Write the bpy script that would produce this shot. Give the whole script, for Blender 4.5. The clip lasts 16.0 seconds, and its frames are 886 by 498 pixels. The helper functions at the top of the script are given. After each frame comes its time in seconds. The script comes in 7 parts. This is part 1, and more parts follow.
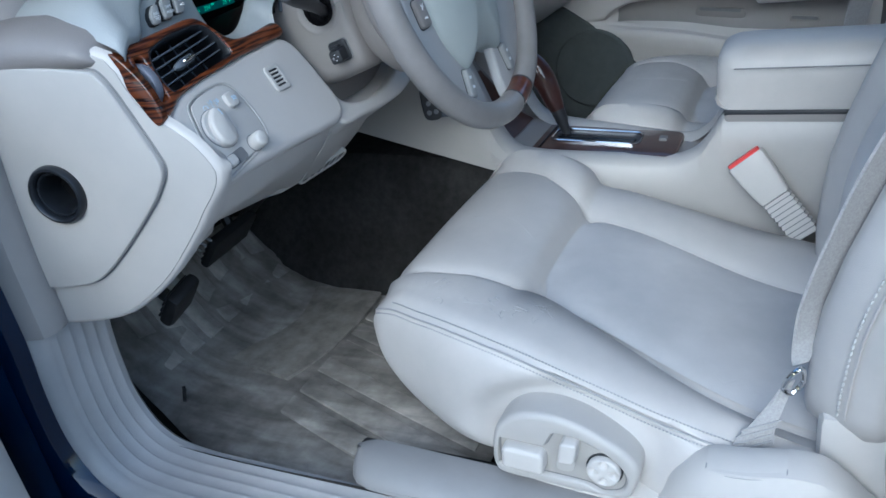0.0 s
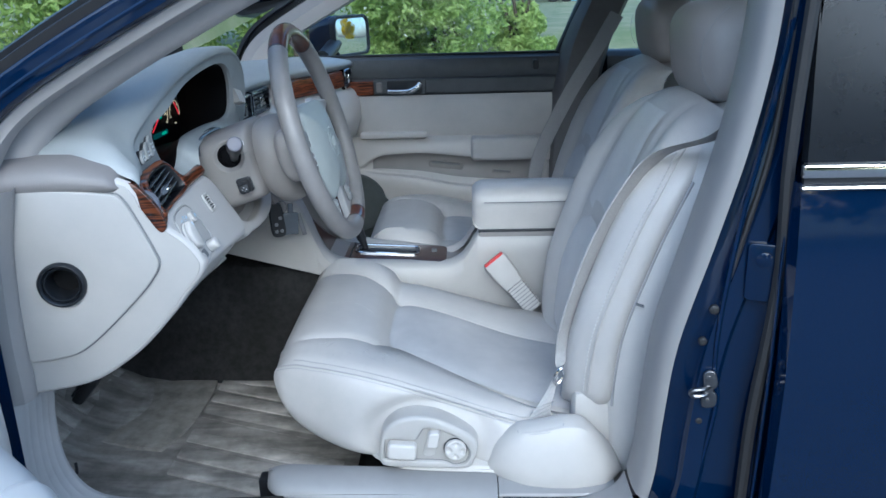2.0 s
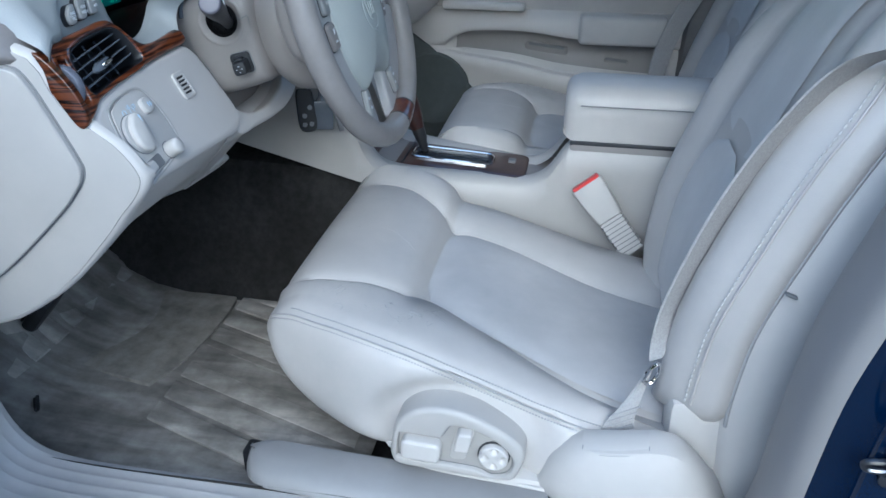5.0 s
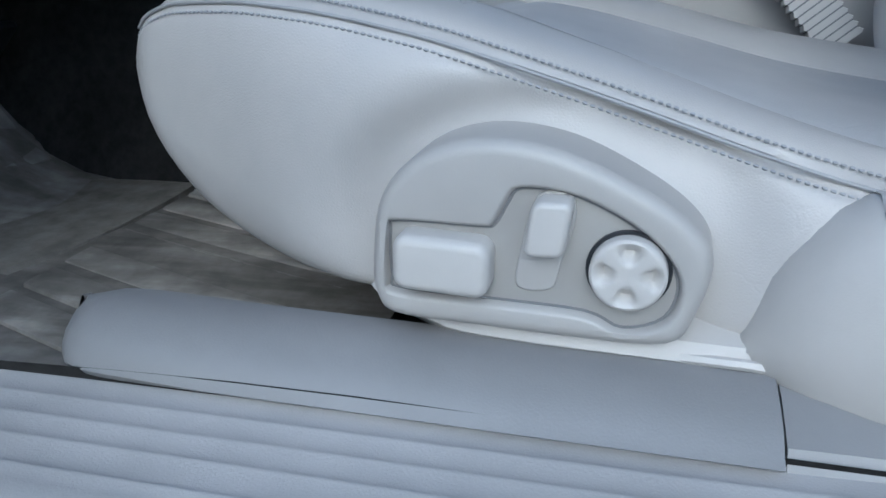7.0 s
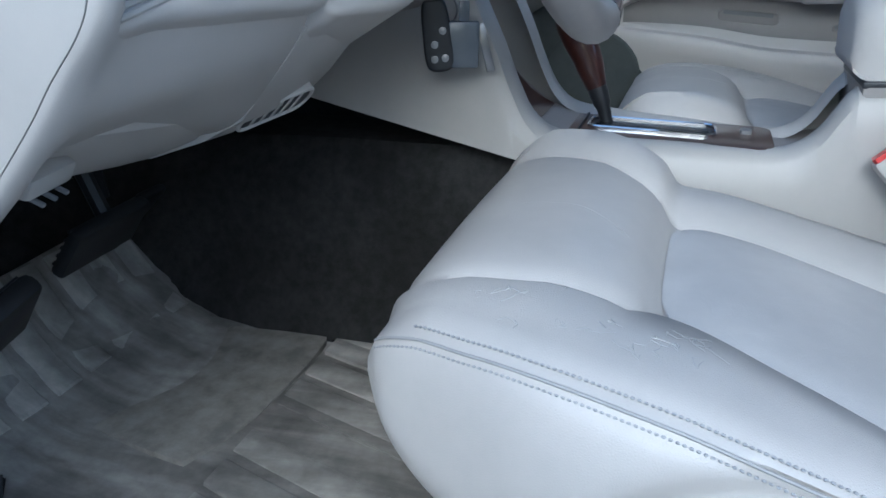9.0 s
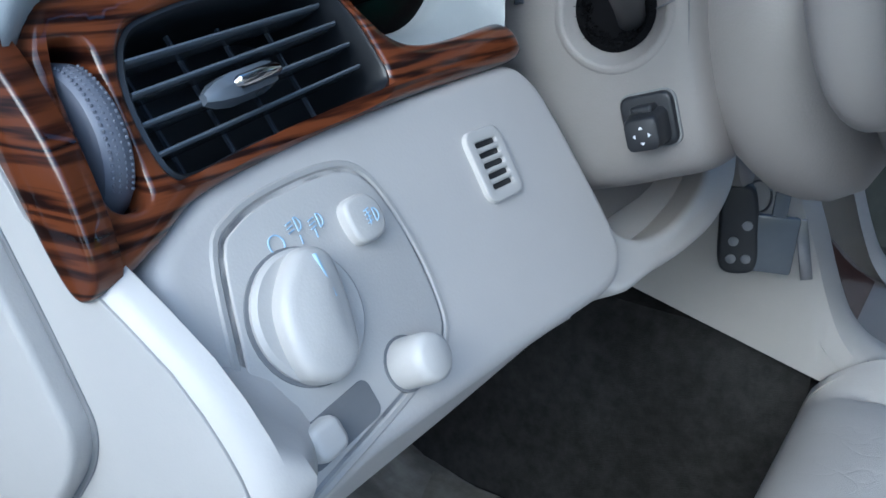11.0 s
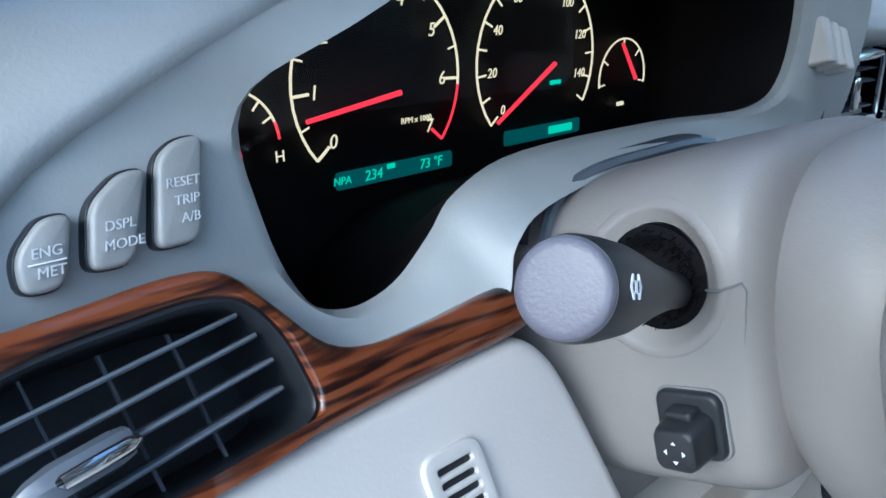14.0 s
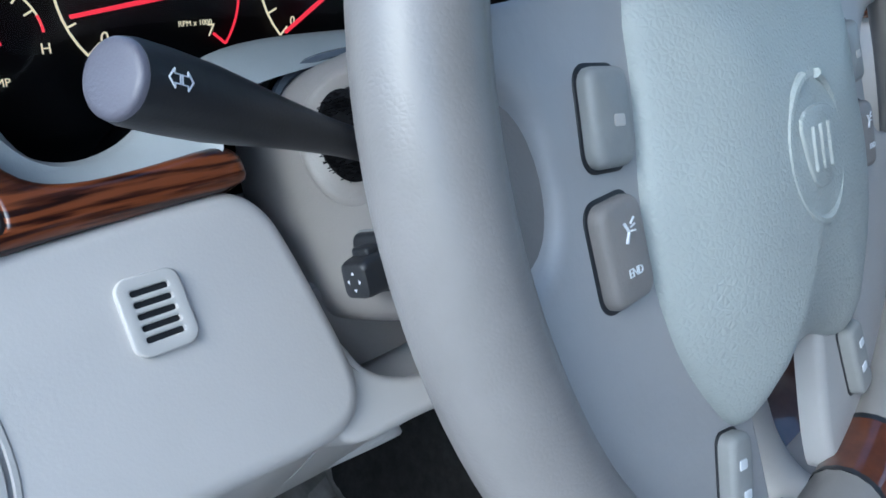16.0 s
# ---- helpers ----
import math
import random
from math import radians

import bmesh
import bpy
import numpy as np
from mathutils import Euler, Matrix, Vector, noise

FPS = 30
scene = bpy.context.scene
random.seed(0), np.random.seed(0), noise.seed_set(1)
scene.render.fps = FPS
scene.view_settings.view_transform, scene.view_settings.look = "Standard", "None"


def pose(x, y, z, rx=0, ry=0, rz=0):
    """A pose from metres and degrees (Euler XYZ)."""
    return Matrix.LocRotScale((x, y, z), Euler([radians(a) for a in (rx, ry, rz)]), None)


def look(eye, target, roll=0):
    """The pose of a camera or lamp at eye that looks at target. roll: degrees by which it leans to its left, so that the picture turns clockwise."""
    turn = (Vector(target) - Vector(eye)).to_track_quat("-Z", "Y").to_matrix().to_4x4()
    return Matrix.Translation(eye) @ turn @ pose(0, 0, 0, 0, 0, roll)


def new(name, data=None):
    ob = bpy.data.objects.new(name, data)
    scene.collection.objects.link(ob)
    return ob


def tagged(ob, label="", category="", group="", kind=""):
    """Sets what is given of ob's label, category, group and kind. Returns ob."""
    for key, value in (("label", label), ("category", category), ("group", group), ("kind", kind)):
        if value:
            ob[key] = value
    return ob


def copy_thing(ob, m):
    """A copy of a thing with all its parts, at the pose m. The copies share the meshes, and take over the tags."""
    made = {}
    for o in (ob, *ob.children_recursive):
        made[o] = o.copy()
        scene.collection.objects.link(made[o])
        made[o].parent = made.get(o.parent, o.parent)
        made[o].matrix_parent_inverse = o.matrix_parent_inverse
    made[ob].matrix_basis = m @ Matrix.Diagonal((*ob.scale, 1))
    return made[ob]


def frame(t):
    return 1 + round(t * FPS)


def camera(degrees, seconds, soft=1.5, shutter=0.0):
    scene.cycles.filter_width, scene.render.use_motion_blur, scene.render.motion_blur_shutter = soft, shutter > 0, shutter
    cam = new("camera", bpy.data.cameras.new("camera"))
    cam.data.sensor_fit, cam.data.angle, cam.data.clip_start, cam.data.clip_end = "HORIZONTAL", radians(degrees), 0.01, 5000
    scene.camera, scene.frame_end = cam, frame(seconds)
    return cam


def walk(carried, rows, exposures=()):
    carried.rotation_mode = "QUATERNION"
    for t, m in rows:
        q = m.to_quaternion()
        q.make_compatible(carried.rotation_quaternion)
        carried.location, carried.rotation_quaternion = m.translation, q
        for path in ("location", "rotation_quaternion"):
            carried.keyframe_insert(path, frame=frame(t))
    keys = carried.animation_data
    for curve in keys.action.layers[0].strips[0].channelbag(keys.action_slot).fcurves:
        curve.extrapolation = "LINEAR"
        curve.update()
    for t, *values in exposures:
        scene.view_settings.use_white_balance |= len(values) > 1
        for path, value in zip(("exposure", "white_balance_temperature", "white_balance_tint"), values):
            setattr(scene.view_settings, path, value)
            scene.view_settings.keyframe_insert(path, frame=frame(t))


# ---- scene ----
from mathutils.bvhtree import BVHTree
cam = camera(59.3, 16.0, soft=1.6)
PATH = [
    (0, (0.039, 0.051, 1.149), (-0.82, 1.626, 0.264), -9.3),
    (0.5, (0.002, -0.057, 1.169), (-0.566, 1.655, 0.306), -6.9),
    (0.7, (-0.001, -0.129, 1.183), (-0.5, 1.619, 0.349), -5.8),
    (1, (0.012, -0.269, 1.206), (-0.42, 1.516, 0.413), -4.6),
    (1.5, (-0.004, -0.415, 1.262), (-0.255, 1.431, 0.534), -2.9),
    (2, (-0.128, -0.492, 1.286), (-0.195, 1.404, 0.652), -1.6),
    (2.5, (-0.2, -0.565, 1.289), (-0.19, 1.357, 0.737), -0.3),
    (3, (-0.22, -0.578, 1.287), (-0.194, 1.348, 0.75), 0.1),
    (3.2, (-0.214, -0.562, 1.285), (-0.201, 1.361, 0.738), -0.1),
    (5.3, (-0.073, 0.04, 1.161), (-0.466, 1.735, 0.174), -0.2),
    (5.5, (-0.08, 0.106, 1.12), (-0.515, 1.765, 0.092), -0.6),
    (6, (-0.11, 0.265, 0.986), (-0.663, 1.856, -0.093), -2.3),
    (6.5, (-0.134, 0.339, 0.778), (-0.692, 1.999, -0.188), -2.2),
    (7, (-0.143, 0.339, 0.669), (-0.682, 2.119, -0.067), -2.9),
    (7.5, (-0.163, 0.368, 0.627), (-0.659, 2.204, 0.008), -3.2),
    (8, (-0.179, 0.346, 0.657), (-0.669, 2.189, 0.054), -3.2),
    (8.5, (-0.244, 0.325, 0.734), (-0.707, 2.167, 0.105), -2.2),
    (8.8, (-0.268, 0.329, 0.836), (-0.791, 2.123, 0.123), -2.0),
    (9, (-0.273, 0.339, 0.894), (-0.879, 2.1, 0.164), -2.7),
    (9.4, (-0.295, 0.347, 1.0), (-1.019, 2.05, 0.242), -2.9),
    (9.5, (-0.303, 0.359, 1.023), (-1.043, 2.042, 0.236), -3.1),
    (9.7, (-0.311, 0.388, 1.053), (-1.092, 2.039, 0.238), -3.2),
    (11.8, (-0.445, 0.598, 1.026), (-1.690, 2.003, 0.339), -0.4),
    (12, (-0.447, 0.606, 1.035), (-1.720, 1.992, 0.358), -0.35),
    (12.5, (-0.445, 0.615, 1.062), (-1.777, 1.966, 0.427), -0.25),
    (13, (-0.441, 0.625, 1.083), (-1.808, 1.947, 0.463), -0.2),
    (13.5, (-0.437, 0.646, 1.103), (-1.815, 1.951, 0.473), -0.3),
    (14, (-0.417, 0.673, 1.115), (-1.797, 1.966, 0.465), -0.5),
    (14.5, (-0.387, 0.697, 1.103), (-1.768, 1.98, 0.435), -0.9),
    (15, (-0.359, 0.706, 1.089), (-1.716, 2.005, 0.404), -0.9),
    (15.5, (-0.328, 0.708, 1.072), (-1.665, 2.022, 0.374), -1.2),
    (16, (-0.29, 0.712, 1.078), (-1.59, 2.057, 0.371), -0.6),
]
EXPOSURES = [(0.0, -0.13), (1.3, 0.0), (2.2, 0.0), (3.2, -0.06), (5.5, -0.1), (6.0, -0.07), (7.0, -0.58), (8.0, -0.5), (8.5, -0.23), (9.5, -0.04), (11.8, 0.32), (12.5, 0.54), (13.5, 0.59), (14.5, 0.50), (16.0, 0.3)]
walk(cam, [(t, look(eye, target, roll)) for t, eye, target, roll in PATH], [(t, ev, 4870, 0) for t, ev in EXPOSURES])

# ---- light: bright veiled sky ----
world = bpy.data.worlds.new("world")
scene.world = world
world.use_nodes = True
wn = world.node_tree.nodes
sky = wn.new("ShaderNodeTexSky")
sky.sky_type = "NISHITA"
sky.sun_disc = False
sky.sun_elevation, sky.sun_rotation = radians(33), radians(171)
sky.air_density, sky.dust_density, sky.ozone_density = 1.0, 3.0, 1.2
world.node_tree.links.new(sky.outputs[0], wn["Background"].inputs[0])
wn["Background"].inputs[1].default_value = 0.34
sun = new("sun", bpy.data.lights.new("sun", "SUN"))
sun.data.energy, sun.data.angle, sun.data.color = 0.8, radians(80), (1.0, 0.97, 0.93)
sun.matrix_world = look((0.9, -4.0, 4.2), (-0.2, 1.0, 0.6))


# ---- materials ----
def mat(name, col, rough=0.5, metal=0.0, col2=None, scale=30.0, bump=0.0, bscale=300.0, coat=0.0, emit=None, power=0.0, cells=False, stain=0.0, spec=0.5, wrinkle=0.0):
    m = bpy.data.materials.new(name)
    m.use_nodes = True
    nt = m.node_tree
    b = nt.nodes["Principled BSDF"]
    b.inputs["Roughness"].default_value, b.inputs["Metallic"].default_value = rough, metal
    b.inputs["Coat Weight"].default_value, b.inputs["Coat Roughness"].default_value = coat, 0.04
    b.inputs["Specular IOR Level"].default_value = spec
    c2 = col2 or tuple(c * 0.86 for c in col)
    tc = nt.nodes.new("ShaderNodeTexCoord")
    n1 = nt.nodes.new("ShaderNodeTexNoise")
    n1.inputs["Scale"].default_value, n1.inputs["Detail"].default_value, n1.inputs["Roughness"].default_value = scale, 6, 0.65
    nt.links.new(tc.outputs["Object"], n1.inputs["Vector"])
    rr = nt.nodes.new("ShaderNodeValToRGB")
    rr.color_ramp.elements[0].position, rr.color_ramp.elements[1].position = 0.35, 0.65
    rr.color_ramp.elements[0].color, rr.color_ramp.elements[1].color = (*c2, 1), (*col, 1)
    nt.links.new(n1.outputs["Fac"], rr.inputs[0])
    out = rr.outputs[0]
    if stain:
        n3 = nt.nodes.new("ShaderNodeTexNoise")
        n3.inputs["Scale"].default_value, n3.inputs["Detail"].default_value = 7, 4
        nt.links.new(tc.outputs["Object"], n3.inputs["Vector"])
        r3 = nt.nodes.new("ShaderNodeMapRange")
        r3.inputs["From Min"].default_value, r3.inputs["From Max"].default_value = 0.4, 0.68
        r3.inputs["To Min"].default_value, r3.inputs["To Max"].default_value = 1.0, 1.0 - stain
        nt.links.new(n3.outputs["Fac"], r3.inputs["Value"])
        mx = nt.nodes.new("ShaderNodeMix")
        mx.data_type, mx.blend_type = "RGBA", "MULTIPLY"
        mx.inputs["Factor"].default_value = 1.0
        nt.links.new(out, mx.inputs["A"])
        nt.links.new(r3.outputs[0], mx.inputs["B"])
        out = mx.outputs["Result"]
    nt.links.new(out, b.inputs["Base Color"])
    if bump:
        if cells:
            n2 = nt.nodes.new("ShaderNodeTexVoronoi")
            n2.feature = "DISTANCE_TO_EDGE"
            src = n2.outputs["Distance"]
        else:
            n2 = nt.nodes.new("ShaderNodeTexNoise")
            n2.inputs["Detail"].default_value = 5
            src = n2.outputs["Fac"]
        n2.inputs["Scale"].default_value = bscale
        nt.links.new(tc.outputs["Object"], n2.inputs["Vector"])
        bp = nt.nodes.new("ShaderNodeBump")
        bp.inputs["Strength"].default_value, bp.inputs["Distance"].default_value = bump, 0.001
        nt.links.new(src, bp.inputs["Height"])
        last = bp
        if wrinkle:
            wp = nt.nodes.new("ShaderNodeTexNoise")
            wp.inputs["Scale"].default_value, wp.inputs["Detail"].default_value = 14, 3
            wa = nt.nodes.new("ShaderNodeMix")
            wa.data_type = "VECTOR"
            wa.inputs["Factor"].default_value = 0.12
            v2 = nt.nodes.new("ShaderNodeTexVoronoi")
            v2.feature = "DISTANCE_TO_EDGE"
            v2.inputs["Scale"].default_value = 26
            mk = nt.nodes.new("ShaderNodeTexNoise")
            mk.inputs["Scale"].default_value, mk.inputs["Detail"].default_value = 5.5, 2
            r1 = nt.nodes.new("ShaderNodeMapRange")
            r1.inputs["From Max"].default_value = 0.035
            r2 = nt.nodes.new("ShaderNodeMapRange")
            r2.inputs["From Min"].default_value, r2.inputs["From Max"].default_value = 0.48, 0.66
            r2.inputs["To Max"].default_value = wrinkle
            b2_ = nt.nodes.new("ShaderNodeBump")
            b2_.inputs["Distance"].default_value = 0.0012
            L = nt.links.new
            L(tc.outputs["Object"], wp.inputs["Vector"])
            L(tc.outputs["Object"], wa.inputs[4])
            L(wp.outputs["Color"], wa.inputs[5])
            L(wa.outputs[1], v2.inputs["Vector"])
            L(tc.outputs["Object"], mk.inputs["Vector"])
            L(v2.outputs["Distance"], r1.inputs["Value"])
            L(mk.outputs["Fac"], r2.inputs["Value"])
            L(r1.outputs[0], b2_.inputs["Height"])
            L(r2.outputs[0], b2_.inputs["Strength"])
            L(bp.outputs[0], b2_.inputs["Normal"])
            last = b2_
        nt.links.new(last.outputs[0], b.inputs["Normal"])
    if emit:
        b.inputs["Emission Color"].default_value, b.inputs["Emission Strength"].default_value = (*emit, 1), power
    return m


def wood_mat(name, tone=1.0):
    m = mat(name, (0.15, 0.038, 0.013), 0.3, coat=0.9, spec=0.08)
    nt = m.node_tree
    b = nt.nodes["Principled BSDF"]
    tc = nt.nodes.new("ShaderNodeTexCoord")
    mp = nt.nodes.new("ShaderNodeMapping")
    mp.inputs["Rotation"].default_value = (radians(8), 0, 0)
    mp.inputs["Scale"].default_value = (3.0, 3.0, 40.0)
    wv = nt.nodes.new("ShaderNodeTexWave")
    wv.wave_type, wv.bands_direction = "BANDS", "Z"
    wv.inputs["Scale"].default_value, wv.inputs["Distortion"].default_value = 1.25, 12.0
    wv.inputs["Detail"].default_value, wv.inputs["Detail Scale"].default_value = 4, 2.2
    ns = nt.nodes.new("ShaderNodeTexNoise")
    ns.inputs["Scale"].default_value, ns.inputs["Detail"].default_value = 9, 8
    ad = nt.nodes.new("ShaderNodeMath")
    ad.operation = "MULTIPLY_ADD"
    ad.inputs[1].default_value = 0.6
    rr = nt.nodes.new("ShaderNodeValToRGB")
    e = rr.color_ramp.elements
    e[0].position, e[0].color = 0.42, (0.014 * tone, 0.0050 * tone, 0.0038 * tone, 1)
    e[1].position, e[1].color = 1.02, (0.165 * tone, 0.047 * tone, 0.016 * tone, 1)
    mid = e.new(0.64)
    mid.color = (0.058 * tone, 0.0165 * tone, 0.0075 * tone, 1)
    L = nt.links.new
    L(tc.outputs["Object"], mp.inputs[0])
    L(mp.outputs[0], wv.inputs["Vector"])
    L(mp.outputs[0], ns.inputs["Vector"])
    L(wv.outputs["Fac"], ad.inputs[0])
    L(ns.outputs["Fac"], ad.inputs[2])
    L(ad.outputs[0], rr.inputs[0])
    L(rr.outputs[0], b.inputs["Base Color"])
    return m


def glass_mat(name, tint, rough=0.0):
    m = bpy.data.materials.new(name)
    m.use_nodes = True
    nt = m.node_tree
    nt.nodes.remove(nt.nodes["Principled BSDF"])
    tr, gl, mx, fr = (nt.nodes.new(k) for k in ("ShaderNodeBsdfTransparent", "ShaderNodeBsdfGlossy", "ShaderNodeMixShader", "ShaderNodeFresnel"))
    tr.inputs[0].default_value = (*tint, 1)
    gl.inputs["Roughness"].default_value = rough
    fr.inputs[0].default_value = 1.45
    nt.links.new(fr.outputs[0], mx.inputs[0])
    nt.links.new(tr.outputs[0], mx.inputs[1])
    nt.links.new(gl.outputs[0], mx.inputs[2])
    nt.links.new(mx.outputs[0], nt.nodes["Material Output"].inputs[0])
    return m


LEATHER = mat("light grey leather", (0.515, 0.49, 0.465), 0.40, col2=(0.45, 0.433, 0.415), scale=6, bump=0.22, bscale=520, cells=True, wrinkle=0.12, stain=0.06)
INSERT = mat("blue grey leather insert", (0.545, 0.53, 0.52), 0.44, col2=(0.45, 0.445, 0.447), scale=5, bump=0.2, bscale=600, cells=True, wrinkle=0.12, stain=0.14)
PLASTIC = mat("light grey plastic", (0.54, 0.515, 0.485), 0.40, col2=(0.505, 0.485, 0.457), scale=14, bump=0.12, bscale=900)
SILL = mat("worn grey sill plastic", (0.44, 0.428, 0.42), 0.40, col2=(0.36, 0.352, 0.346), scale=6, bump=0.25, bscale=700, stain=0.12)
PANEL = mat("grey switch panel plastic", (0.435, 0.416, 0.392), 0.42, col2=(0.41, 0.393, 0.372), scale=14, bump=0.12, bscale=900)
VINYL = mat("grained grey vinyl", (0.55, 0.52, 0.49), 0.43, col2=(0.515, 0.49, 0.46), scale=5, bump=0.10, bscale=600)
PILLARTRIM = mat("grey pillar trim plastic", (0.31, 0.292, 0.28), 0.45, col2=(0.285, 0.27, 0.258), scale=10, bump=0.2, bscale=600)
PILLARCOVER = mat("pale grey pillar cover plastic", (0.42, 0.395, 0.385), 0.5, col2=(0.39, 0.37, 0.36), scale=9, bump=0.2, bscale=600)
PAD = mat("grey dash pad vinyl", (0.33, 0.348, 0.353), 0.36, col2=(0.305, 0.322, 0.327), scale=8, bump=0.25, bscale=500)
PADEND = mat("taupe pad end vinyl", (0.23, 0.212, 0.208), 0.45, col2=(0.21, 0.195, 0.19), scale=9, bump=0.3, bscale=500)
BEZEL = mat("satin grey bezel", (0.38, 0.40, 0.398), 0.48, scale=10, bump=0.12, bscale=700)
BUTTON = mat("grey button plastic", (0.30, 0.305, 0.30), 0.45, bump=0.1, bscale=700)
PRINT = mat("faded print", (0.62, 0.64, 0.67), 0.5)
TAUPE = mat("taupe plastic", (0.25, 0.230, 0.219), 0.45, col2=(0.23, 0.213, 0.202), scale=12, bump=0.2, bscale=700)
RIMLEATHER = mat("grey rim leather", (0.26, 0.243, 0.235), 0.36, col2=(0.215, 0.203, 0.195), scale=14, bump=0.1, bscale=600, cells=True)
DARKTRIM = mat("dark grey trim", (0.09, 0.095, 0.10), 0.5, bump=0.2)
BLACK = mat("black plastic", (0.020, 0.022, 0.026), 0.42, col2=(0.015, 0.016, 0.019), bump=0.1, bscale=900)
GLOSSBLACK = mat("gloss black cladding", (0.010, 0.012, 0.016), 0.18, spec=0.4)
RAILCOVER = mat("grey rail cover plastic", (0.30, 0.294, 0.292), 0.42, col2=(0.265, 0.26, 0.258), scale=8, bump=0.2, bscale=700)
HEADLEATHER = mat("taupe headrest leather", (0.36, 0.33, 0.31), 0.42, col2=(0.32, 0.295, 0.28), scale=8, bump=0.22, bscale=520, cells=True, wrinkle=0.12)
# panel plastic darkened to carry the shade of the switch recess
SHADERECESS = mat("shaded grey switch recess plastic", (0.36, 0.345, 0.32), 0.45, col2=(0.335, 0.32, 0.30), scale=14, bump=0.12, bscale=900)
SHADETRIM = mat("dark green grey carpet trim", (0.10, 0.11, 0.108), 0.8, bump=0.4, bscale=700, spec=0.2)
# insert leather lightened: brighter light on the backrest put into its colour
LITINSERT = mat("lit grey leather back insert", (0.62, 0.605, 0.59), 0.44, col2=(0.54, 0.53, 0.52), scale=6, bump=0.2, bscale=600, cells=True, wrinkle=0.12, stain=0.08)
DOORPANEL = mat("pale door panel vinyl", (0.62, 0.60, 0.57), 0.40, col2=(0.585, 0.567, 0.54), scale=6, bump=0.10, bscale=600)
WOODDOOR = mat("dark red polished wood", (0.085, 0.028, 0.020), 0.3, col2=(0.045, 0.016, 0.012), scale=26, coat=1.0, spec=0.2)
DARKTAUPE = mat("dark taupe trim", (0.135, 0.128, 0.125), 0.5, bump=0.15)
RIMWOOD = mat("red brown rim wood", (0.125, 0.042, 0.020), 0.3, col2=(0.060, 0.019, 0.012), scale=34, coat=1.0, spec=0.2)
KNOBWOOD = mat("dark red brown lever wood", (0.060, 0.022, 0.016), 0.3, col2=(0.035, 0.013, 0.010), scale=30, coat=0.9, spec=0.2)
RUBBER = mat("black rubber", (0.018, 0.018, 0.02), 0.6, bump=0.1)
FELT = mat("black felt pile", (0.006, 0.006, 0.007), 0.9, spec=0.1)
SLATE = mat("slate vent plastic", (0.115, 0.13, 0.155), 0.26)
VENTRIM = mat("blue black vent plastic", (0.016, 0.018, 0.022), 0.35)
STALKTIP = mat("violet grey stalk cap", (0.13, 0.125, 0.155), 0.4, bump=0.2, bscale=900)
WHEELGREY = mat("blue grey thumbwheel plastic", (0.17, 0.18, 0.22), 0.45)
WOOD = wood_mat("polished zebrano wood")
# same wood darkened, with the shade on the dash end put into its colour
SHADEWOOD = wood_mat("shaded polished zebrano wood", 0.62)
WOODDARK = mat("dark brown polished wood", (0.085, 0.042, 0.032), 0.3, col2=(0.040, 0.020, 0.016), scale=14, coat=0.7, spec=0.2)
CHROME = mat("chrome", (0.75, 0.75, 0.76), 0.08, 1.0, col2=(0.7, 0.7, 0.71))
STEEL = mat("zinc steel", (0.26, 0.26, 0.27), 0.28, 1.0)
PAINT = mat("navy metallic paint", (0.0034, 0.0125, 0.041), 0.5, 0.0, col2=(0.0022, 0.0095, 0.032), scale=900, coat=1.0, spec=0.0)
CARPET = mat("dark taupe carpet", (0.046, 0.045, 0.044), 0.95, col2=(0.028, 0.0275, 0.0275), scale=60, bump=0.9, bscale=900, stain=0.35, spec=0.1)
HEELPAD = mat("dark heel pad carpet", (0.34, 0.315, 0.275), 0.95, col2=(0.20, 0.185, 0.163), scale=24, bump=0.8, bscale=900, spec=0.1)
BELT = mat("beige webbing", (0.40, 0.39, 0.38), 0.6, col2=(0.30, 0.29, 0.285), scale=400, bump=0.5, bscale=700)
RED = mat("red plastic", (0.6, 0.03, 0.03), 0.4)
WHITE = mat("white print", (0.8, 0.82, 0.86), 0.5)
PALEBLUE = mat("pale blue print", (0.45, 0.62, 0.80), 0.5)
PALETHREAD = mat("pale thread", (0.60, 0.59, 0.57), 0.7)
STITCH = mat("grey thread", (0.36, 0.362, 0.37), 0.7)
SEAMSOFT = mat("soft leather seam", (0.36, 0.355, 0.355), 0.6)
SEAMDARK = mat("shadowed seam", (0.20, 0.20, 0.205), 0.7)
GLASS = glass_mat("clear glass", (0.93, 0.96, 0.95))
TINT = glass_mat("tinted glass", (0.27, 0.32, 0.34))
LENS = glass_mat("smoked cluster lens", (0.9, 0.9, 0.92), 0.05)
MIRROR = mat("mirror", (0.85, 0.87, 0.88), 0.02, 1.0)
DIALFACE = mat("black dial face", (0.004, 0.004, 0.005), 0.6, spec=0.2)
DIALGLOW = mat("warm dial print", (0.5, 0.42, 0.28), 0.5, emit=(1.0, 0.76, 0.42), power=0.75)
NEEDLE = mat("red needle", (0.6, 0.02, 0.02), 0.5, emit=(1.0, 0.03, 0.05), power=0.9)
GREENGLOW = mat("green display glow", (0.02, 0.3, 0.18), 0.5, emit=(0.03, 0.85, 0.45), power=0.55)
# glowing teal that stands in for a reflection in the cluster lens
TEALGLINT = mat("teal lens reflection", (0.02, 0.09, 0.08), 0.4, emit=(0.05, 0.35, 0.30), power=0.14)


# ---- building helpers ----
def lin(a, b, n):
    return [a + (b - a) * k / (n - 1) for k in range(n)]


def thing(name, label, category, group="", kind="", at=(0, 0, 0)):
    ob = new(name)
    ob.location = at
    ob.empty_display_size = 0.05
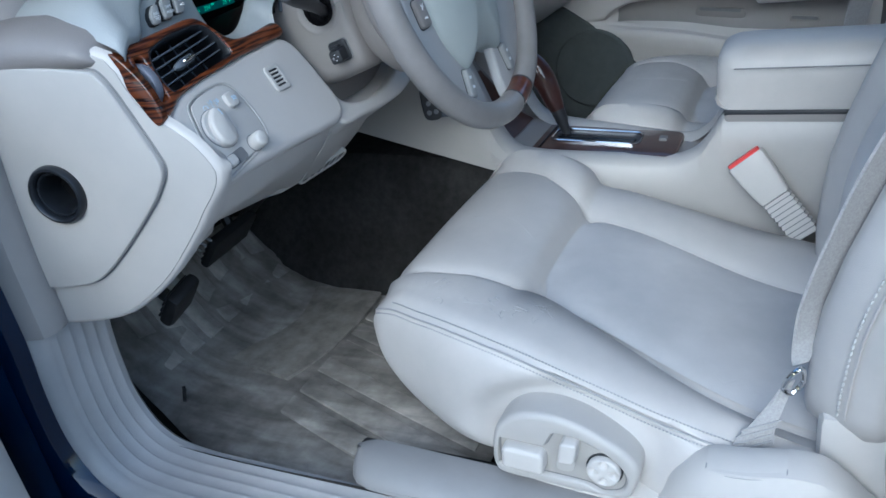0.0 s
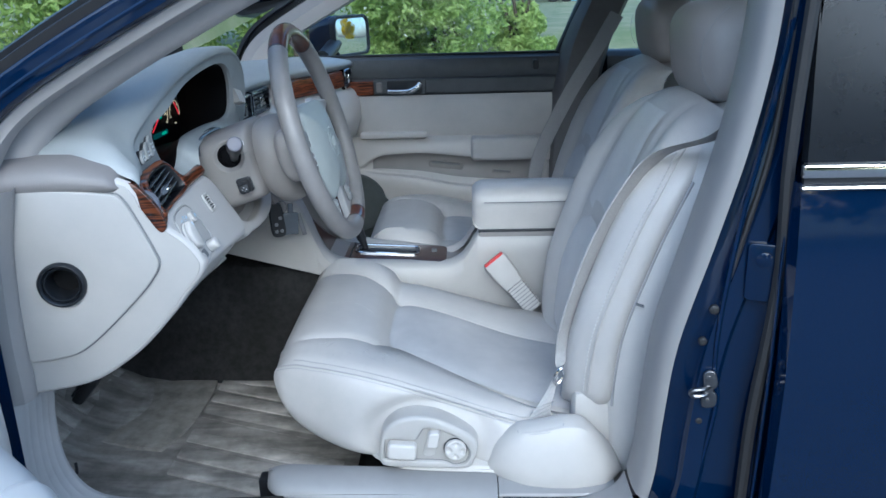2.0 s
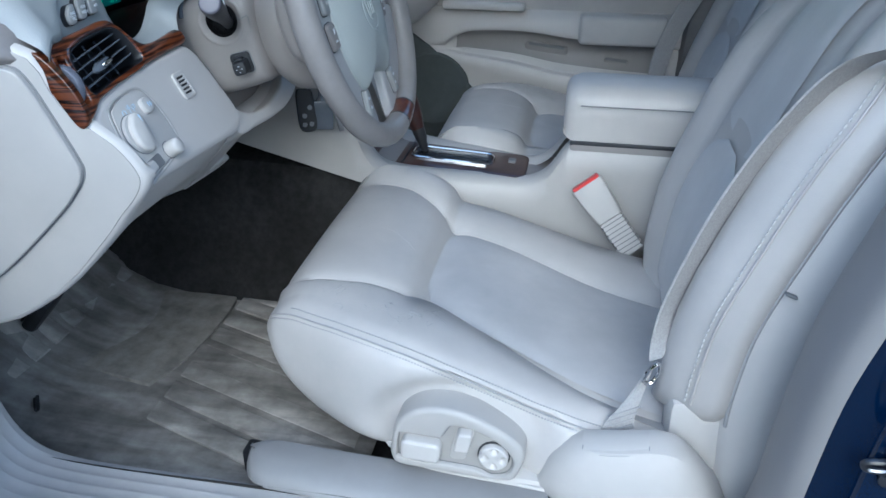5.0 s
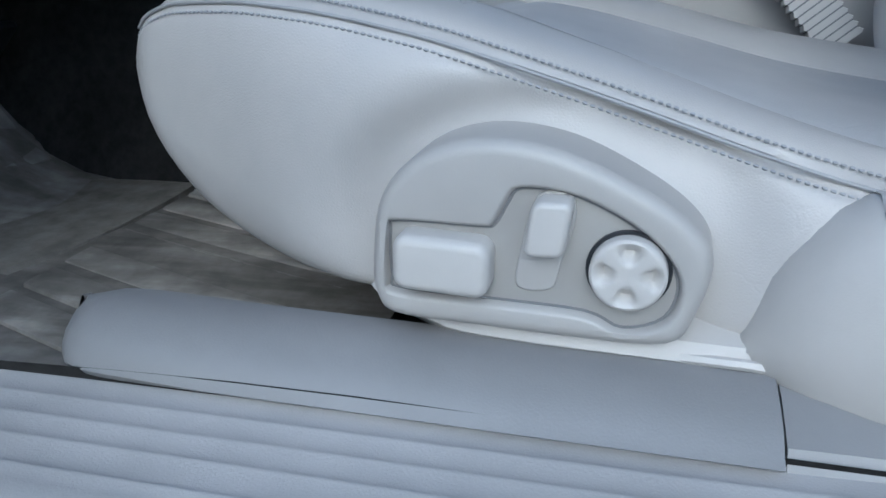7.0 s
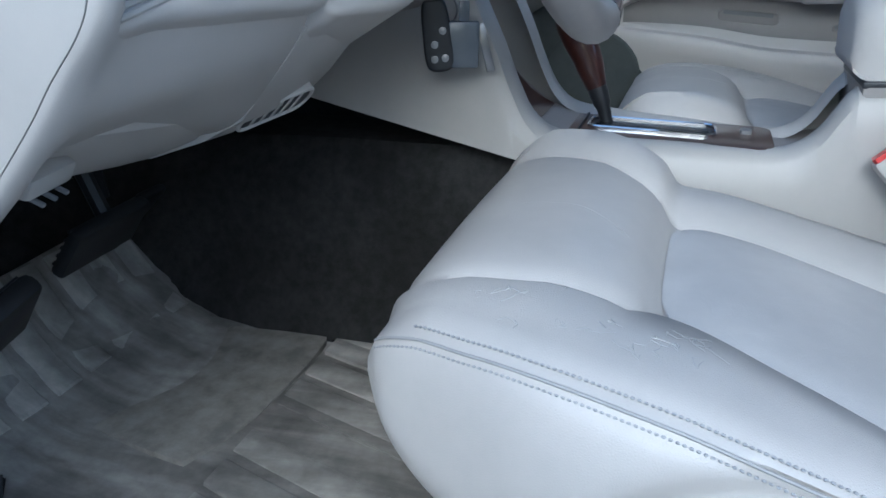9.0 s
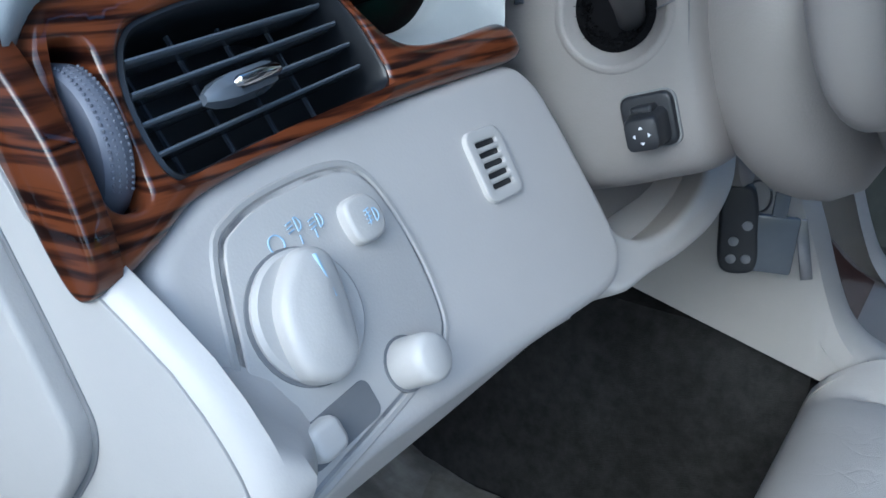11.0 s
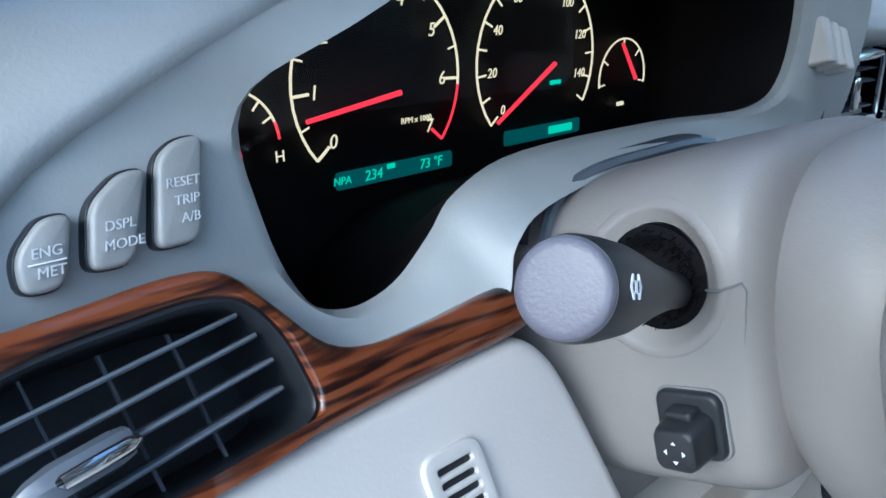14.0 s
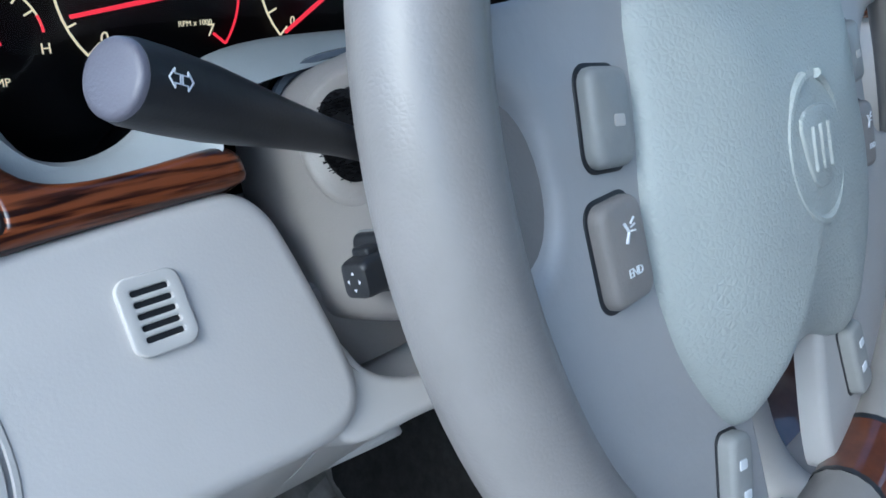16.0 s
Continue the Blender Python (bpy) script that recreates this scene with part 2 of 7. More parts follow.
    return tagged(ob, label, category, group, kind)


def part(name, bm, material, parent=None, label="", sharp=40, recalc=True):
    if recalc:
        bmesh.ops.recalc_face_normals(bm, faces=bm.faces)
    me = bpy.data.meshes.new(name)
    bm.to_mesh(me)
    bm.free()
    me.materials.append(material)
    me.polygons.foreach_set("use_smooth", [True] * len(me.polygons))
    me.set_sharp_from_angle(angle=radians(sharp))
    ob = new(name, me)
    if parent:
        ob.parent = parent
        if parent.type == "EMPTY":
            ob.matrix_parent_inverse = Matrix.Translation(-parent.location)
    if label:
        ob["label"] = label
    return ob


def cat(pts, n, closed=False):
    """Points along a smooth curve through the given ones."""
    P = [Vector(p) for p in pts]
    m, out = len(P), []
    segs = m if closed else m - 1
    for i in range(segs):
        a, b, c, d = (P[(i + k) % m] if closed else P[min(max(i + k, 0), m - 1)] for k in (-1, 0, 1, 2))
        for j in range(n):
            t = j / n
            out.append(0.5 * (2 * b + (c - a) * t + (2 * a - 5 * b + 4 * c - d) * t * t + (3 * b - a - 3 * c + d) * t ** 3))
    if not closed:
        out.append(P[-1].copy())
    return out


def crv(x, pts):
    """A smooth value at x through pairs of x and value."""
    xs = [p[0] for p in pts]
    ys = [p[1] for p in pts]
    if x <= xs[0]:
        return ys[0]
    if x >= xs[-1]:
        return ys[-1]
    i = max(k for k in range(len(xs)) if xs[k] <= x)
    i = min(i, len(xs) - 2)
    h = xs[i + 1] - xs[i]
    t = (x - xs[i]) / h
    def slope(k):
        if k == 0 or k == len(xs) - 1:
            j = min(k, len(xs) - 2)
            return (ys[j + 1] - ys[j]) / (xs[j + 1] - xs[j])
        a, b = (ys[k] - ys[k - 1]) / (xs[k] - xs[k - 1]), (ys[k + 1] - ys[k]) / (xs[k + 1] - xs[k])
        return 0 if a * b <= 0 else 2 * a * b / (a + b)
    m0, m1 = slope(i) * h, slope(i + 1) * h
    return (2 * t**3 - 3 * t**2 + 1) * ys[i] + (t**3 - 2 * t**2 + t) * m0 + (-2 * t**3 + 3 * t**2) * ys[i + 1] + (t**3 - t**2) * m1


def loft(rows, ring=False, wrap=False, caps=False, bm=None):
    """A skin over rows of points. ring: each row is closed; wrap: the last row joins the first; caps: closes the ends."""
    bm = bm or bmesh.new()
    V = [[bm.verts.new(p) for p in r] for r in rows]
    n, m = len(V), len(V[0])
    for i in range(n if wrap else n - 1):
        for j in range(m if ring else m - 1):
            a, b, c, d = V[i][j], V[i][(j + 1) % m], V[(i + 1) % n][(j + 1) % m], V[(i + 1) % n][j]
            try:
                bm.faces.new((a, b, c, d))
            except ValueError:
                pass
    if caps:
        for r in (V[0], V[-1]):
            try:
                bm.faces.new(r)
            except ValueError:
                pass
    return bm


def tube(path, radius, n=10, bm=None, closed=False, flat=1.0):
    P = [Vector(p) for p in path]
    rad = radius if isinstance(radius, (list, tuple)) else [radius] * len(P)
    rows, prev = [], None
    for i, p in enumerate(P):
        a = P[i - 1] if i or closed else P[0]
        b = P[(i + 1) % len(P)] if i < len(P) - 1 or closed else P[-1]
        t = (b - a).normalized()
        up = prev if prev else (Vector((0, 0, 1)) if abs(t.z) < 0.9 else Vector((1, 0, 0)))
        s = t.cross(up).normalized()
        up = s.cross(t).normalized()
        prev = up
        rows.append([p + rad[i] * (math.cos(k * math.tau / n) * s + flat * math.sin(k * math.tau / n) * up) for k in range(n)])
    return loft(rows, ring=True, wrap=closed, caps=not closed, bm=bm)


class Plane:
    """A drawing plane: u and v in it, w out of it."""

    def __init__(self, o, u, v):
        self.o, self.u, self.v = Vector(o), Vector(u).normalized(), Vector(v).normalized()
        self.w = self.u.cross(self.v).normalized()

    def __call__(self, u, v, w=0.0):
        return self.o + u * self.u + v * self.v + w * self.w


def inset(pts, d):
    """A closed outline drawn inwards by d."""
    n = len(pts)
    area = sum(pts[i][0] * pts[(i + 1) % n][1] - pts[(i + 1) % n][0] * pts[i][1] for i in range(n))
    s, out = (1 if area > 0 else -1), []
    for i in range(n):
        a, b, c = Vector(pts[i - 1][:2]), Vector(pts[i][:2]), Vector(pts[(i + 1) % n][:2])
        e, f = (b - a), (c - b)
        if e.length < 1e-9 or f.length < 1e-9:
            out.append(b)
            continue
        e.normalize(), f.normalize()
        m = Vector((-(e.y + f.y), e.x + f.x))
        m = m.normalized() if m.length > 1e-6 else Vector((-e.y, e.x))
        k = max(0.5, m.dot(Vector((-e.y, e.x))))
        out.append(b + s * m * d / k)
    return out


def slab(pl, pts, w0, w1, r=0.002, bm=None, steps=3, dome=0.0):
    """An outline given depth from w0 to w1, its front edge rounded by r, its face domed."""
    rows = [[pl(p[0], p[1], w0) for p in pts]]
    for k in range(steps + 1):
        a = k / steps * math.pi / 2
        q = inset(pts, r * (1 - math.cos(a)))
        rows.append([pl(p[0], p[1], w1 - r + r * math.sin(a)) for p in q])
    if dome:
        c = sum((Vector(p[:2]) for p in pts), Vector((0, 0))) / len(pts)
        q = inset(pts, r)
        for f in (0.75, 0.45, 0.15):
            rows.append([pl(c.x + (p[0] - c.x) * f, c.y + (p[1] - c.y) * f, w1 + dome * (1 - f * f)) for p in q])
    return loft(rows, ring=True, caps=True, bm=bm)


def ringslab(pl, outer, inner, w0, w1, r=0.002, bm=None):
    """A frame between two outlines with the same number of points."""
    o2, i2 = inset(outer, r), inset(inner, -r)
    rows = []
    for pts, w in ((outer, w0), (outer, w1 - r), (o2, w1), (i2, w1), (inner, w1 - r), (inner, w0)):
        rows.append([pl(p[0], p[1], w) for p in pts])
    return loft(rows, ring=True, wrap=True, bm=bm)


def rrect(cu, cv, w, h, r, n=5, skew=0.0, turn=0.0):
    out = []
    for sx, sy, a0 in ((1, 1, 0), (-1, 1, 90), (-1, -1, 180), (1, -1, 270)):
        for k in range(n + 1):
            a = radians(a0 + 90 * k / n)
            x, y = sx * (w / 2 - r) + r * math.cos(a), sy * (h / 2 - r) + r * math.sin(a)
            x += skew * y
            c, s = math.cos(radians(turn)), math.sin(radians(turn))
            out.append((cu + c * x - s * y, cv + s * x + c * y))
    return out


def circle(cu, cv, r, n=32, ry=None):
    return [(cu + r * math.cos(k * math.tau / n), cv + (ry or r) * math.sin(k * math.tau / n)) for k in range(n)]


def smooth_outline(pts, n=6):
    return [(p.x, p.y) for p in cat([(p[0], p[1], 0) for p in pts], n, True)]


def round_poly(pts, r, n=4):
    """A polygon with its corners rounded by r."""
    out, m = [], len(pts)
    for i in range(m):
        a, b, c = (Vector(pts[(i + k) % m]) for k in (-1, 0, 1))
        d = min(r, 0.45 * (a - b).length, 0.45 * (c - b).length)
        p, q = b + (a - b).normalized() * d, b + (c - b).normalized() * d
        out += [tuple((1 - t) ** 2 * p + 2 * t * (1 - t) * b + t * t * q) for t in lin(0, 1, n + 1)]
    return out


def box(c, s, r=0.004, seg=2):
    bm = bmesh.new()
    bmesh.ops.create_cube(bm, size=1, matrix=Matrix.Translation(c) @ Matrix.Diagonal((*s, 1)))
    if r:
        bmesh.ops.bevel(bm, geom=bm.edges[:], offset=r, segments=seg, profile=0.5, affect="EDGES")
    return bm


def pillow(c, s, e=0.5, n=20, m=28, e2=None):
    """A superellipsoid: a soft box of full size s."""
    def sp(v, k):
        return math.copysign(abs(v) ** k, v)
    rows = []
    for i in range(n + 1):
        a = -math.pi / 2 + math.pi * i / n
        a = max(-math.pi / 2 + 0.02, min(math.pi / 2 - 0.02, a))
        rows.append([Vector(c) + Vector((s[0] / 2 * sp(math.cos(a), e) * sp(math.cos(b), e2 or e), s[1] / 2 * sp(math.cos(a), e) * sp(math.sin(b), e2 or e), s[2] / 2 * sp(math.sin(a), e)))
                     for b in [k * math.tau / m for k in range(m)]])
    return loft(rows, ring=True, caps=True)


def moved(bm, m):
    bmesh.ops.transform(bm, matrix=m, verts=bm.verts)
    return bm


def lathe(pl, prof, n=32, cu=0.0, cv=0.0, bm=None, caps=True, sq=1.0):
    """A turned shape about the plane's w axis; prof: pairs of radius and w."""
    return loft([[pl(cu + r * math.cos(k * math.tau / n), cv + sq * r * math.sin(k * math.tau / n), w) for k in range(n)] for r, w in prof], ring=True, caps=caps, bm=bm)


def letters(text, size, pl, cu, cv, w=0.0006, depth=0.0002, align="CENTER", slant=0.0):
    """Built-in letters laid on a plane, as a bmesh."""
    cu_ = bpy.data.curves.new("letters", "FONT")
    cu_.body, cu_.size, cu_.extrude, cu_.align_x, cu_.align_y, cu_.resolution_u, cu_.shear = text, size, depth, align, "CENTER", 3, slant
    ob = bpy.data.objects.new("letters", cu_)
    scene.collection.objects.link(ob)
    me = bpy.data.meshes.new_from_object(ob)
    bm = bmesh.new()
    bm.from_mesh(me)
    bpy.data.objects.remove(ob)
    bpy.data.curves.remove(cu_)
    bpy.data.meshes.remove(me)
    for v in bm.verts:
        v.co = pl(cu + v.co.x, cv + v.co.y, w + v.co.z)
    return bm


def dashes(path, gap, size, bm=None, width=0.0011, fill=0.62):
    """Stitches: short raised threads along a path."""
    bm = bm or bmesh.new()
    P = [Vector(p) for p in path]
    d, nxt = 0.0, 0.0
    for a, b in zip(P, P[1:]):
        L = (b - a).length
        if L < 1e-9:
            continue
        while nxt < d + L:
            t0 = (nxt - d) / L
            p = a.lerp(b, t0)
            q = p + (b - a) / L * gap * fill
            tube([p, p.lerp(q, 0.5), q], [width * 0.6, width, width * 0.6], 5, bm)
            nxt += gap
        d += L
    return bm


def add(bm, other):
    me = bpy.data.meshes.new("tmp")
    other.to_mesh(me)
    other.free()
    bm.from_mesh(me)
    bpy.data.meshes.remove(me)
    return bm


def slab_holes(pl, outer, holes, w0, w1, r=0.002, rh=None, steps=3):
    """An outline with depth, a rounded front edge and holes right through."""
    bm = bmesh.new()
    edges = []
    for pts, sg in [(outer, 1)] + [(h, -1) for h in holes]:
        rows = [(pts, w0)]
        rr_ = r if sg > 0 or rh is None else rh
        for k in range(steps + 1):
            a = k / steps * math.pi / 2
            rows.append((inset(pts, sg * rr_ * (1 - math.cos(a))), w1 - r + r * math.sin(a)))
        V = [[bm.verts.new(pl(p[0], p[1], w)) for p in q] for q, w in rows]
        n = len(pts)
        for i in range(len(V) - 1):
            for j in range(n):
                bm.faces.new((V[i][j], V[i][(j + 1) % n], V[i + 1][(j + 1) % n], V[i + 1][j]))
        edges += [bm.edges.get((V[-1][j], V[-1][(j + 1) % n])) for j in range(n)]
    bmesh.ops.triangle_fill(bm, edges=edges, use_beauty=True, use_dissolve=False)
    return bm

# ---- ground and surroundings ----
def ground_height(x, y):
    return 0.95 * (0.5 - 0.5 * math.cos(math.pi * min(max((y - 2.6) / 4.0, 0), 1)))


GRASS = mat("short dry grass and gravel", (0.27, 0.27, 0.17), 0.95, col2=(0.13, 0.17, 0.065), scale=3, bump=0.8, bscale=60)
axis_x = [-400, -120, -40, -20, -12, -8, -6, -4, -2, 0, 2, 4, 6, 8, 12, 20, 40, 120, 400]
axis_y = [-400, -120, -40, -15, -6, -2, 0, 1, 2, 2.6, 3.2, 3.8, 4.4, 5, 5.6, 6.2, 6.6, 8, 12, 20, 40, 120, 400]
ASPHALT = mat("worn pale asphalt", (0.19, 0.187, 0.18), 0.9, col2=(0.14, 0.138, 0.134), scale=6, bump=0.8, bscale=220)
tagged(part("pavement", slab(Plane((0, 0, 0), (1, 0, 0), (0, 1, 0)), [(-14, -8.5), (14, -8.5), (14, 2.55), (-14, 2.55)], -0.05, 0.006, 0.004), ASPHALT), "worn pale grey asphalt under the car", "pavement", kind="structure")
tagged(part("ground", loft([[(x, y, ground_height(x, y)) for x in axis_x] for y in axis_y]), GRASS), "patchy grass and gravel rising to a bank", "ground", kind="structure")

# ---- car body: floor, firewall, pillars, roof ----
CY = 1.38


def mir(p):
    return Vector((p[0], 2 * CY - p[1], p[2]))


body = thing("car", "dark navy blue sedan body with pale grey door-opening trim", "car")
# floor pan with toe board; a closed shell
floor_prof = [(-1.30, 0.80), (-1.22, 0.66), (-1.12, 0.50), (-1.02, 0.40), (-0.92, 0.362), (-0.8, 0.352), (-0.5, 0.348), (-0.2, 0.35), (0.3, 0.35), (1.2, 0.40)]
fl = []
for x, z in [(p.x, p.z) for p in cat([(a, 0, b) for a, b in floor_prof], 4)]:
    row = []
    for y in lin(0.655, 1.40, 26):
        bump = (0.30 if x < -0.47 else 0.08) * (1 / (1 + math.exp(-(y - 1.262) / 0.012)))
        edge = 0.10 * max(0, (0.70 - y) / 0.045) ** 2
        row.append((x, y, max(z, 0.35 + bump) + edge + 0.004 * math.sin(x * 9 + y * 7)))
    fl.append(row)
part("floor_carpet", loft(fl), CARPET, body, "dark taupe footwell carpet")
part("floor_carpet", loft([[(x, 2 * CY - y, z) for x, y, z in r] for r in fl]), CARPET, body, "dark taupe footwell carpet")
part("floor_pan", box((-0.05, CY, 0.25), (2.7, 1.6, 0.04), 0.01), BLACK, body)
part("firewall", loft([[(-1.32, y, z) for y in (0.6, CY, 2.16)] for z in (0.25, 0.7, 1.1)]), BLACK, body)

# door-opening trim swept round the front and bottom of the opening
op = cat([(-0.80, 0, 1.03), (-0.822, 0, 0.93), (-0.832, 0, 0.80), (-0.832, 0, 0.69), (-0.842, 0, 0.60), (-0.838, 0, 0.52), (-0.805, 0, 0.462), (-0.74, 0, 0.442), (-0.6, 0, 0.44), (-0.3, 0, 0.44), (-0.07, 0, 0.44), (0.06, 0, 0.445), (0.12, 0, 0.475), (0.142, 0, 0.55), (0.15, 0, 0.65), (0.165, 0, 0.78), (0.205, 0, 0.93), (0.238, 0, 1.06), (0.258, 0, 1.17), (0.266, 0, 1.25), (0.268, 0, 1.34), (0.255, 0, 1.40)], 6)


def sweep_op(path, prof, caps=False):
    rows = []
    for i, p in enumerate(path):
        a, b = path[max(i - 1, 0)], path[min(i + 1, len(path) - 1)]
        t = (b - a).normalized()
        nn = Vector((-t.z, 0, t.x))
        rows.append([Vector((p.x, y, p.z)) + nn * o for y, o in prof])
    return loft(rows, caps=caps)


i0 = 18
sill = [(0.545, -0.030), (0.556, -0.008), (0.566, -0.002), (0.574, 0.0)]
for ry in (0.583, 0.604, 0.622, 0.640, 0.658):
    sill += [(ry - 0.0040, 0.0), (ry - 0.0016, 0.0016), (ry + 0.0004, 0.0018), (ry + 0.0016, 0.0)]
sill += [(0.668, -0.001), (0.674, -0.008), (0.677, -0.06)]
sill_path = [p for p in op[i0:66]]
part("sill_plate", sweep_op(sill_path, sill), SILL, body, "ribbed pale grey plastic sill plate")
part("sill_end_trim", sweep_op(op[65:75], [(0.545, -0.03), (0.556, -0.006), (0.575, 0.0), (0.66, 0.0), (0.674, -0.01), (0.677, -0.06)]), SILL, body, "smooth pale grey sill end")
part("jamb_trim", sweep_op(op[0:i0 + 1], [(0.552, -0.012), (0.556, -0.002), (0.562, 0.010), (0.578, 0.015), (0.594, 0.013), (0.604, 0.006), (0.612, -0.03)]), PILLARTRIM, body, "grey pillar trim")
part("b_pillar_trim", sweep_op(op[75:], [(0.562, -0.014), (0.568, -0.004), (0.580, 0.002), (0.60, 0.004), (0.63, 0.004), (0.66, 0.0), (0.69, -0.012), (0.74, -0.04), (0.80, -0.07)]), PILLARTRIM, body, "pale grey centre pillar trim")

# front roof pillar, three strips swept from the dash up to the roof
ap = cat([(-0.845, 0, 1.00), (-0.825, 0, 1.06), (-0.777, 0, 1.128), (-0.677, 0, 1.194), (-0.504, 0, 1.287), (-0.40, 0, 1.335), (-0.25, 0, 1.39), (-0.05, 0, 1.445), (0.25, 0, 1.53), (0.7, 0, 1.57)], 6)


def sweep_ap(prof, side=0, path=None):
    rows = []
    path = path or ap
    for i, p in enumerate(path):
        a, b = path[max(i - 1, 0)], path[min(i + 1, len(path) - 1)]
        t = (b - a).normalized()
        nn = Vector((-t.z, 0, t.x))
        lean = max(0, p.z - 1.05) * 0.22
        r = [Vector((p.x, y + lean, p.z)) + nn * o for y, o in prof]
        rows.append([mir(v) for v in r] if side else r)
    return loft(rows, ring=True)


for side in (0, 1):
    part("pillar_band", sweep_ap([(0.575, 0.012), (0.57, 0.0), (0.578, -0.012), (0.60, -0.016), (0.625, -0.006), (0.63, 0.014), (0.60, 0.022)], side), PILLARCOVER if not side else DARKTRIM, body, "pale grey pillar edging" if not side else "")
    part("pillar_cover", sweep_ap([(0.632, 0.016), (0.632, -0.006), (0.64, -0.028), (0.66, -0.040), (0.70, -0.036), (0.725, 0.0), (0.72, 0.03), (0.66, 0.03)], side), PILLARCOVER, body, "pale grey windscreen pillar cover")
    part("pillar_panel", sweep_ap([(0.5465, 0.012), (0.5475, 0.006), (0.553, 0.002), (0.572, 0.002), (0.580, 0.014), (0.585, 0.036), (0.562, 0.0425), (0.547, 0.0425), (0.5410, 0.040), (0.5395, 0.036), (0.541, 0.030)], side), PAINT, body, "navy painted roof pillar")
    # thin bead added to draw the bright highlight line along the pillar
    part("pillar_highlight", sweep_ap([(0.5425, 0.016), (0.5410, 0.019), (0.5425, 0.022), (0.547, 0.019)], side), PAINT, body, "thin navy bead added for the pillar highlight")
    part("pillar_seal", sweep_ap([(0.56, 0.043), (0.555, 0.056), (0.57, 0.061), (0.60, 0.061), (0.60, 0.043)], side), RUBBER, body, "black rubber pillar seal")
    part("pillar_moulding", sweep_ap([(0.575, 0.062), (0.572, 0.069), (0.58, 0.073), (0.63, 0.073), (0.63, 0.062)], side), BLACK, body, "black windscreen moulding")
# roof with headliner
roof = [[(x, y, 1.455 + z - 0.09 * ((y - CY) / 0.7) ** 4) for y in lin(0.70, 2.06, 15)] for x, z in ((-0.30, -0.05), (-0.1, 0.02), (0.2, 0.09), (0.7, 0.13), (1.2, 0.08), (1.5, -0.1))]
bmr = loft(roof)
part("roof_panel", moved(bmr, Matrix.Translation((0, 0, 0.03))), PAINT, body, "navy roof panel")
part("headliner", loft(roof), VINYL, body, "pale grey fabric headliner")
# windscreen
part("windscreen", loft([[(-1.16 + 0.05 * 0 - 0.12 * (1 - ((y - CY) / 0.76) ** 2), y, 1.06) for y in lin(0.62, 2.14, 13)], [(-0.28 - 0.05 * (1 - ((y - CY) / 0.66) ** 2), y, 1.44) for y in lin(0.72, 2.04, 13)]]), GLASS, body, "clear windscreen glass").visible_shadow = False
# bonnet and front wings
hood = [[(x, y, 0.95 - 0.20 * ((-1.1 - x) / 1.3) ** 2 - 0.02 - 0.05 * ((y - CY) / 0.8) ** 4) for y in lin(0.56, 2.20, 15)] for x in lin(-2.4, -1.02, 10)]
part("bonnet", loft(hood), PAINT, body, "navy painted bonnet")
for side in (0, 1):
    w = [[(x, y, z) for y, z in ((0.56, 0.93 - 0.2 * ((-1.1 - x) / 1.3) ** 2 - 0.07), (0.50, 0.85 - 0.12 * ((-1.1 - x) / 1.3) ** 2), (0.475, 0.75), (0.49, 0.5), (0.52, 0.3))] for x in (-2.4, -2.0, -1.6, -1.2, -0.9, -0.87)]
    if side:
        w = [[mir(p) for p in r] for r in w]
    part("front_wing", loft(w), PAINT, body, "navy front wing")
# rocker below the sill and the hinge pillar edge
part("rocker_panel", sweep_op(op[0:78], [(0.552, -0.012), (0.535, -0.018), (0.522, -0.03), (0.512, -0.06), (0.505, -0.12), (0.52, -0.2)]), PAINT, body, "navy painted door opening and rocker")
# centre post: painted jamb between trim and rear door
rows = []
for p in op[76:]:
    z = p.z
    rows.append([(min(p.x + dx, 0.318), y, z) for dx, y in ((0.010, 0.592), (0.014, 0.574), (0.03, 0.570), (0.045, 0.556), (0.05, 0.546), (0.075, 0.543), (0.084, 0.552), (max(0.10, 0.275 - p.x), 0.548), (max(0.115, 0.300 - p.x), 0.535), (max(0.14, 0.33 - p.x), 0.54))])
rows.insert(0, [(x, y, z - 0.16) for x, y, z in rows[0]])
part("centre_post", loft(rows), PAINT, body, "glossy navy centre post")
part("post_seal", tube([(crv(z, [(0.3, 0.275), (0.64, 0.279), (0.92, 0.298), (1.05, 0.293), (1.32, 0.302)]), 0.522, z) for z in lin(0.3, 1.42, 30)], 0.009, 8), RUBBER, body, "black rubber door seal")
# tube laid along the fold, added to catch its highlight line
part("post_fold", tube(cat([(0.300, 0.553, 1.30), (0.269, 0.549, 1.094), (0.247, 0.547, 0.97), (0.231, 0.546, 0.828), (0.229, 0.546, 0.748), (0.236, 0.546, 0.689), (0.220, 0.549, 0.572), (0.195, 0.553, 0.47)], 6), 0.0045, 8), PAINT, body, "rounded navy fold along the post")
part("post_beading", tube([(crv(z, [(0.5, 0.195), (0.7, 0.215), (0.9, 0.245), (1.1, 0.283), (1.40, 0.297)]), 0.552, z) for z in lin(0.5, 1.40, 24)], 0.0045, 8), RUBBER, body)
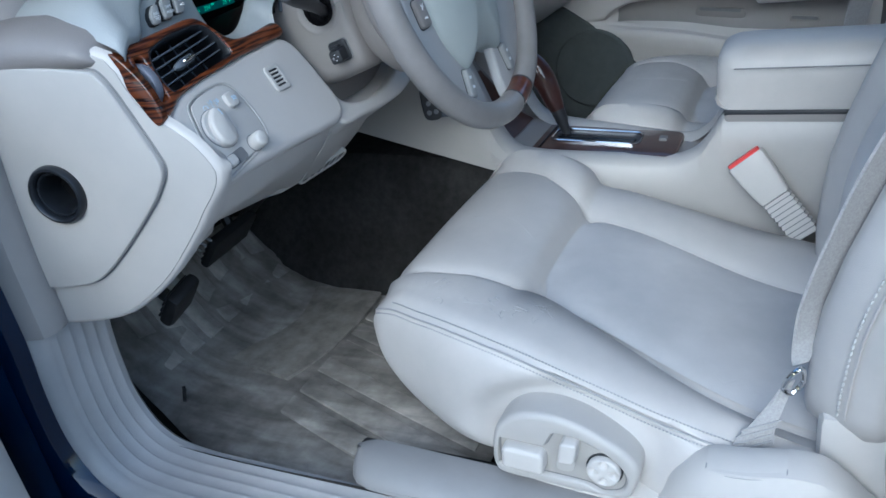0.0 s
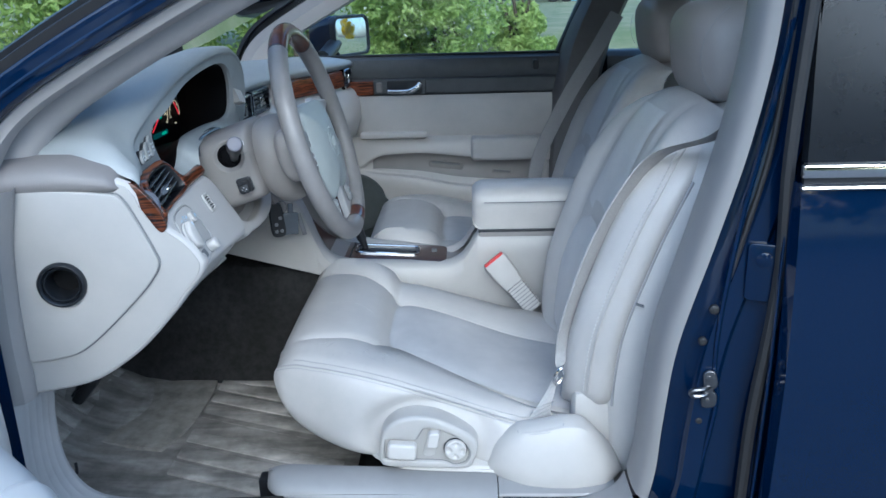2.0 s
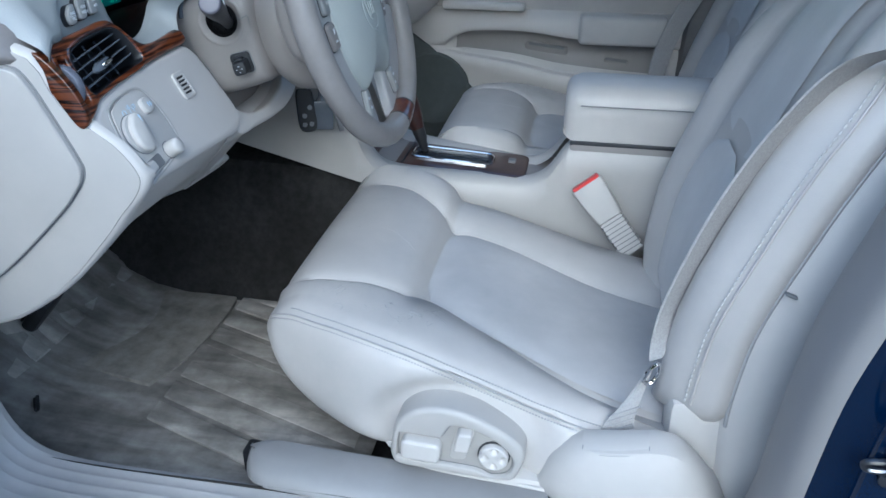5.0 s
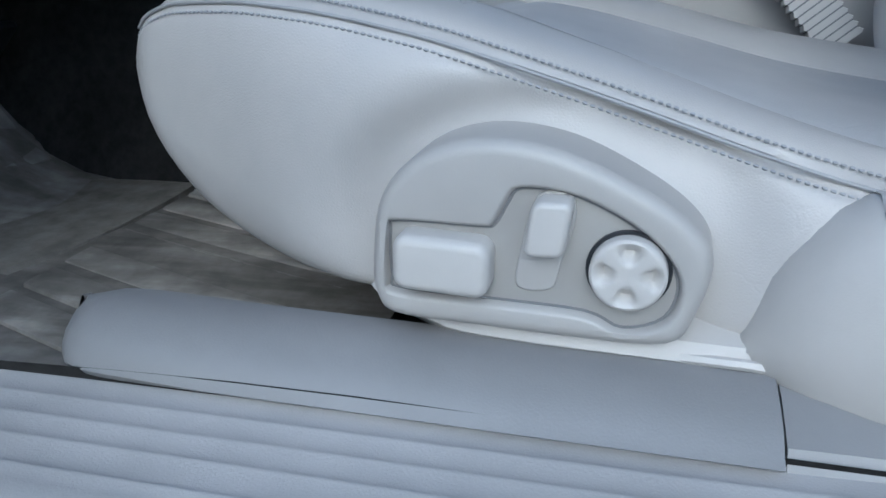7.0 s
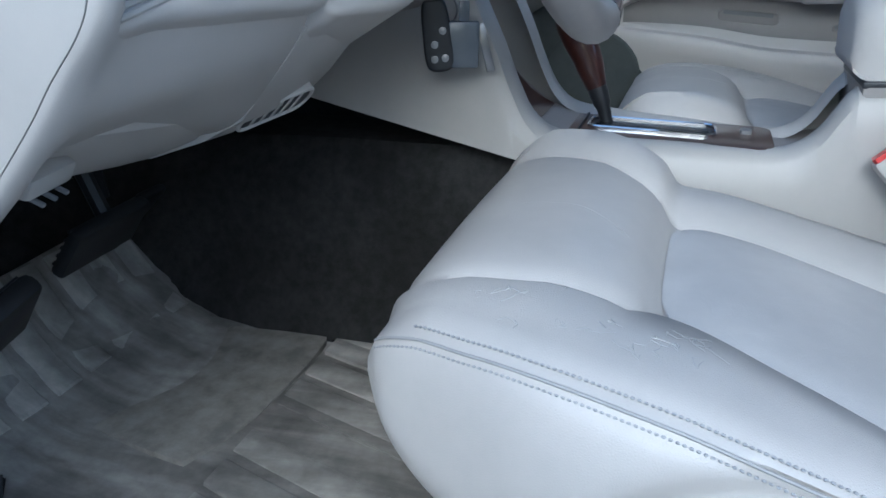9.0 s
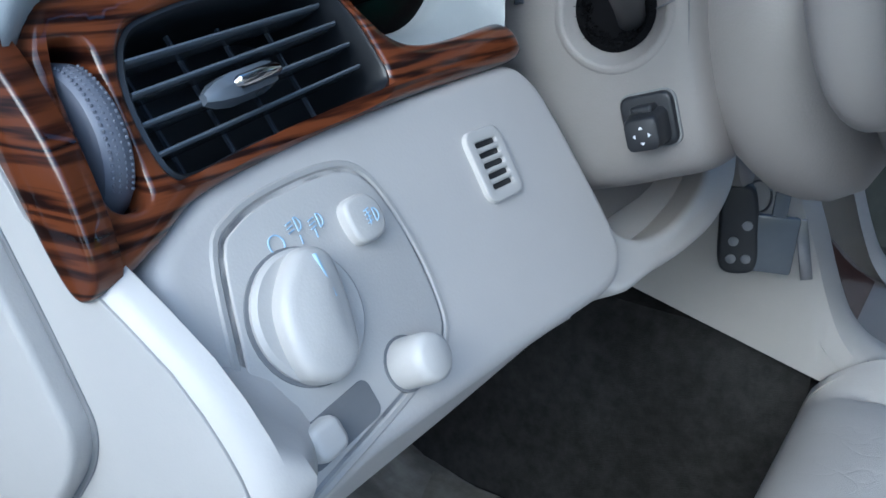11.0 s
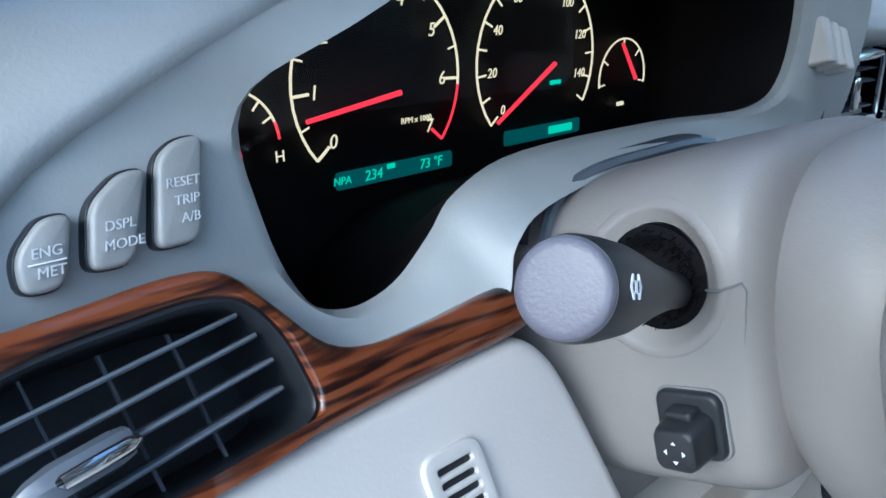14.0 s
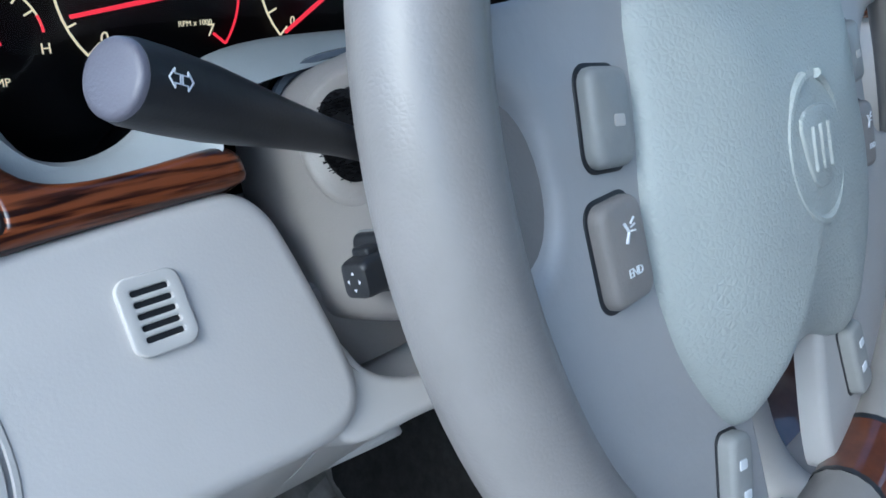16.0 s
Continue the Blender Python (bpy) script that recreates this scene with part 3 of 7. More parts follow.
# right-hand centre post and rear closing panels
for y0 in (2.02,):
    rp = [[(crv(z, [(0.5, 0.12), (0.8, 0.13), (1.08, 0.175), (1.36, 0.29)]) + dx, y, z) for dx, y in ((-0.01, 2.10), (0.0, 2.02), (0.02, 1.99), (0.08, 1.975), (0.12, 1.985), (0.14, 2.04), (0.14, 2.10))] for z in lin(0.45, 1.44, 16)]
    part("post_cover", loft(rp), DARKTAUPE, body, "dark taupe centre post cover")
part("rear_bulkhead", loft([[(1.25 + 0.1 * (z - 0.4), y, z) for y in (0.6, CY, 2.16)] for z in (0.3, 0.8, 1.10)]), DARKTRIM, body)
part("rear_shelf", box((1.5, CY, 1.06), (0.4, 1.5, 0.03), 0.005), DARKTRIM, body)
part("rear_seat_back", pillow((1.15, CY, 0.78), (0.22, 1.35, 0.62), 0.3), LEATHER, body, "pale grey rear bench")
part("rear_seat_base", pillow((0.95, CY, 0.52), (0.55, 1.4, 0.22), 0.3), LEATHER, body)

# striker and bolts on the post
st = thing("door_striker", "zinc steel door striker bolted to the navy post", "latch")
pl = Plane((0.222, 0.541, 0.716), (0.98, -0.2, 0), (0, 0, 1))
SK = 0.74
part("plate", slab(pl, smooth_outline([(a * SK, b * SK) for a, b in ((-0.012, -0.036), (0.012, -0.036), (0.016, -0.012), (0.008, 0.0), (0.016, 0.014), (0.008, 0.040), (-0.012, 0.036), (-0.010, 0.0))], 4), 0, 0.005, 0.0015), STEEL, st)
part("loop", tube(cat([pl(a * SK, b * SK, c * SK) for a, b, c in ((0.004, 0.006, 0), (-0.012, 0.007, 0.016), (-0.030, 0.005, 0.020), (-0.036, -0.002, 0.018), (-0.030, -0.010, 0.016), (-0.012, -0.010, 0.012), (0.004, -0.010, 0))], 5), 0.0034, 8), STEEL, st)
for v in (-0.024, 0.026):
    part("bolt", lathe(pl, [(0.0045, 0.004), (0.0045, 0.007), (0.0026, 0.0075)], 12, -0.002, v * SK), STEEL, st)
for x, z, r in ((0.222, 0.84, 0.007), (0.213, 0.66, 0.007), (0.209, 0.79, 0.006)):
    tagged(part("body_plug", lathe(Plane((x, 0.548, z), (1, -0.1, 0), (0, 0, 1)), [(r, -0.004), (r, 0.002), (r * 0.6, 0.004), (0.001, 0.004)], 14), RUBBER), "small black rubber plug in the post", "plug")
hp = Plane((0.280, 0.535, 0.90), (1, -0.35, 0), (0, 0, 1))
hg = thing("door_hinge_mount", "navy painted hinge mount with a round bolt", "hinge")
part("plate", slab(hp, rrect(0, 0, 0.045, 0.085, 0.008), -0.008, 0.004, 0.002), PAINT, hg)
part("bolt", lathe(hp, [(0.011, 0.002), (0.011, 0.007), (0.005, 0.009), (0.001, 0.009)], 16, 0, 0.02), PAINT, hg)


# ---- rear left door ----
rd = thing("rear_door", "closed navy rear door with chrome waist moulding", "car door")
skin = [[(0.297 + d, crv(z, [(0.3, 0.52), (0.5, 0.487), (0.75, 0.476), (0.95, 0.488), (1.03, 0.50)]) + (0.02 if d == 0 else 0), z) for d in (0, 0.006, 0.02, 0.1, 0.4, 0.9, 1.2)] for z in lin(0.3, 1.035, 16)]
part("skin", loft(skin), PAINT, rd, "glossy navy door skin")
part("edge", loft([[(0.297, y, z) for y in (0.52, 0.56, 0.60)] for z in lin(0.3, 1.035, 10)]), PAINT, rd)
for z, h in ((1.052, 0.018), (1.030, 0.006)):
    part("waist_moulding", box((0.90, 0.497, z), (1.20, 0.012, h), 0.003), CHROME, rd, "bright chrome waist moulding")
# two thin tubes added to catch bright highlights along the door edge
for y, dx, r in ((0.5045, 0.0055, 0.0030), (0.5155, -0.0035, 0.0026)):
    part("edge_lip", tube([(crv(z, [(0.3, 0.291), (0.57, 0.2945), (0.80, 0.2975), (0.93, 0.2985), (1.028, 0.3015)]) + dx, y + 0.6 * (crv(z, [(0.3, 0.52), (0.5, 0.487), (0.75, 0.476), (0.95, 0.488), (1.03, 0.50)]) - 0.488), z) for z in lin(0.3, 1.028, 20)], r, 8), PAINT, rd, "folded navy door edge")
part("waist_gap", box((0.90, 0.503, 1.040), (1.19, 0.01, 0.012), 0.001), BLACK, rd)
part("post_cladding", loft([[(crv(z, [(1.06, 0.308), (1.45, 0.318)]) + d, 0.508 + 0.16 * (z - 1.06) + (0.012 if d in (0, 0.115) else 0), z) for d in (0, 0.003, 0.05, 0.112, 0.115)] for z in lin(1.06, 1.60, 10)]), GLOSSBLACK, rd, "gloss black window post")
part("window_frame", tube([(0.432 + 0.02 * (z - 1.06), 0.512 + 0.16 * (z - 1.06), z) for z in lin(1.06, 1.60, 6)], 0.008, 8), RUBBER, rd)
part("pane", loft([[(x, 0.52 + 0.16 * (z - 1.06), z) for x in (0.43, 1.2)] for z in (1.06, 1.60)]), TINT, rd, "tinted window glass").visible_shadow = False
part("inner_panel", loft([[(x, 0.61, z) for x in (0.34, 1.2)] for z in (0.4, 1.05)]), VINYL, rd)

# ---- right side: front and rear door with windows ----
dr = thing("passenger_door", "closed passenger door, pale grey lower panel, dark grey upper, wood and chrome handle", "car door")
def rdoor(x0, x1, prof):
    return loft([[(x, y, z) for y, z in prof] for x in lin(x0, x1, 12)])
part("outer_skin", rdoor(-0.85, 0.30, [(2.22, 0.3), (2.28, 0.6), (2.27, 0.95), (2.16, 1.08)]), PAINT, dr)
part("upper_trim", rdoor(-0.75, 0.17, [(2.15, 1.085), (2.075, 1.083), (2.055, 1.075), (2.045, 1.055), (2.043, 1.03), (2.050, 1.018)]), DARKTRIM, dr, "dark grey padded door top")
part("waist_seal", box((-0.28, 2.085, 1.086), (0.93, 0.02, 0.008), 0.002), RUBBER, dr)
part("band", rdoor(-0.75, 0.16, [(2.058, 1.018), (2.045, 1.012), (2.045, 0.970), (2.055, 0.962)]), DARKTRIM, dr, "dark grey handle band")
part("panel", loft([[(x, 2.035 - 0.018 * math.sin(math.pi * (z - 0.83) / 0.14) ** 0.5 if 0.83 < z < 0.968 else 2.035, z) for z in lin(0.832, 0.964, 9)] for x in lin(-0.62, 0.145, 12)]), LEATHER, dr, "smooth pale leather panel")
# moulded lower panel with a long pull recess above the map pocket
rows = []
for x in lin(-0.78, 0.15, 64):
    zt = crv(x, [(-0.78, 0.735), (-0.475, 0.737), (-0.446, 0.76), (-0.402, 0.776), (-0.287, 0.781), (-0.125, 0.766), (0.101, 0.753), (0.15, 0.75)])
    zl = crv(x, [(-0.78, 0.722), (-0.475, 0.722), (-0.427, 0.714), (-0.291, 0.697), (-0.147, 0.67), (0.101, 0.655), (0.15, 0.655)])
    d = 0.042 * max(0, min(1, (x + 0.478) / 0.05, (0.112 - x) / 0.02))
    zs = [(z, y) for z, y in ((0.97, 2.06), (0.845, 2.046), (0.832, 2.030), (0.822, 2.014), (0.806, 2.005))]
    zs += [(zt + 0.012, 2.003), (zt + 0.004, 2.003), (zt + 0.001, 2.005), (zt - 0.002, 2.008 + 0.35 * d), (zt - 0.006, 2.006 + 0.85 * d)]
    zs += [(zt + (zl - zt) * f, 2.004 + d * g) for f, g in ((0.22, 0.98), (0.4, 0.95), (0.58, 0.85), (0.75, 0.65))]
    zs += [(zl + 0.012, 2.003 + 0.42 * d), (zl + 0.005, 2.002 + 0.36 * d), (zl + 0.001, 2.0), (zl - 0.005, 1.996), (zl - 0.02, 1.997), (zl - 0.04, 2.001), (zl - 0.046, 2.006), (0.60, 2.008), (0.50, 2.01), (0.40, 2.04)]
    rows.append([(x, y, z) for z, y in zs])
# taupe sheet over the pale panel: the shade in the recess as colour
part("recess_shade", loft([[(p[0], p[1] - 0.0015, p[2]) for p in r[9:14]] for r in rows if -0.455 < r[0][0] < 0.098]), TAUPE, dr, "taupe sheet painting the shade in the recess")
part("lower_panel", loft(rows), VINYL, dr, "pale grey moulded lower panel with pull recess")
pd = Plane((0, 2.02, 0), (-1, 0, 0), (0, 0, 1))
pd.w = Vector((0, -1, 0))
part("armrest", box((-0.008, 1.992, 0.797), (0.218, 0.06, 0.074), 0.013, 4), LEATHER, dr, "pale padded armrest")
part("armrest_front", box((-0.365, 2.008, 0.842), (0.215, 0.036, 0.020), 0.007, 3), VINYL, dr)
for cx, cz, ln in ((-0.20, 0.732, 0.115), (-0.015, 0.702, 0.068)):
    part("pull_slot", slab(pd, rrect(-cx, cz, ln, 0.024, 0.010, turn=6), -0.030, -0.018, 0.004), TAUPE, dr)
    # painted shade above each slot ledge
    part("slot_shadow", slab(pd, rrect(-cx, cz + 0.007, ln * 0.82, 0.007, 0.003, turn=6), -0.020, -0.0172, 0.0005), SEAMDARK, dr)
part("wood_strip", slab(pd, rrect(0.475, 0.990, 0.10, 0.044, 0.006), -0.03, 0.0, 0.004), WOOD, dr, "polished wood strip")
part("handle_bezel", slab(pd, rrect(0.322, 0.990, 0.128, 0.052, 0.008), -0.03, -0.018, 0.003), DARKTRIM, dr)
part("handle_cup", slab(pd, rrect(0.327, 0.990, 0.112, 0.042, 0.008), -0.02, -0.016, 0.002), BLACK, dr)
part("handle", tube(cat([pd(0.378, 0.980, 0.004), pd(0.35, 0.979, 0.008), pd(0.31, 0.981, 0.010), pd(0.285, 0.992, 0.010), pd(0.275, 1.004, 0.006)], 6), [0.007] * 12 + [0.009] * 13, 10), CHROME, dr, "chrome door pull handle")
part("lock_switch", slab(pd, rrect(0.408, 0.990, 0.018, 0.03, 0.003), -0.03, -0.012, 0.002), TAUPE, dr)
part("lock_knob", slab(pd, rrect(-0.092, 1.052, 0.018, 0.030, 0.006), -0.03, 0.0, 0.004), BLACK, dr)
part("speaker_cover", lathe(Plane((-0.50, 2.0, 0.62), (1, 0, 0), (0, 0, 1)), [(0.10, -0.02), (0.10, 0.014), (0.095, 0.017), (0.09, 0.015), (0.001, 0.016)], 32), SHADETRIM, dr, "dark grey speaker grille")
part("lower_carpet", slab(pd, smooth_outline([(0.80, 0.38), (0.80, 0.80), (0.62, 0.795), (0.52, 0.742), (0.44, 0.675), (0.37, 0.60), (0.31, 0.52), (0.28, 0.38)], 4), -0.02, 0.030, 0.004), SHADETRIM, dr, "dark carpet on the lower door")
part("pane", loft([[(x + 0.33 * (z - 1.085) * (x < 0), 2.10 - 0.22 * (z - 1.085), z) for x in (-0.72, 0.17)] for z in (1.085, 1.40)]), GLASS, dr, "clear window glass").visible_shadow = False
part("frame_rear", tube([(0.170 + 0.44 * (z - 1.085), 2.085 - 0.2 * (z - 1.085), z) for z in lin(1.07, 1.43, 8)], 0.014, 8), BLACK, dr, "black window frame")

rr = thing("rear_passenger_door", "closed rear passenger door with pale panel", "car door")
part("outer_skin", rdoor(0.30, 1.3, [(2.22, 0.3), (2.28, 0.6), (2.27, 0.95), (2.16, 1.08)]), PAINT, rr)
part("upper_trim", rdoor(0.32, 1.25, [(2.15, 1.085), (2.075, 1.083), (2.05, 1.07), (2.045, 1.0), (2.055, 0.97)]), DARKTRIM, rr)
part("chrome_strip", rdoor(0.32, 1.25, [(2.046, 1.045), (2.040, 1.041), (2.046, 1.037)]), CHROME, rr)
part("lower_panel", rdoor(0.3, 1.25, [(2.05, 0.97), (2.02, 0.8), (2.01, 0.4)]), VINYL, rr)
part("pane", loft([[(x, 2.10 - 0.22 * (z - 1.085), z) for x in (0.30, 1.2)] for z in (1.085, 1.42)]), GLASS, rr).visible_shadow = False

# passenger-side mirror
mr = thing("door_mirror", "navy and black door mirror on the passenger door", "mirror")
mp = Plane((-0.53, 2.345, 1.138), (0.43, 0.90, 0), (-0.032, 0.015, 1))
part("housing", slab(mp, rrect(0, 0, 0.225, 0.142, 0.035), -0.10, -0.001, 0.022, steps=5), PAINT, mr, "navy mirror housing")
part("bezel", ringslab(mp, rrect(0, 0, 0.222, 0.140, 0.034), rrect(0, 0, 0.200, 0.118, 0.026), -0.03, 0.006, 0.003), BLACK, mr, "black mirror bezel")
part("glass", slab(mp, rrect(0, 0, 0.202, 0.120, 0.026), -0.01, 0.002, 0.0005), MIRROR, mr, "mirror glass")
part("arm", tube([(-0.60, 2.13, 1.08), (-0.59, 2.20, 1.095), (-0.58, 2.30, 1.12)], 0.025, 10), BLACK, mr)

# ---- driver's door, swung open ----
dd = thing("driver_door", "open driver's door with pale grey inner panel and wood strip", "car door")
# u runs from hinge to latch, v up, w towards the seat
dp = Plane((-0.812, 0.46, 0), (0.0919, -0.9958, 0), (0, 0, 1))
def dloft(u0, u1, prof, n=14, bulge=0.0):
    return loft([[dp(u, v, -w - bulge * math.sin(math.pi * (u - u0) / (u1 - u0)) ** 0.6) for w, v in prof] for u in lin(u0, u1, n)], caps=True)
part("outer_skin", dloft(-0.02, 1.08, [(0.02, 0.32), (0.0, 0.34), (-0.14, 0.34), (-0.18, 0.6), (-0.17, 0.95), (-0.10, 1.04), (0.0, 1.05), (0.03, 1.0)]), PAINT, dd, "navy painted door shell")
def ip(u, v, w):
    return dp.o + dp.u * u + Vector((0, 0, 1)) * v + Vector((0.9958, 0.0919, 0)) * w


def door_w(u, v):
    """How far the inner panel stands out: slim at the hinge, swelling into the armrest and pocket."""
    f = min(1, max(0, (u - 0.116) / 0.185))
    base_ = crv(v, [(0.40, 0.016), (0.55, 0.029), (0.66, 0.039), (0.72, 0.045), (0.78, 0.042), (0.84, 0.029), (0.92, 0.024), (0.98, 0.026), (1.03, 0.010)])
    swell = crv(v, [(0.40, 0.05), (0.60, 0.09), (0.70, 0.135), (0.77, 0.152), (0.85, 0.105), (0.91, 0.045), (0.96, 0.012), (1.03, 0.0)])
    return 0.02 + min(1, max(0, u - 0.02) / 0.07) ** 0.5 * base_ + swell * f * f * (3 - 2 * f)


part("inner_panel", loft([[ip(u, v, door_w(u, v)) for u in lin(0.015, 1.04, 60)] for v in lin(0.40, 1.03, 30)]), DOORPANEL, dd, "pale grey moulded door panel")
part("wood_strip", loft([[ip(u, v, door_w(u, v) + 0.0015 + 0.007 * math.sin(math.pi * k / 7) ** 0.5) for k, v in enumerate(lin(0.895, 0.975, 8))] for u in lin(0.03, 0.50, 30)]), WOODDOOR, dd, "polished dark red wood strip")
part("handle", tube(cat([ip(u, v, door_w(u, v) + 0.012) for u, v in ((0.16, 0.935), (0.17, 0.915), (0.25, 0.90), (0.32, 0.90))], 5), 0.007, 8), BLACK, dd, "black pull handle")
pod = [[ip(0.33 + 0.055 * math.cos(a) * f, 0.79 + 0.03 * math.sin(a) * f, door_w(0.33 + 0.055 * math.cos(a) * f, 0.79 + 0.03 * math.sin(a) * f) + h) for a in lin(0, math.tau, 29)[:-1]] for f, h in ((1.0, 0.0), (1.0, 0.006), (0.94, 0.009), (0.6, 0.010), (0.1, 0.010))]
part("switch_pod", loft(pod, ring=True, caps=True), DOORPANEL, dd, "pale raised switch pod")
part("pocket_lip", tube(cat([ip(u, v, door_w(u, v) + 0.002) for u, v in ((0.44, 0.66), (0.50, 0.675), (0.6, 0.675), (0.8, 0.675))], 6), 0.006, 8), DOORPANEL, dd, "map pocket lip")
part("window_frame", tube(cat([ip(0.02, 1.03, 0.0), ip(0.05, 1.12, -0.005), ip(0.12, 1.22, -0.02), ip(0.22, 1.33, -0.05), ip(0.45, 1.42, -0.09), ip(0.8, 1.42, -0.09)], 6), 0.016, 8), BLACK, dd, "black window frame")
part("mirror_sail", loft([[ip(u, 1.03 + h * k, 0.01 + 0.012 * math.sin(k * 3)) for k in lin(0, 1, 6)] for u, h in ((0.02, 0.04), (0.07, 0.12), (0.13, 0.19), (0.19, 0.12), (0.24, 0.03))]), DARKTRIM, dd, "dark grey mirror sail")

# ---- driver's seat ----
YO = [(-0.495, 0.812), (-0.475, 0.787), (-0.44, 0.770), (-0.40, 0.752), (-0.35, 0.733), (-0.30, 0.722), (-0.20, 0.713), (-0.10, 0.711), (0.08, 0.72)]
ZB = [(-0.490, 0.592), (-0.482, 0.562), (-0.465, 0.532), (-0.44, 0.508), (-0.40, 0.490), (-0.35, 0.479), (-0.30, 0.473), (-0.10, 0.466), (0.08, 0.46)]
YS = [(-0.49, 0.812), (-0.47, 0.797), (-0.44, 0.784), (-0.40, 0.768), (-0.30, 0.747), (-0.20, 0.738), (-0.10, 0.735), (0.08, 0.74)]
ZS = [(-0.490, 0.610), (-0.482, 0.624), (-0.465, 0.634), (-0.44, 0.640), (-0.40, 0.641), (-0.35, 0.637), (-0.28, 0.624), (-0.20, 0.600), (-0.15, 0.583), (-0.10, 0.565), (-0.05, 0.549), (0.08, 0.515)]
YG = [(-0.49, 0.872), (-0.46, 0.866), (-0.40, 0.864), (-0.33, 0.875), (-0.29, 0.888), (-0.20, 0.862), (-0.10, 0.828), (0.0, 0.80), (0.08, 0.79)]
YI = [(-0.49, 1.24), (-0.46, 1.228), (-0.40, 1.215), (-0.33, 1.178), (-0.28, 1.150), (-0.20, 1.14), (-0.10, 1.115), (0.0, 1.09), (0.08, 1.08)]
ZI = [(-0.490, 0.612), (-0.484, 0.632), (-0.470, 0.646), (-0.45, 0.656), (-0.42, 0.662), (-0.38, 0.662), (-0.34, 0.652), (-0.31, 0.634), (-0.29, 0.607), (-0.25, 0.602), (-0.15, 0.578), (-0.05, 0.552), (0.08, 0.530)]
YN = [(-0.49, 1.262), (-0.45, 1.285), (-0.40, 1.292), (-0.20, 1.275), (0.08, 1.25)]


def seat_section(x):
    yo, zb, ys, zs, yg, yi, zi, yn = (crv(x, c) for c in (YO, ZB, YS, ZS, YG, YI, ZI, YN))
    h = zs - zb
    g = min(1.0, max(0.0, (x + 0.49) / 0.05))
    lift = 0.013 * g
    pts = [(yo + 0.05, zb - 0.004 * g), (yo + 0.018, zb), (yo + 0.005, zb + 0.10 * h), (yo, zb + 0.28 * h), (yo + 0.001, zb + 0.5 * h), (yo + 0.25 * (ys - yo), zb + 0.72 * h), (yo + 0.6 * (ys - yo), zb + 0.90 * h), (ys - 0.002, zs - 0.004), (ys, zs - 0.0005)]
    fine = cat([(0, y, z) for y, z in pts], 4)
    pts = []
    for p in fine:
        d = (math.hypot((x + 0.206) / 0.094, (p.z - 0.524) / 0.058) - 1) * 0.07
        pts.append((p.y + 0.021 * math.exp(-(max(0, d) / 0.024) ** 2), p.z))
    pts += [(ys + 0.004, zs + 0.001), (ys + 0.012, zs + 0.009 * g), (ys + 0.03, zs + lift), (ys + 0.5 * (yg - ys), zs + lift * 1.15 + 0.3 * max(0, zi - zs - 0.02)), (yg - 0.018, max(zi, zs + 0.6 * lift) + 0.001), (yg - 0.005, zi - 0.004), (yg, zi - 0.009 * g)]
    pts += [(yg + 0.006, zi - 0.004), (yg + 0.02, zi)]
    for k in range(1, 8):
        f = k / 8
        pts.append((yg + 0.02 + f * (yi - yg - 0.04), zi + 0.003 * math.sin(f * math.pi)))
    pts += [(yi - 0.02, zi), (yi - 0.006, zi - 0.004), (yi, zi - 0.008 * g), (yi + 0.006, zi - 0.002), (yi + 0.02, zi + 0.010 * g), (yi + 0.5 * (yn - yi), zi + 0.020 * g), (yn - 0.03, zi + 0.012 * g), (yn - 0.008, zi - 0.012), (yn, zi - 0.05), (yn - 0.01, zb + 0.01), (yn - 0.05, zb - 0.004)]
    return [Vector((nose(x), y, z)) for y, z in pts]


def nose(x):
    return x if x > -0.40 else -0.40 + (x + 0.40) * 1.09


def seat_x(n=46):
    xs = [-0.49 + 0.06 * (1 - math.cos(k / 12 * math.pi / 2)) for k in range(12)]
    return xs + lin(-0.43, -0.33, 8) + list(lin(-0.325, -0.27, 10)) + list(lin(-0.262, -0.09, 20)) + list(lin(-0.075, 0.08, 8))


seat = thing("driver_seat", "pale grey leather driver's seat with darker insert and power switches", "car seat", "front seats", at=(-0.2, 1.0, 0.35))
part("cushion", loft([seat_section(x) for x in seat_x()], ring=True, caps=True), LEATHER, seat, "creased pale grey leather cushion", sharp=60)
# insert panel in the cushion
rows = []
for i in range(25):
    f = (i / 24) ** 1.4
    x = -0.294 + f * 0.372
    e = 0.030 * max(0, 1 - f * 11) ** 2
    a, b, z = crv(x, YG) + 0.004 + e, crv(x, YI) - 0.004 - e, crv(x, ZI)
    rows.append([Vector((x + 0.006 * (abs(2 * k / 16 - 1) ** 6) * (f < 0.02), a + (b - a) * k / 16, z + 0.0035 * math.sin(k / 16 * math.pi) + 0.0012 + 0.0045 * (1 - (2 * k / 16 - 1) ** 10) * min(1, f * 14))) for k in range(17)])
part("seat_insert", loft(rows), INSERT, seat, "worn blue-grey leather insert")
seam = [Vector((nose(x), crv(x, YS) - 0.001, crv(x, ZS) + 0.0005)) for x in lin(-0.482, 0.0, 60)]
part("piping", tube(seam, 0.0012, 6), SEAMSOFT, seat, "pressed seam along the bolster")
bmst = dashes([p + Vector((0, -0.0025, -0.0055)) for p in seam], 0.0042, 0.0026)
dashes([p + Vector((0, 0.0075, 0.0062)) for p in seam[4:]], 0.0042, 0.0026, bmst)
tagged(part("stitching", bmst, STITCH, seat, "double row of grey stitching"), kind="stuff")
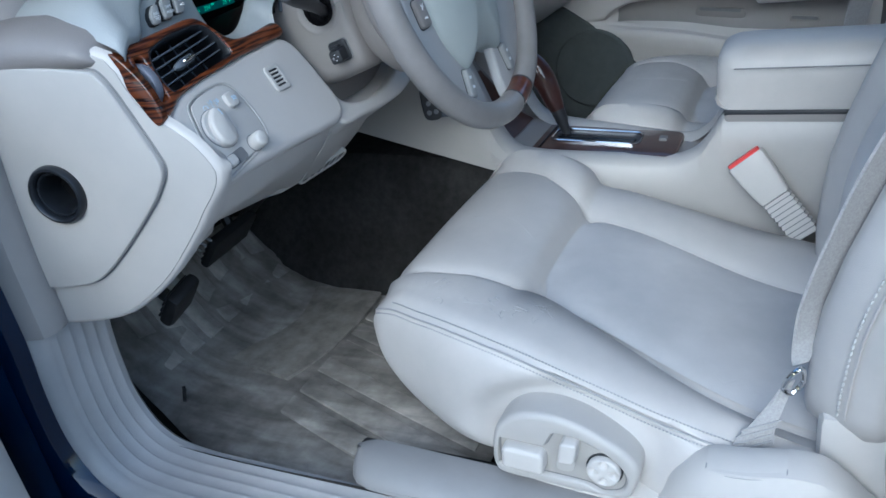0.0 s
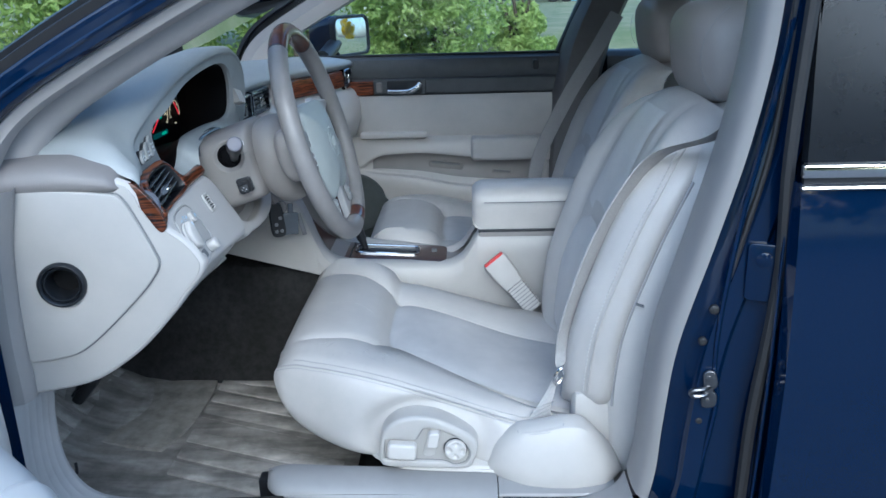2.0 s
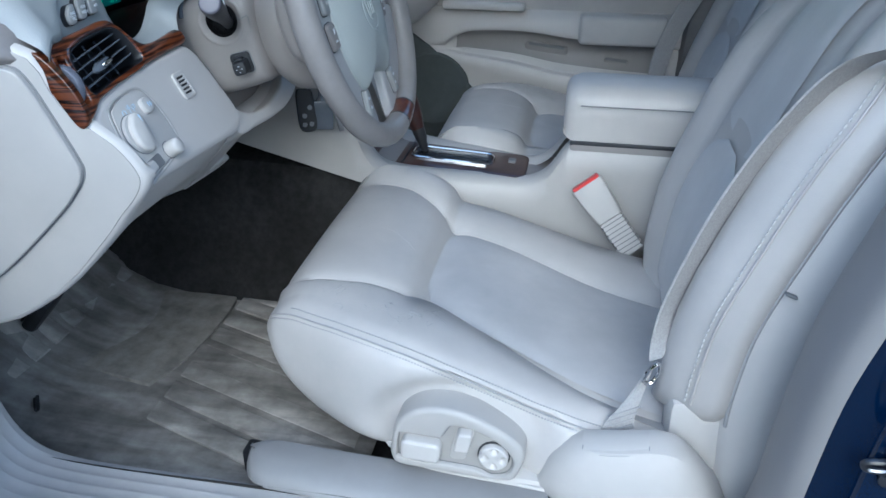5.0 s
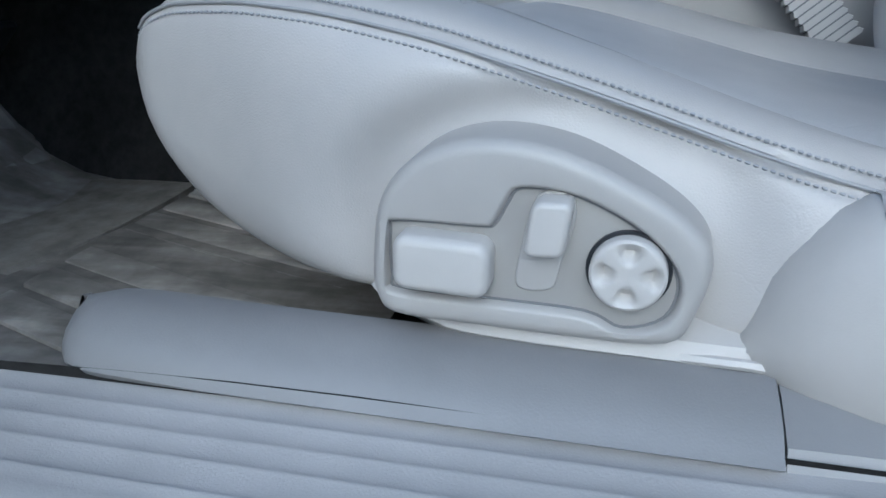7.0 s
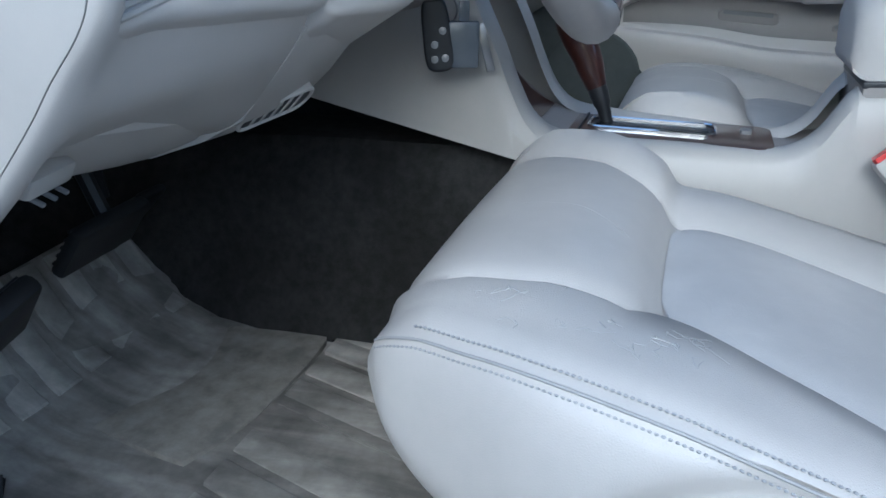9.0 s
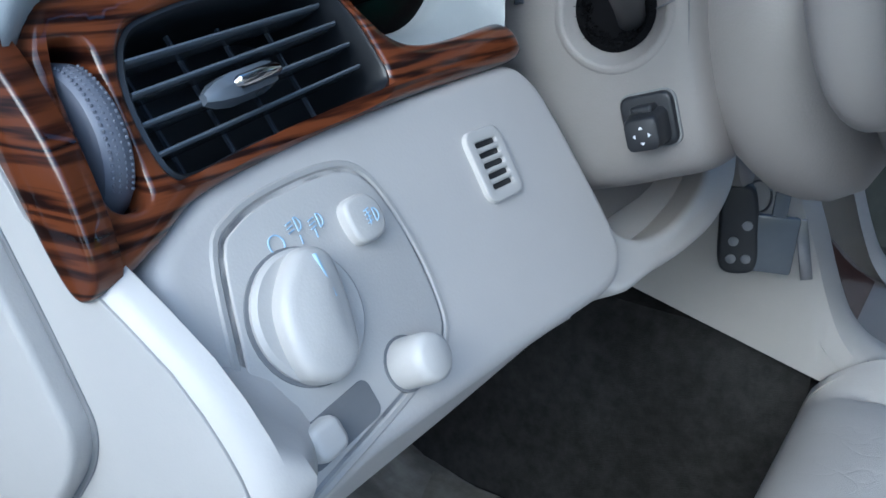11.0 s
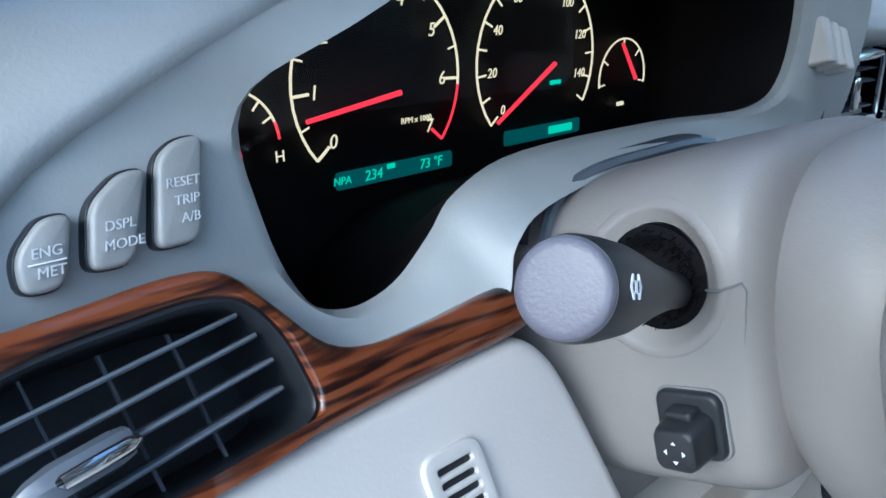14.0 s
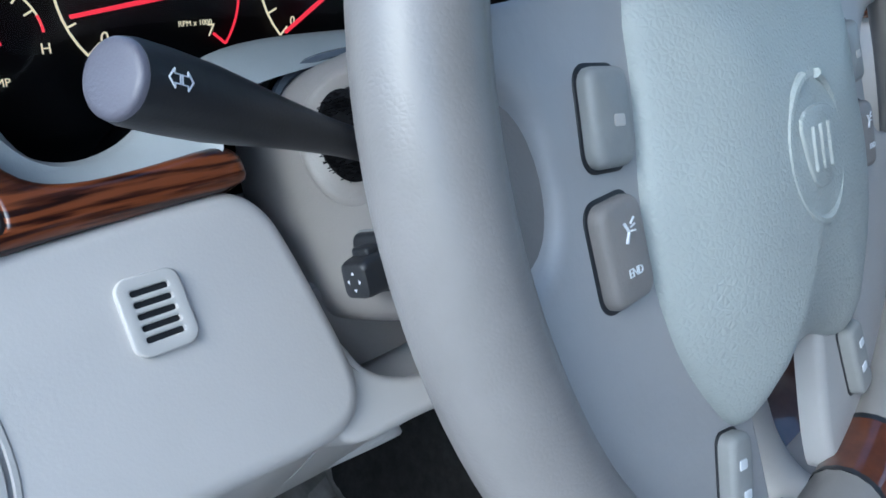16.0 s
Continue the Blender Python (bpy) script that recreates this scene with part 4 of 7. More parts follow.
part("cross_seam", tube([Vector((-0.43 + 0.105 * f, 1.02 - 0.03 * f + 0.02 * math.sin(f * 3), crv(-0.43 + 0.105 * f, ZI) + 0.0022)) for f in lin(0, 1, 14)], 0.0009, 6), LEATHER, seat)
# leather creases near the front corner
bmc = bmesh.new()
rng = random.Random(4)
for k in range(26):
    x0, y0 = -0.435 + 0.18 * rng.random(), 0.80 + 0.06 * rng.random()
    pts = []
    for j in range(6):
        x0 += 0.008 * rng.uniform(-0.5, 1)
        y0 += 0.007 * rng.uniform(-1, 1)
        yg, zi, ys, zs = crv(x0, YG), crv(x0, ZI), crv(x0, YS), crv(x0, ZS)
        s = seat_section(x0)
        near = sorted([p for p in s if p.z > zs - 0.01], key=lambda p: abs(p.y - y0))[:2]
        d0, d1 = abs(near[0].y - y0), abs(near[1].y - y0)
        pts.append(Vector((nose(x0), y0, (near[0].z * d1 + near[1].z * d0) / (d0 + d1 + 1e-9) - 0.0003)))
    tube(pts, 0.0005, 5, bmc)
tagged(part("creases", bmc, SEAMSOFT, seat, "fine creases in the leather"), kind="stuff")
# lower valance and metal frame
part("valance", loft([[Vector((x, crv(x, YO) + 0.03 - (0.03 - dy) * f, crv(x, ZB) + 0.006 + dz * f)) for dy, dz, f in [(a, b, min(1, (x + 0.322) / 0.07) ** 0.5) for a, b in ((0.03, 0.006), (0.002, -0.002), (-0.002, -0.012), (0.008, -0.022), (0.04, -0.024))]] for x in lin(-0.32, -0.03, 24)]), PLASTIC, seat, "pale plastic valance")
part("frame", box((-0.10, 0.99, 0.425), (0.36, 0.40, 0.05), 0.01), BLACK, seat, "black steel seat frame")
# switch panel
cp = Plane((0, 0.713, -0.003), (1, 0, 0), (0, 0, 1))
outl = smooth_outline([(-0.294, 0.515), (-0.286, 0.550), (-0.262, 0.573), (-0.228, 0.581), (-0.190, 0.575), (-0.150, 0.556), (-0.126, 0.538), (-0.118, 0.520), (-0.124, 0.494), (-0.138, 0.475), (-0.190, 0.4745), (-0.240, 0.477), (-0.283, 0.480), (-0.294, 0.492)], 5)
rec = smooth_outline([(-0.2845, 0.503), (-0.2835, 0.529), (-0.278, 0.5355), (-0.235, 0.5345), (-0.226, 0.536), (-0.219, 0.548), (-0.211, 0.556), (-0.182, 0.552), (-0.150, 0.534), (-0.134, 0.512), (-0.139, 0.490), (-0.160, 0.482), (-0.180, 0.490), (-0.229, 0.493), (-0.28, 0.4955)], 4)
sp_ = part("switch_panel", slab_holes(cp, outl, [rec], -0.030, 0.012, 0.0080, 0.0035, 5), PANEL, seat, "pale plastic switch panel")
part("recess", slab(cp, inset(rec, -0.001), -0.006, 0.0062, 0.0004), SHADERECESS, sp_)
# dark ring paints the shading line round the recess
part("recess_shade_line", ringslab(cp, inset(rec, -0.0004), inset(rec, 0.0012), 0.0, 0.0066, 0.0002), SEAMDARK, sp_)
part("slide_switch", slab(cp, rrect(-0.2525, 0.5155, 0.052, 0.031, 0.008, turn=-4), 0.003, 0.023, 0.0055, steps=4), PLASTIC, sp_, "large pale seat switch")
part("tilt_slot", slab(cp, smooth_outline([(-0.203, 0.553), (-0.184, 0.549), (-0.192, 0.515), (-0.197, 0.502), (-0.214, 0.502), (-0.213, 0.52)], 4), 0.004, 0.0082, 0.001), PANEL, sp_)
part("tilt_switch", slab(cp, rrect(-0.1965, 0.539, 0.020, 0.029, 0.005, skew=0.18), 0.003, 0.023, 0.0032, steps=4), PLASTIC, sp_, "pale recliner switch")
part("lumbar_gap", ringslab(cp, circle(-0.158, 0.515, 0.0212), circle(-0.158, 0.515, 0.0192), 0.004, 0.0085, 0.0003), BLACK, sp_)
rows = [[cp(-0.158 + 0.0192 * math.cos(a), 0.515 + 0.0192 * math.sin(a), 0.003) for a in lin(0, math.tau, 49)[:-1]]]
for r, w in ((0.0192, 0.0135), (0.0188, 0.0152), (0.0175, 0.0163), (0.0160, 0.0165), (0.0140, 0.0165), (0.012, 0.0165), (0.010, 0.0165), (0.008, 0.0165), (0.006, 0.0165), (0.004, 0.0163), (0.001, 0.0162)):
    rows.append([cp(-0.158 + r * math.cos(a), 0.515 + r * math.sin(a), w - 0.0066 * math.exp(-((r - 0.0118) / 0.0034) ** 2) * max(0, min(1, 0.35 + math.cos(4 * (a + 0.06))))) for a in lin(0, math.tau, 49)[:-1]])
part("lumbar_button", loft(rows, ring=True, caps=True), PLASTIC, sp_, "round four-way lumbar button")
# hinge cover beside the cushion
hc = []
HX = cat([(-0.102, 0, 0), (-0.09, 0, 0), (-0.06, 0, 0), (-0.02, 0, 0), (0.03, 0, 0), (0.075, 0, 0), (0.105, 0, 0), (0.128, 0, 0), (0.138, 0, 0)], 3)
for q in HX:
    x = q.x
    zt = crv(x, [(-0.102, 0.475), (-0.09, 0.508), (-0.07, 0.535), (-0.045, 0.552), (0.0, 0.563), (0.03, 0.571), (0.052, 0.572), (0.066, 0.566), (0.085, 0.548), (0.11, 0.515), (0.128, 0.487), (0.138, 0.465)])
    zb = crv(x, [(-0.102, 0.455), (-0.09, 0.443), (-0.06, 0.430), (-0.02, 0.420), (0.04, 0.414), (0.09, 0.420), (0.12, 0.440), (0.138, 0.465)])
    yo = crv(x, [(-0.102, 0.715), (-0.07, 0.690), (-0.02, 0.672), (0.04, 0.668), (0.1, 0.678), (0.138, 0.705)])
    h = zt - zb
    hc.append([Vector((x, y, z)) for y, z in ((0.76, zb + 0.01), (yo + 0.04, zb), (yo + 0.012, zb + 0.012 * h / 0.1), (yo + 0.002, zb + 0.25 * h), (yo, zb + 0.5 * h), (yo + 0.006, zb + 0.78 * h), (yo + 0.018, zb + 0.95 * h), (yo + 0.04, zt), (yo + 0.058, zt - 0.004), (yo + 0.072, zt - 0.03), (0.76, zb + 0.02))])
hcv = part("hinge_cover", loft(hc, ring=True, caps=True), PLASTIC, seat, "pale plastic hinge cover")
rows = []
for r in hc:
    f = (r[0].x + 0.010) / 0.047
    if abs(f) < 1:
        g = (1 - f ** 4) ** 0.5
        e = Vector((0, -0.0006, 0.0014))
        a, c = r[7].lerp(r[6].lerp(r[5], 0.10), 0.25 + 0.75 * g), r[7].lerp(r[8], g)
        rows.append([a - e * 0.3, a + e * 0.8, a.lerp(r[7], 0.3) + e, r[7] + e, c + e * 0.8, c - e])
part("lower_side", box((0.100, 0.778, 0.53), (0.09, 0.06, 0.13), 0.012), PLASTIC, seat)
part("cap", loft(rows), PLASTIC, hcv, "smooth cover cap")
part("cap_gap", tube(rows[0][:3][::-1] + [r[0] for r in rows] + rows[-1][:3], 0.0007, 6), SEAMSOFT, hcv)
# rail cover along the sill
rc = []
for x in [-0.497, -0.494, -0.488, -0.476, -0.458, -0.43, -0.38, -0.28, -0.18, -0.085]:
    f = min(1, (x + 0.501) / 0.045)
    r = math.sqrt(max(0.02, 1 - (1 - f) ** 2))
    zt = crv(x, [(-0.52, 0.462), (-0.47, 0.472), (-0.38, 0.468), (-0.2, 0.462), (-0.085, 0.459)])
    y0, y1 = 0.714 - 0.058 * r - 0.010 * min(1, (x + 0.522) / 0.43), 0.714 + 0.016 * r
    hgt = 0.045
    rc.append([Vector((x, y, z)) for y, z in ((y1, 0.42), (y0 + 0.004, max(0.4435, zt - hgt * (0.6 + 0.4 * r))), (y0, max(0.447, zt - 0.022)), (y0 + 0.002, max(0.448, zt - 0.016)), (y0 + 0.007, zt - 0.0095), (y0 + 0.015, zt - 0.004), (y0 + 0.028, zt - 0.0003), (y0 + 0.6 * (y1 - y0), zt + 0.002), (y1 - 0.004, zt - 0.003), (y1, zt - 0.012))])
part("rail_cover", loft(rc, ring=True, caps=True), RAILCOVER, seat, "long grey plastic rail cover")
part("rail_cover_rear", loft([[Vector((x, y, z)) for y, z in ((0.735, 0.42), (0.655, 0.42), (0.652, 0.436), (0.66, 0.4495), (0.69, 0.4565), (0.73, 0.4575))] for x in (-0.083, -0.02, 0.06, 0.12)], ring=True, caps=True), RAILCOVER, seat)
part("rail", box((-0.28, 0.755, 0.405), (0.50, 0.03, 0.04), 0.004), BLACK, seat, "black steel seat rail")
part("cable", tube(cat([(-0.13, 0.712, 0.462), (-0.10, 0.708, 0.463), (-0.085, 0.712, 0.460), (-0.08, 0.73, 0.455)], 5), 0.003, 6), PLASTIC, seat)

# backrest
XF = [(0.50, 0.055), (0.58, 0.050), (0.68, 0.058), (0.83, 0.102), (0.95, 0.150), (1.04, 0.196), (1.08, 0.235), (1.10, 0.275)]
bk = []
for z in [0.535, 0.545, 0.56, 0.575, 0.59, 0.605, 0.65, 0.70, 0.76, 0.82, 0.88, 0.94, 0.99, 1.03, 1.055, 1.075, 1.09, 1.098]:
    xf = crv(z, XF)
    f = max(0, (z - 0.93) / 0.17)
    ya, yb = 0.742 + 0.085 * f ** 2.2, 1.258 - 0.085 * f ** 2.2
    th = 0.115 * (1 - 0.55 * f ** 2)
    low = 0.05 * max(0, (0.605 - z) / 0.06) ** 2
    ya, yb = ya + low, yb - low
    row = []
    n = 30
    for k in range(n + 1):
        s = -1 + 2 * k / n
        y = (ya + yb) / 2 + (yb - ya) / 2 * s
        bol = 0.026 * math.exp(-((abs(s) - 0.80) / 0.17) ** 2) * (1 - 0.7 * f)
        gro = 0.008 * math.exp(-((abs(s) - 0.55) / 0.035) ** 2)
        edge = 0.022 * max(0, (abs(s) - 0.86) / 0.14) ** 2.0
        row.append(Vector((xf + 0.016 - bol + gro + edge, y, z - 0.03 * s * s * f)))
    for k in range(9):
        s = 1 - 2 * k / 8
        row.append(Vector((xf + th + 0.02 * (1 - s * s), (ya + yb) / 2 + (yb - ya) / 2 * s * 0.96, z - 0.03 * s * s * f)))
    for d, o in ((0.088, 0.016), (0.076, 0.010), (0.070, -0.003), (0.060, -0.008), (0.048, -0.009)):
        row.append(Vector((xf + min(d, th), ya + o, z - 0.03 * f)))
    bk.append(row)
back = part("backrest", loft(bk, ring=True, caps=True), LEATHER, seat, "pale grey leather backrest", sharp=60)
def back_x(z, s):
    f = max(0, (z - 0.93) / 0.17)
    return crv(z, XF) + 0.016 - 0.026 * math.exp(-((abs(s) - 0.80) / 0.17) ** 2) * (1 - 0.7 * f)
rows = []
for i in range(15):
    z = 0.575 + 0.27 * i / 14
    w = 0.50 * math.sqrt(max(0.0, 1 - max(0, (z - 0.76) / 0.087) ** 2)) + 0.01
    rows.append([Vector((back_x(z, w * s) - 0.003 - 0.004 * (1 - s ** 8) * (0.3 if i in (0, 14) else 1), 1.0 + 0.258 * w * s, z)) for s in lin(-1, 1, 13)])
part("back_insert", loft(rows), LITINSERT, back, "grey leather lower insert")
rows = []
for i in range(13):
    z = 0.865 + 0.20 * i / 12
    w = 0.40 - 0.10 * i / 12
    rows.append([Vector((back_x(z, w * s) - 0.002 - 0.003 * (1 - s ** 8) - 0.0, 1.0 + 0.258 * w * s, z - 0.02 * (i < 2) * (1 - s * s))) for s in lin(-1, 1, 11)])
part("back_insert", loft(rows), LITINSERT, back, "grey leather upper insert")
bmst = bmesh.new()
edge = [Vector((crv(z, XF) + 0.0265, 0.742 + 0.085 * max(0, (z - 0.93) / 0.17) ** 2.2, z - 0.03 * max(0, (z - 0.93) / 0.17))) for z in lin(0.60, 1.06, 60)]
part("back_piping", tube(edge, 0.0016, 6), LEATHER, back)
dashes([p + Vector((-0.0065, 0.005, 0)) for p in edge], 0.0075, 0.0052, bmst, 0.0016)
tagged(part("back_stitching", bmst, PALETHREAD, back, "row of pale stitching"), kind="stuff")
part("back_shell", loft([[Vector((crv(z, XF) + d, y + 0.03 * max(0, (z - 0.95) / 0.1) ** 2, z)) for d, y in ((0.058, 0.765), (0.066, 0.748), (0.076, 0.737), (0.095, 0.732), (0.14, 0.730), (0.165, 0.745), (0.16, 1.25))] for z in lin(0.41, 1.05, 20)]), PLASTIC, back, "pale grey side trim")
part("front_gap", tube([(crv(z, XF) + 0.071, 0.7400, z) for z in lin(0.575, 0.98, 20)], 0.0026, 6), SEAMSOFT, back)
part("side_latch", slab(Plane((0.158, 0.728, 0.772), (1, 0, 0.35), (-0.35, 0, 1)), rrect(0, 0, 0.014, 0.003, 0.0012, turn=-38), -0.004, 0.003, 0.001), SEAMDARK, back)
# headrest
hd = thing("headrest", "padded taupe leather headrest with a curved seam", "headrest", "headrests", at=(0.335, 1.0, 1.08))
part("cushion", moved(pillow((0.335, 1.0, 1.168), (0.140, 0.290, 0.182), 0.66, 24, 36), Matrix.Translation((0.335, 1, 1.17)) @ Matrix.Rotation(radians(-8), 4, "Y") @ Matrix.Translation((-0.335, -1, -1.17))), HEADLEATHER, hd)
for y in (0.93, 1.07):
    part("post", tube([(0.325, y, 1.03), (0.33, y, 1.11)], 0.006, 10), STEEL, hd)
part("seam", dashes([Vector((0.322 - 0.055 * math.sin(math.pi * f) ** 0.6, 0.8675 - 0.003, 1.085 + 0.165 * f)) for f in lin(0.03, 0.97, 40)], 0.006, 0.004, None, 0.001), STITCH, hd)

# passenger seat: the same, mirrored
flip = Matrix.Translation((0.09, 2 * CY, 0)) @ Matrix.Diagonal((1, -1, 1, 1))
ps = copy_thing(seat, flip @ Matrix.Translation(seat.location))

tagged(ps, "pale grey leather passenger seat with darker insert", "car seat")
copy_thing(hd, flip @ Matrix.Translation(hd.location))

# ---- belts ----
sb = thing("seat_belt", "pale grey webbing seat belt hanging slack on the driver's side", "seat belt")
def ribbon(path, width, across, th=0.0016):
    rows = []
    for k, (p, a) in enumerate(zip(path, across)):
        w = crv(k / (len(path) - 1), width) if isinstance(width, list) else width
        p, a = Vector(p), Vector(a).normalized() * w / 2
        n = Vector((0.9, -0.3, 0.2)).normalized() * th
        rows.append([p - a - n, p + a - n, p + a + n, p - a + n])
    return loft(rows, ring=True, caps=True)
bp = cat([(0.272, 0.675, 1.085), (0.250, 0.715, 1.055)] + [(back_x(z, (y - 1) / 0.258) - 0.007, y, z) for z, y in ((1.02, 0.765), (0.95, 0.785), (0.87, 0.795), (0.79, 0.80), (0.71, 0.80), (0.66, 0.795))] + [(0.034, 0.785, 0.632)], 5)
part("shoulder_strap", ribbon(bp, [(0, 0.046), (0.55, 0.045), (0.75, 0.036), (0.9, 0.024), (1, 0.014)], [Vector((0.72, 0.65, -0.18)).lerp(Vector((0.9, 0.1, 0.45)), max(0, (k / (len(bp) - 1) - 0.75) / 0.25)) for k in range(len(bp))]), BELT, sb, "woven shoulder strap")
bq = cat([(0.024, 0.776, 0.612), (0.016, 0.768, 0.595), (0.006, 0.757, 0.578), (-0.004, 0.748, 0.560), (-0.008, 0.742, 0.543)], 5)
part("lap_strap", ribbon(bq, [(0, 0.014), (0.3, 0.024), (0.7, 0.038), (1, 0.046)], [Vector((0.7, 0.5, 0.5)).lerp(Vector((1, 0.2, 0.35)), k / 20) for k in range(len(bq))]), BELT, sb, "folded lap strap")
for k in range(4):
    q = bq[-3 - k * 2]
    part("strap_fold", tube([q + Vector((-0.020, -0.006, -0.008)), q + Vector((0, -0.0035, 0.001)), q + Vector((0.019, 0.003, 0.007))], 0.0011, 5), SEAMSOFT, sb)
part("tongue", tube(cat([(0.036, 0.770, 0.636), (0.026, 0.766, 0.628), (0.020, 0.765, 0.612), (0.028, 0.770, 0.604), (0.038, 0.774, 0.618)], 5, True), 0.0028, 8, closed=True), CHROME, sb, "chrome belt tongue")
part("pillar_guide", pillow((0.272, 0.675, 1.09), (0.03, 0.05, 0.06), 0.5), PLASTIC, sb)
# passenger strap
part("passenger_strap", ribbon(cat([(0.33, 1.975, 1.20), (0.27, 1.96, 1.10), (0.18, 1.95, 0.95), (0.10, 1.945, 0.78), (0.08, 1.94, 0.66)], 5), 0.046, [Vector((0.8, 0.3, -0.4))] * 21), BELT, thing("passenger_seat_belt", "pale webbing belt hanging from the centre post", "seat belt"))

bu = thing("belt_buckle", "pale plastic belt buckle with red release edge and ribbed sleeve", "buckle")
ax = Vector((-0.1055, 0.022, 0.131)).normalized()
b0 = Vector((0.026, 1.252, 0.548))
bpl = Plane(b0, Vector((0.92, 0.0, 0.39)), ax)
bpl = Plane(b0, ax.cross(Vector((0.1, -1, 0.1))).normalized() * -1, ax)
sgn = 1 if bpl.w.y < 0 else -1
part("sleeve", loft([[bpl(u * w, v, sgn * d) for u, d in ((-1, 0), (-0.9, 0.010), (0.9, 0.010), (1, 0), (0.9, -0.010), (-0.9, -0.010))] for v, w in [(k * 0.0085 + dv, 0.022 + (0.0028 if j % 2 else 0)) for k in range(9) for j, dv in enumerate((0.0, 0.002, 0.0062))]], ring=True, caps=True), PLASTIC, bu, "ribbed flexible sleeve", sharp=25)
for k in range(9):
    v = k * 0.0085 + 0.0074
    part("sleeve_groove", loft([[bpl(u * 0.0224, v + dv, sgn * d) for u, d in ((-1, 0), (-0.9, 0.0104), (0.9, 0.0104), (1, 0))] for dv in (0, 0.0016)]), SEAMDARK, bu)
part("housing", loft([[bpl(u * w, v, sgn * d) for u, d in ((-1, 0), (-0.92, 0.010), (-0.8, 0.0125), (0.8, 0.0125), (0.92, 0.010), (1, 0), (0.9, -0.012), (-0.9, -0.012))] for v, w in ((0.076, 0.0235), (0.080, 0.0255), (0.11, 0.0285), (0.148, 0.0310), (0.152, 0.0295))], ring=True, caps=True), PLASTIC, bu, "pale plastic buckle housing")
part("release_button", loft([[bpl(u * 0.027, v, sgn * d) for u, d in ((-1, 0.004), (-0.92, 0.0105), (0.92, 0.0105), (1, 0.004), (0.9, -0.009), (-0.9, -0.009))] for v in (0.149, 0.1575)], ring=True, caps=True), RED, bu, "red release button")

# ---- dashboard ----
D = Plane((-0.6096, 0, 0.9447), (0, 1, 0), (-0.482, 0, 0.876))


dash = thing("dashboard", "pale grey dashboard with polished wood trim and dark padded top", "dashboard")
PROF = [(-0.72, 0.915), (-0.675, 0.925), (-0.605, 0.925), (-0.575, 0.893), (-0.566, 0.876), (-0.566, 0.862), (-0.578, 0.838), (-0.60, 0.810), (-0.648, 0.760), (-0.69, 0.744), (-0.75, 0.742), (-0.84, 0.752), (-0.95, 0.77), (-0.95, 0.92), (-0.85, 0.915), (-0.80, 0.915)]
LEFTP = [(-0.640, 1.022), (-0.615, 0.968), (-0.568, 0.925), (-0.547, 0.893), (-0.546, 0.876), (-0.556, 0.858), (-0.575, 0.836), (-0.597, 0.808), (-0.648, 0.753), (-0.70, 0.714), (-0.75, 0.691), (-0.84, 0.682), (-0.95, 0.69), (-0.95, 1.03), (-0.80, 1.036), (-0.70, 1.034)]
cxm, czm = -0.74, 0.87


def dash_row(y, blend, shrink):
    out = []
    for i, ((a, b), (c, d)) in enumerate(zip(PROF, LEFTP)):
        k = blend if 2 < i < 12 else max(0.0, min(1.0, 1 - (y - 0.652) / 0.008))
        x, z = a + (c - a) * k, b + (d - b) * k
        if 7 < i < 13:
            z += 0.03 * (1 - blend) * max(0, min(1, (0.92 - y) / 0.10))
        x, z = cxm + (x - cxm) * shrink, czm + (z - czm) * shrink
        out.append(Vector((x, y + 0.19 * (x + 0.62) * max(0, min(1, (0.74 - y) / 0.09)), z)))
    return [p for p in cat(out, 3, True)]


rows = [dash_row(0.643, 1, 0.955), dash_row(0.6445, 1, 0.972), dash_row(0.647, 1, 0.983), dash_row(0.652, 1, 0.992), dash_row(0.661, 0.9, 1), dash_row(0.672, 0.55, 1), dash_row(0.685, 0.2, 1), dash_row(0.70, 0, 1), dash_row(0.73, 0, 1), dash_row(0.80, 0, 1), dash_row(0.88, 0, 1), dash_row(0.915, 0, 0.995), dash_row(0.922, 0, 0.97)]
part("lower_body", loft(rows, ring=True), VINYL, dash, "pale grey moulded lower dash")
# lip and cubby under the column
lip = smooth_outline([(0.915, -0.050), (0.933, -0.060), (0.942, -0.078), (0.957, -0.0895), (0.98, -0.0970), (1.016, -0.1000), (1.06, -0.0955), (1.10, -0.084), (1.14, -0.055), (1.165, -0.015), (1.20, -0.015), (1.19, -0.070), (1.15, -0.103), (1.09, -0.1185), (1.03, -0.1205), (0.97, -0.1165), (0.915, -0.108)], 5)
part("column_lip", slab(D, lip, -0.13, 0.003, 0.006, steps=5), VINYL, dash, "curved lip below the steering column")
part("lower_cover", loft([[Vector((x, y, z + dz)) for x, z in ((-0.95, 0.84), (-0.62, 0.850), (-0.588, 0.846), (-0.578, 0.836), (-0.60, 0.810), (-0.648, 0.760), (-0.69, 0.740), (-0.75, 0.722), (-0.785, 0.723), (-0.95, 0.77))] for y, dz in ((0.915, 0.0), (0.96, -0.002), (1.0, 0.0), (1.05, 0.006), (1.09, 0.016), (1.13, 0.034), (1.18, 0.06))], ring=True, caps=True), VINYL, dash, "pale cover under the column")
part("cubby", box((-0.70, 1.05, 0.885), (0.2, 0.30, 0.06), 0.005), TAUPE, dash)
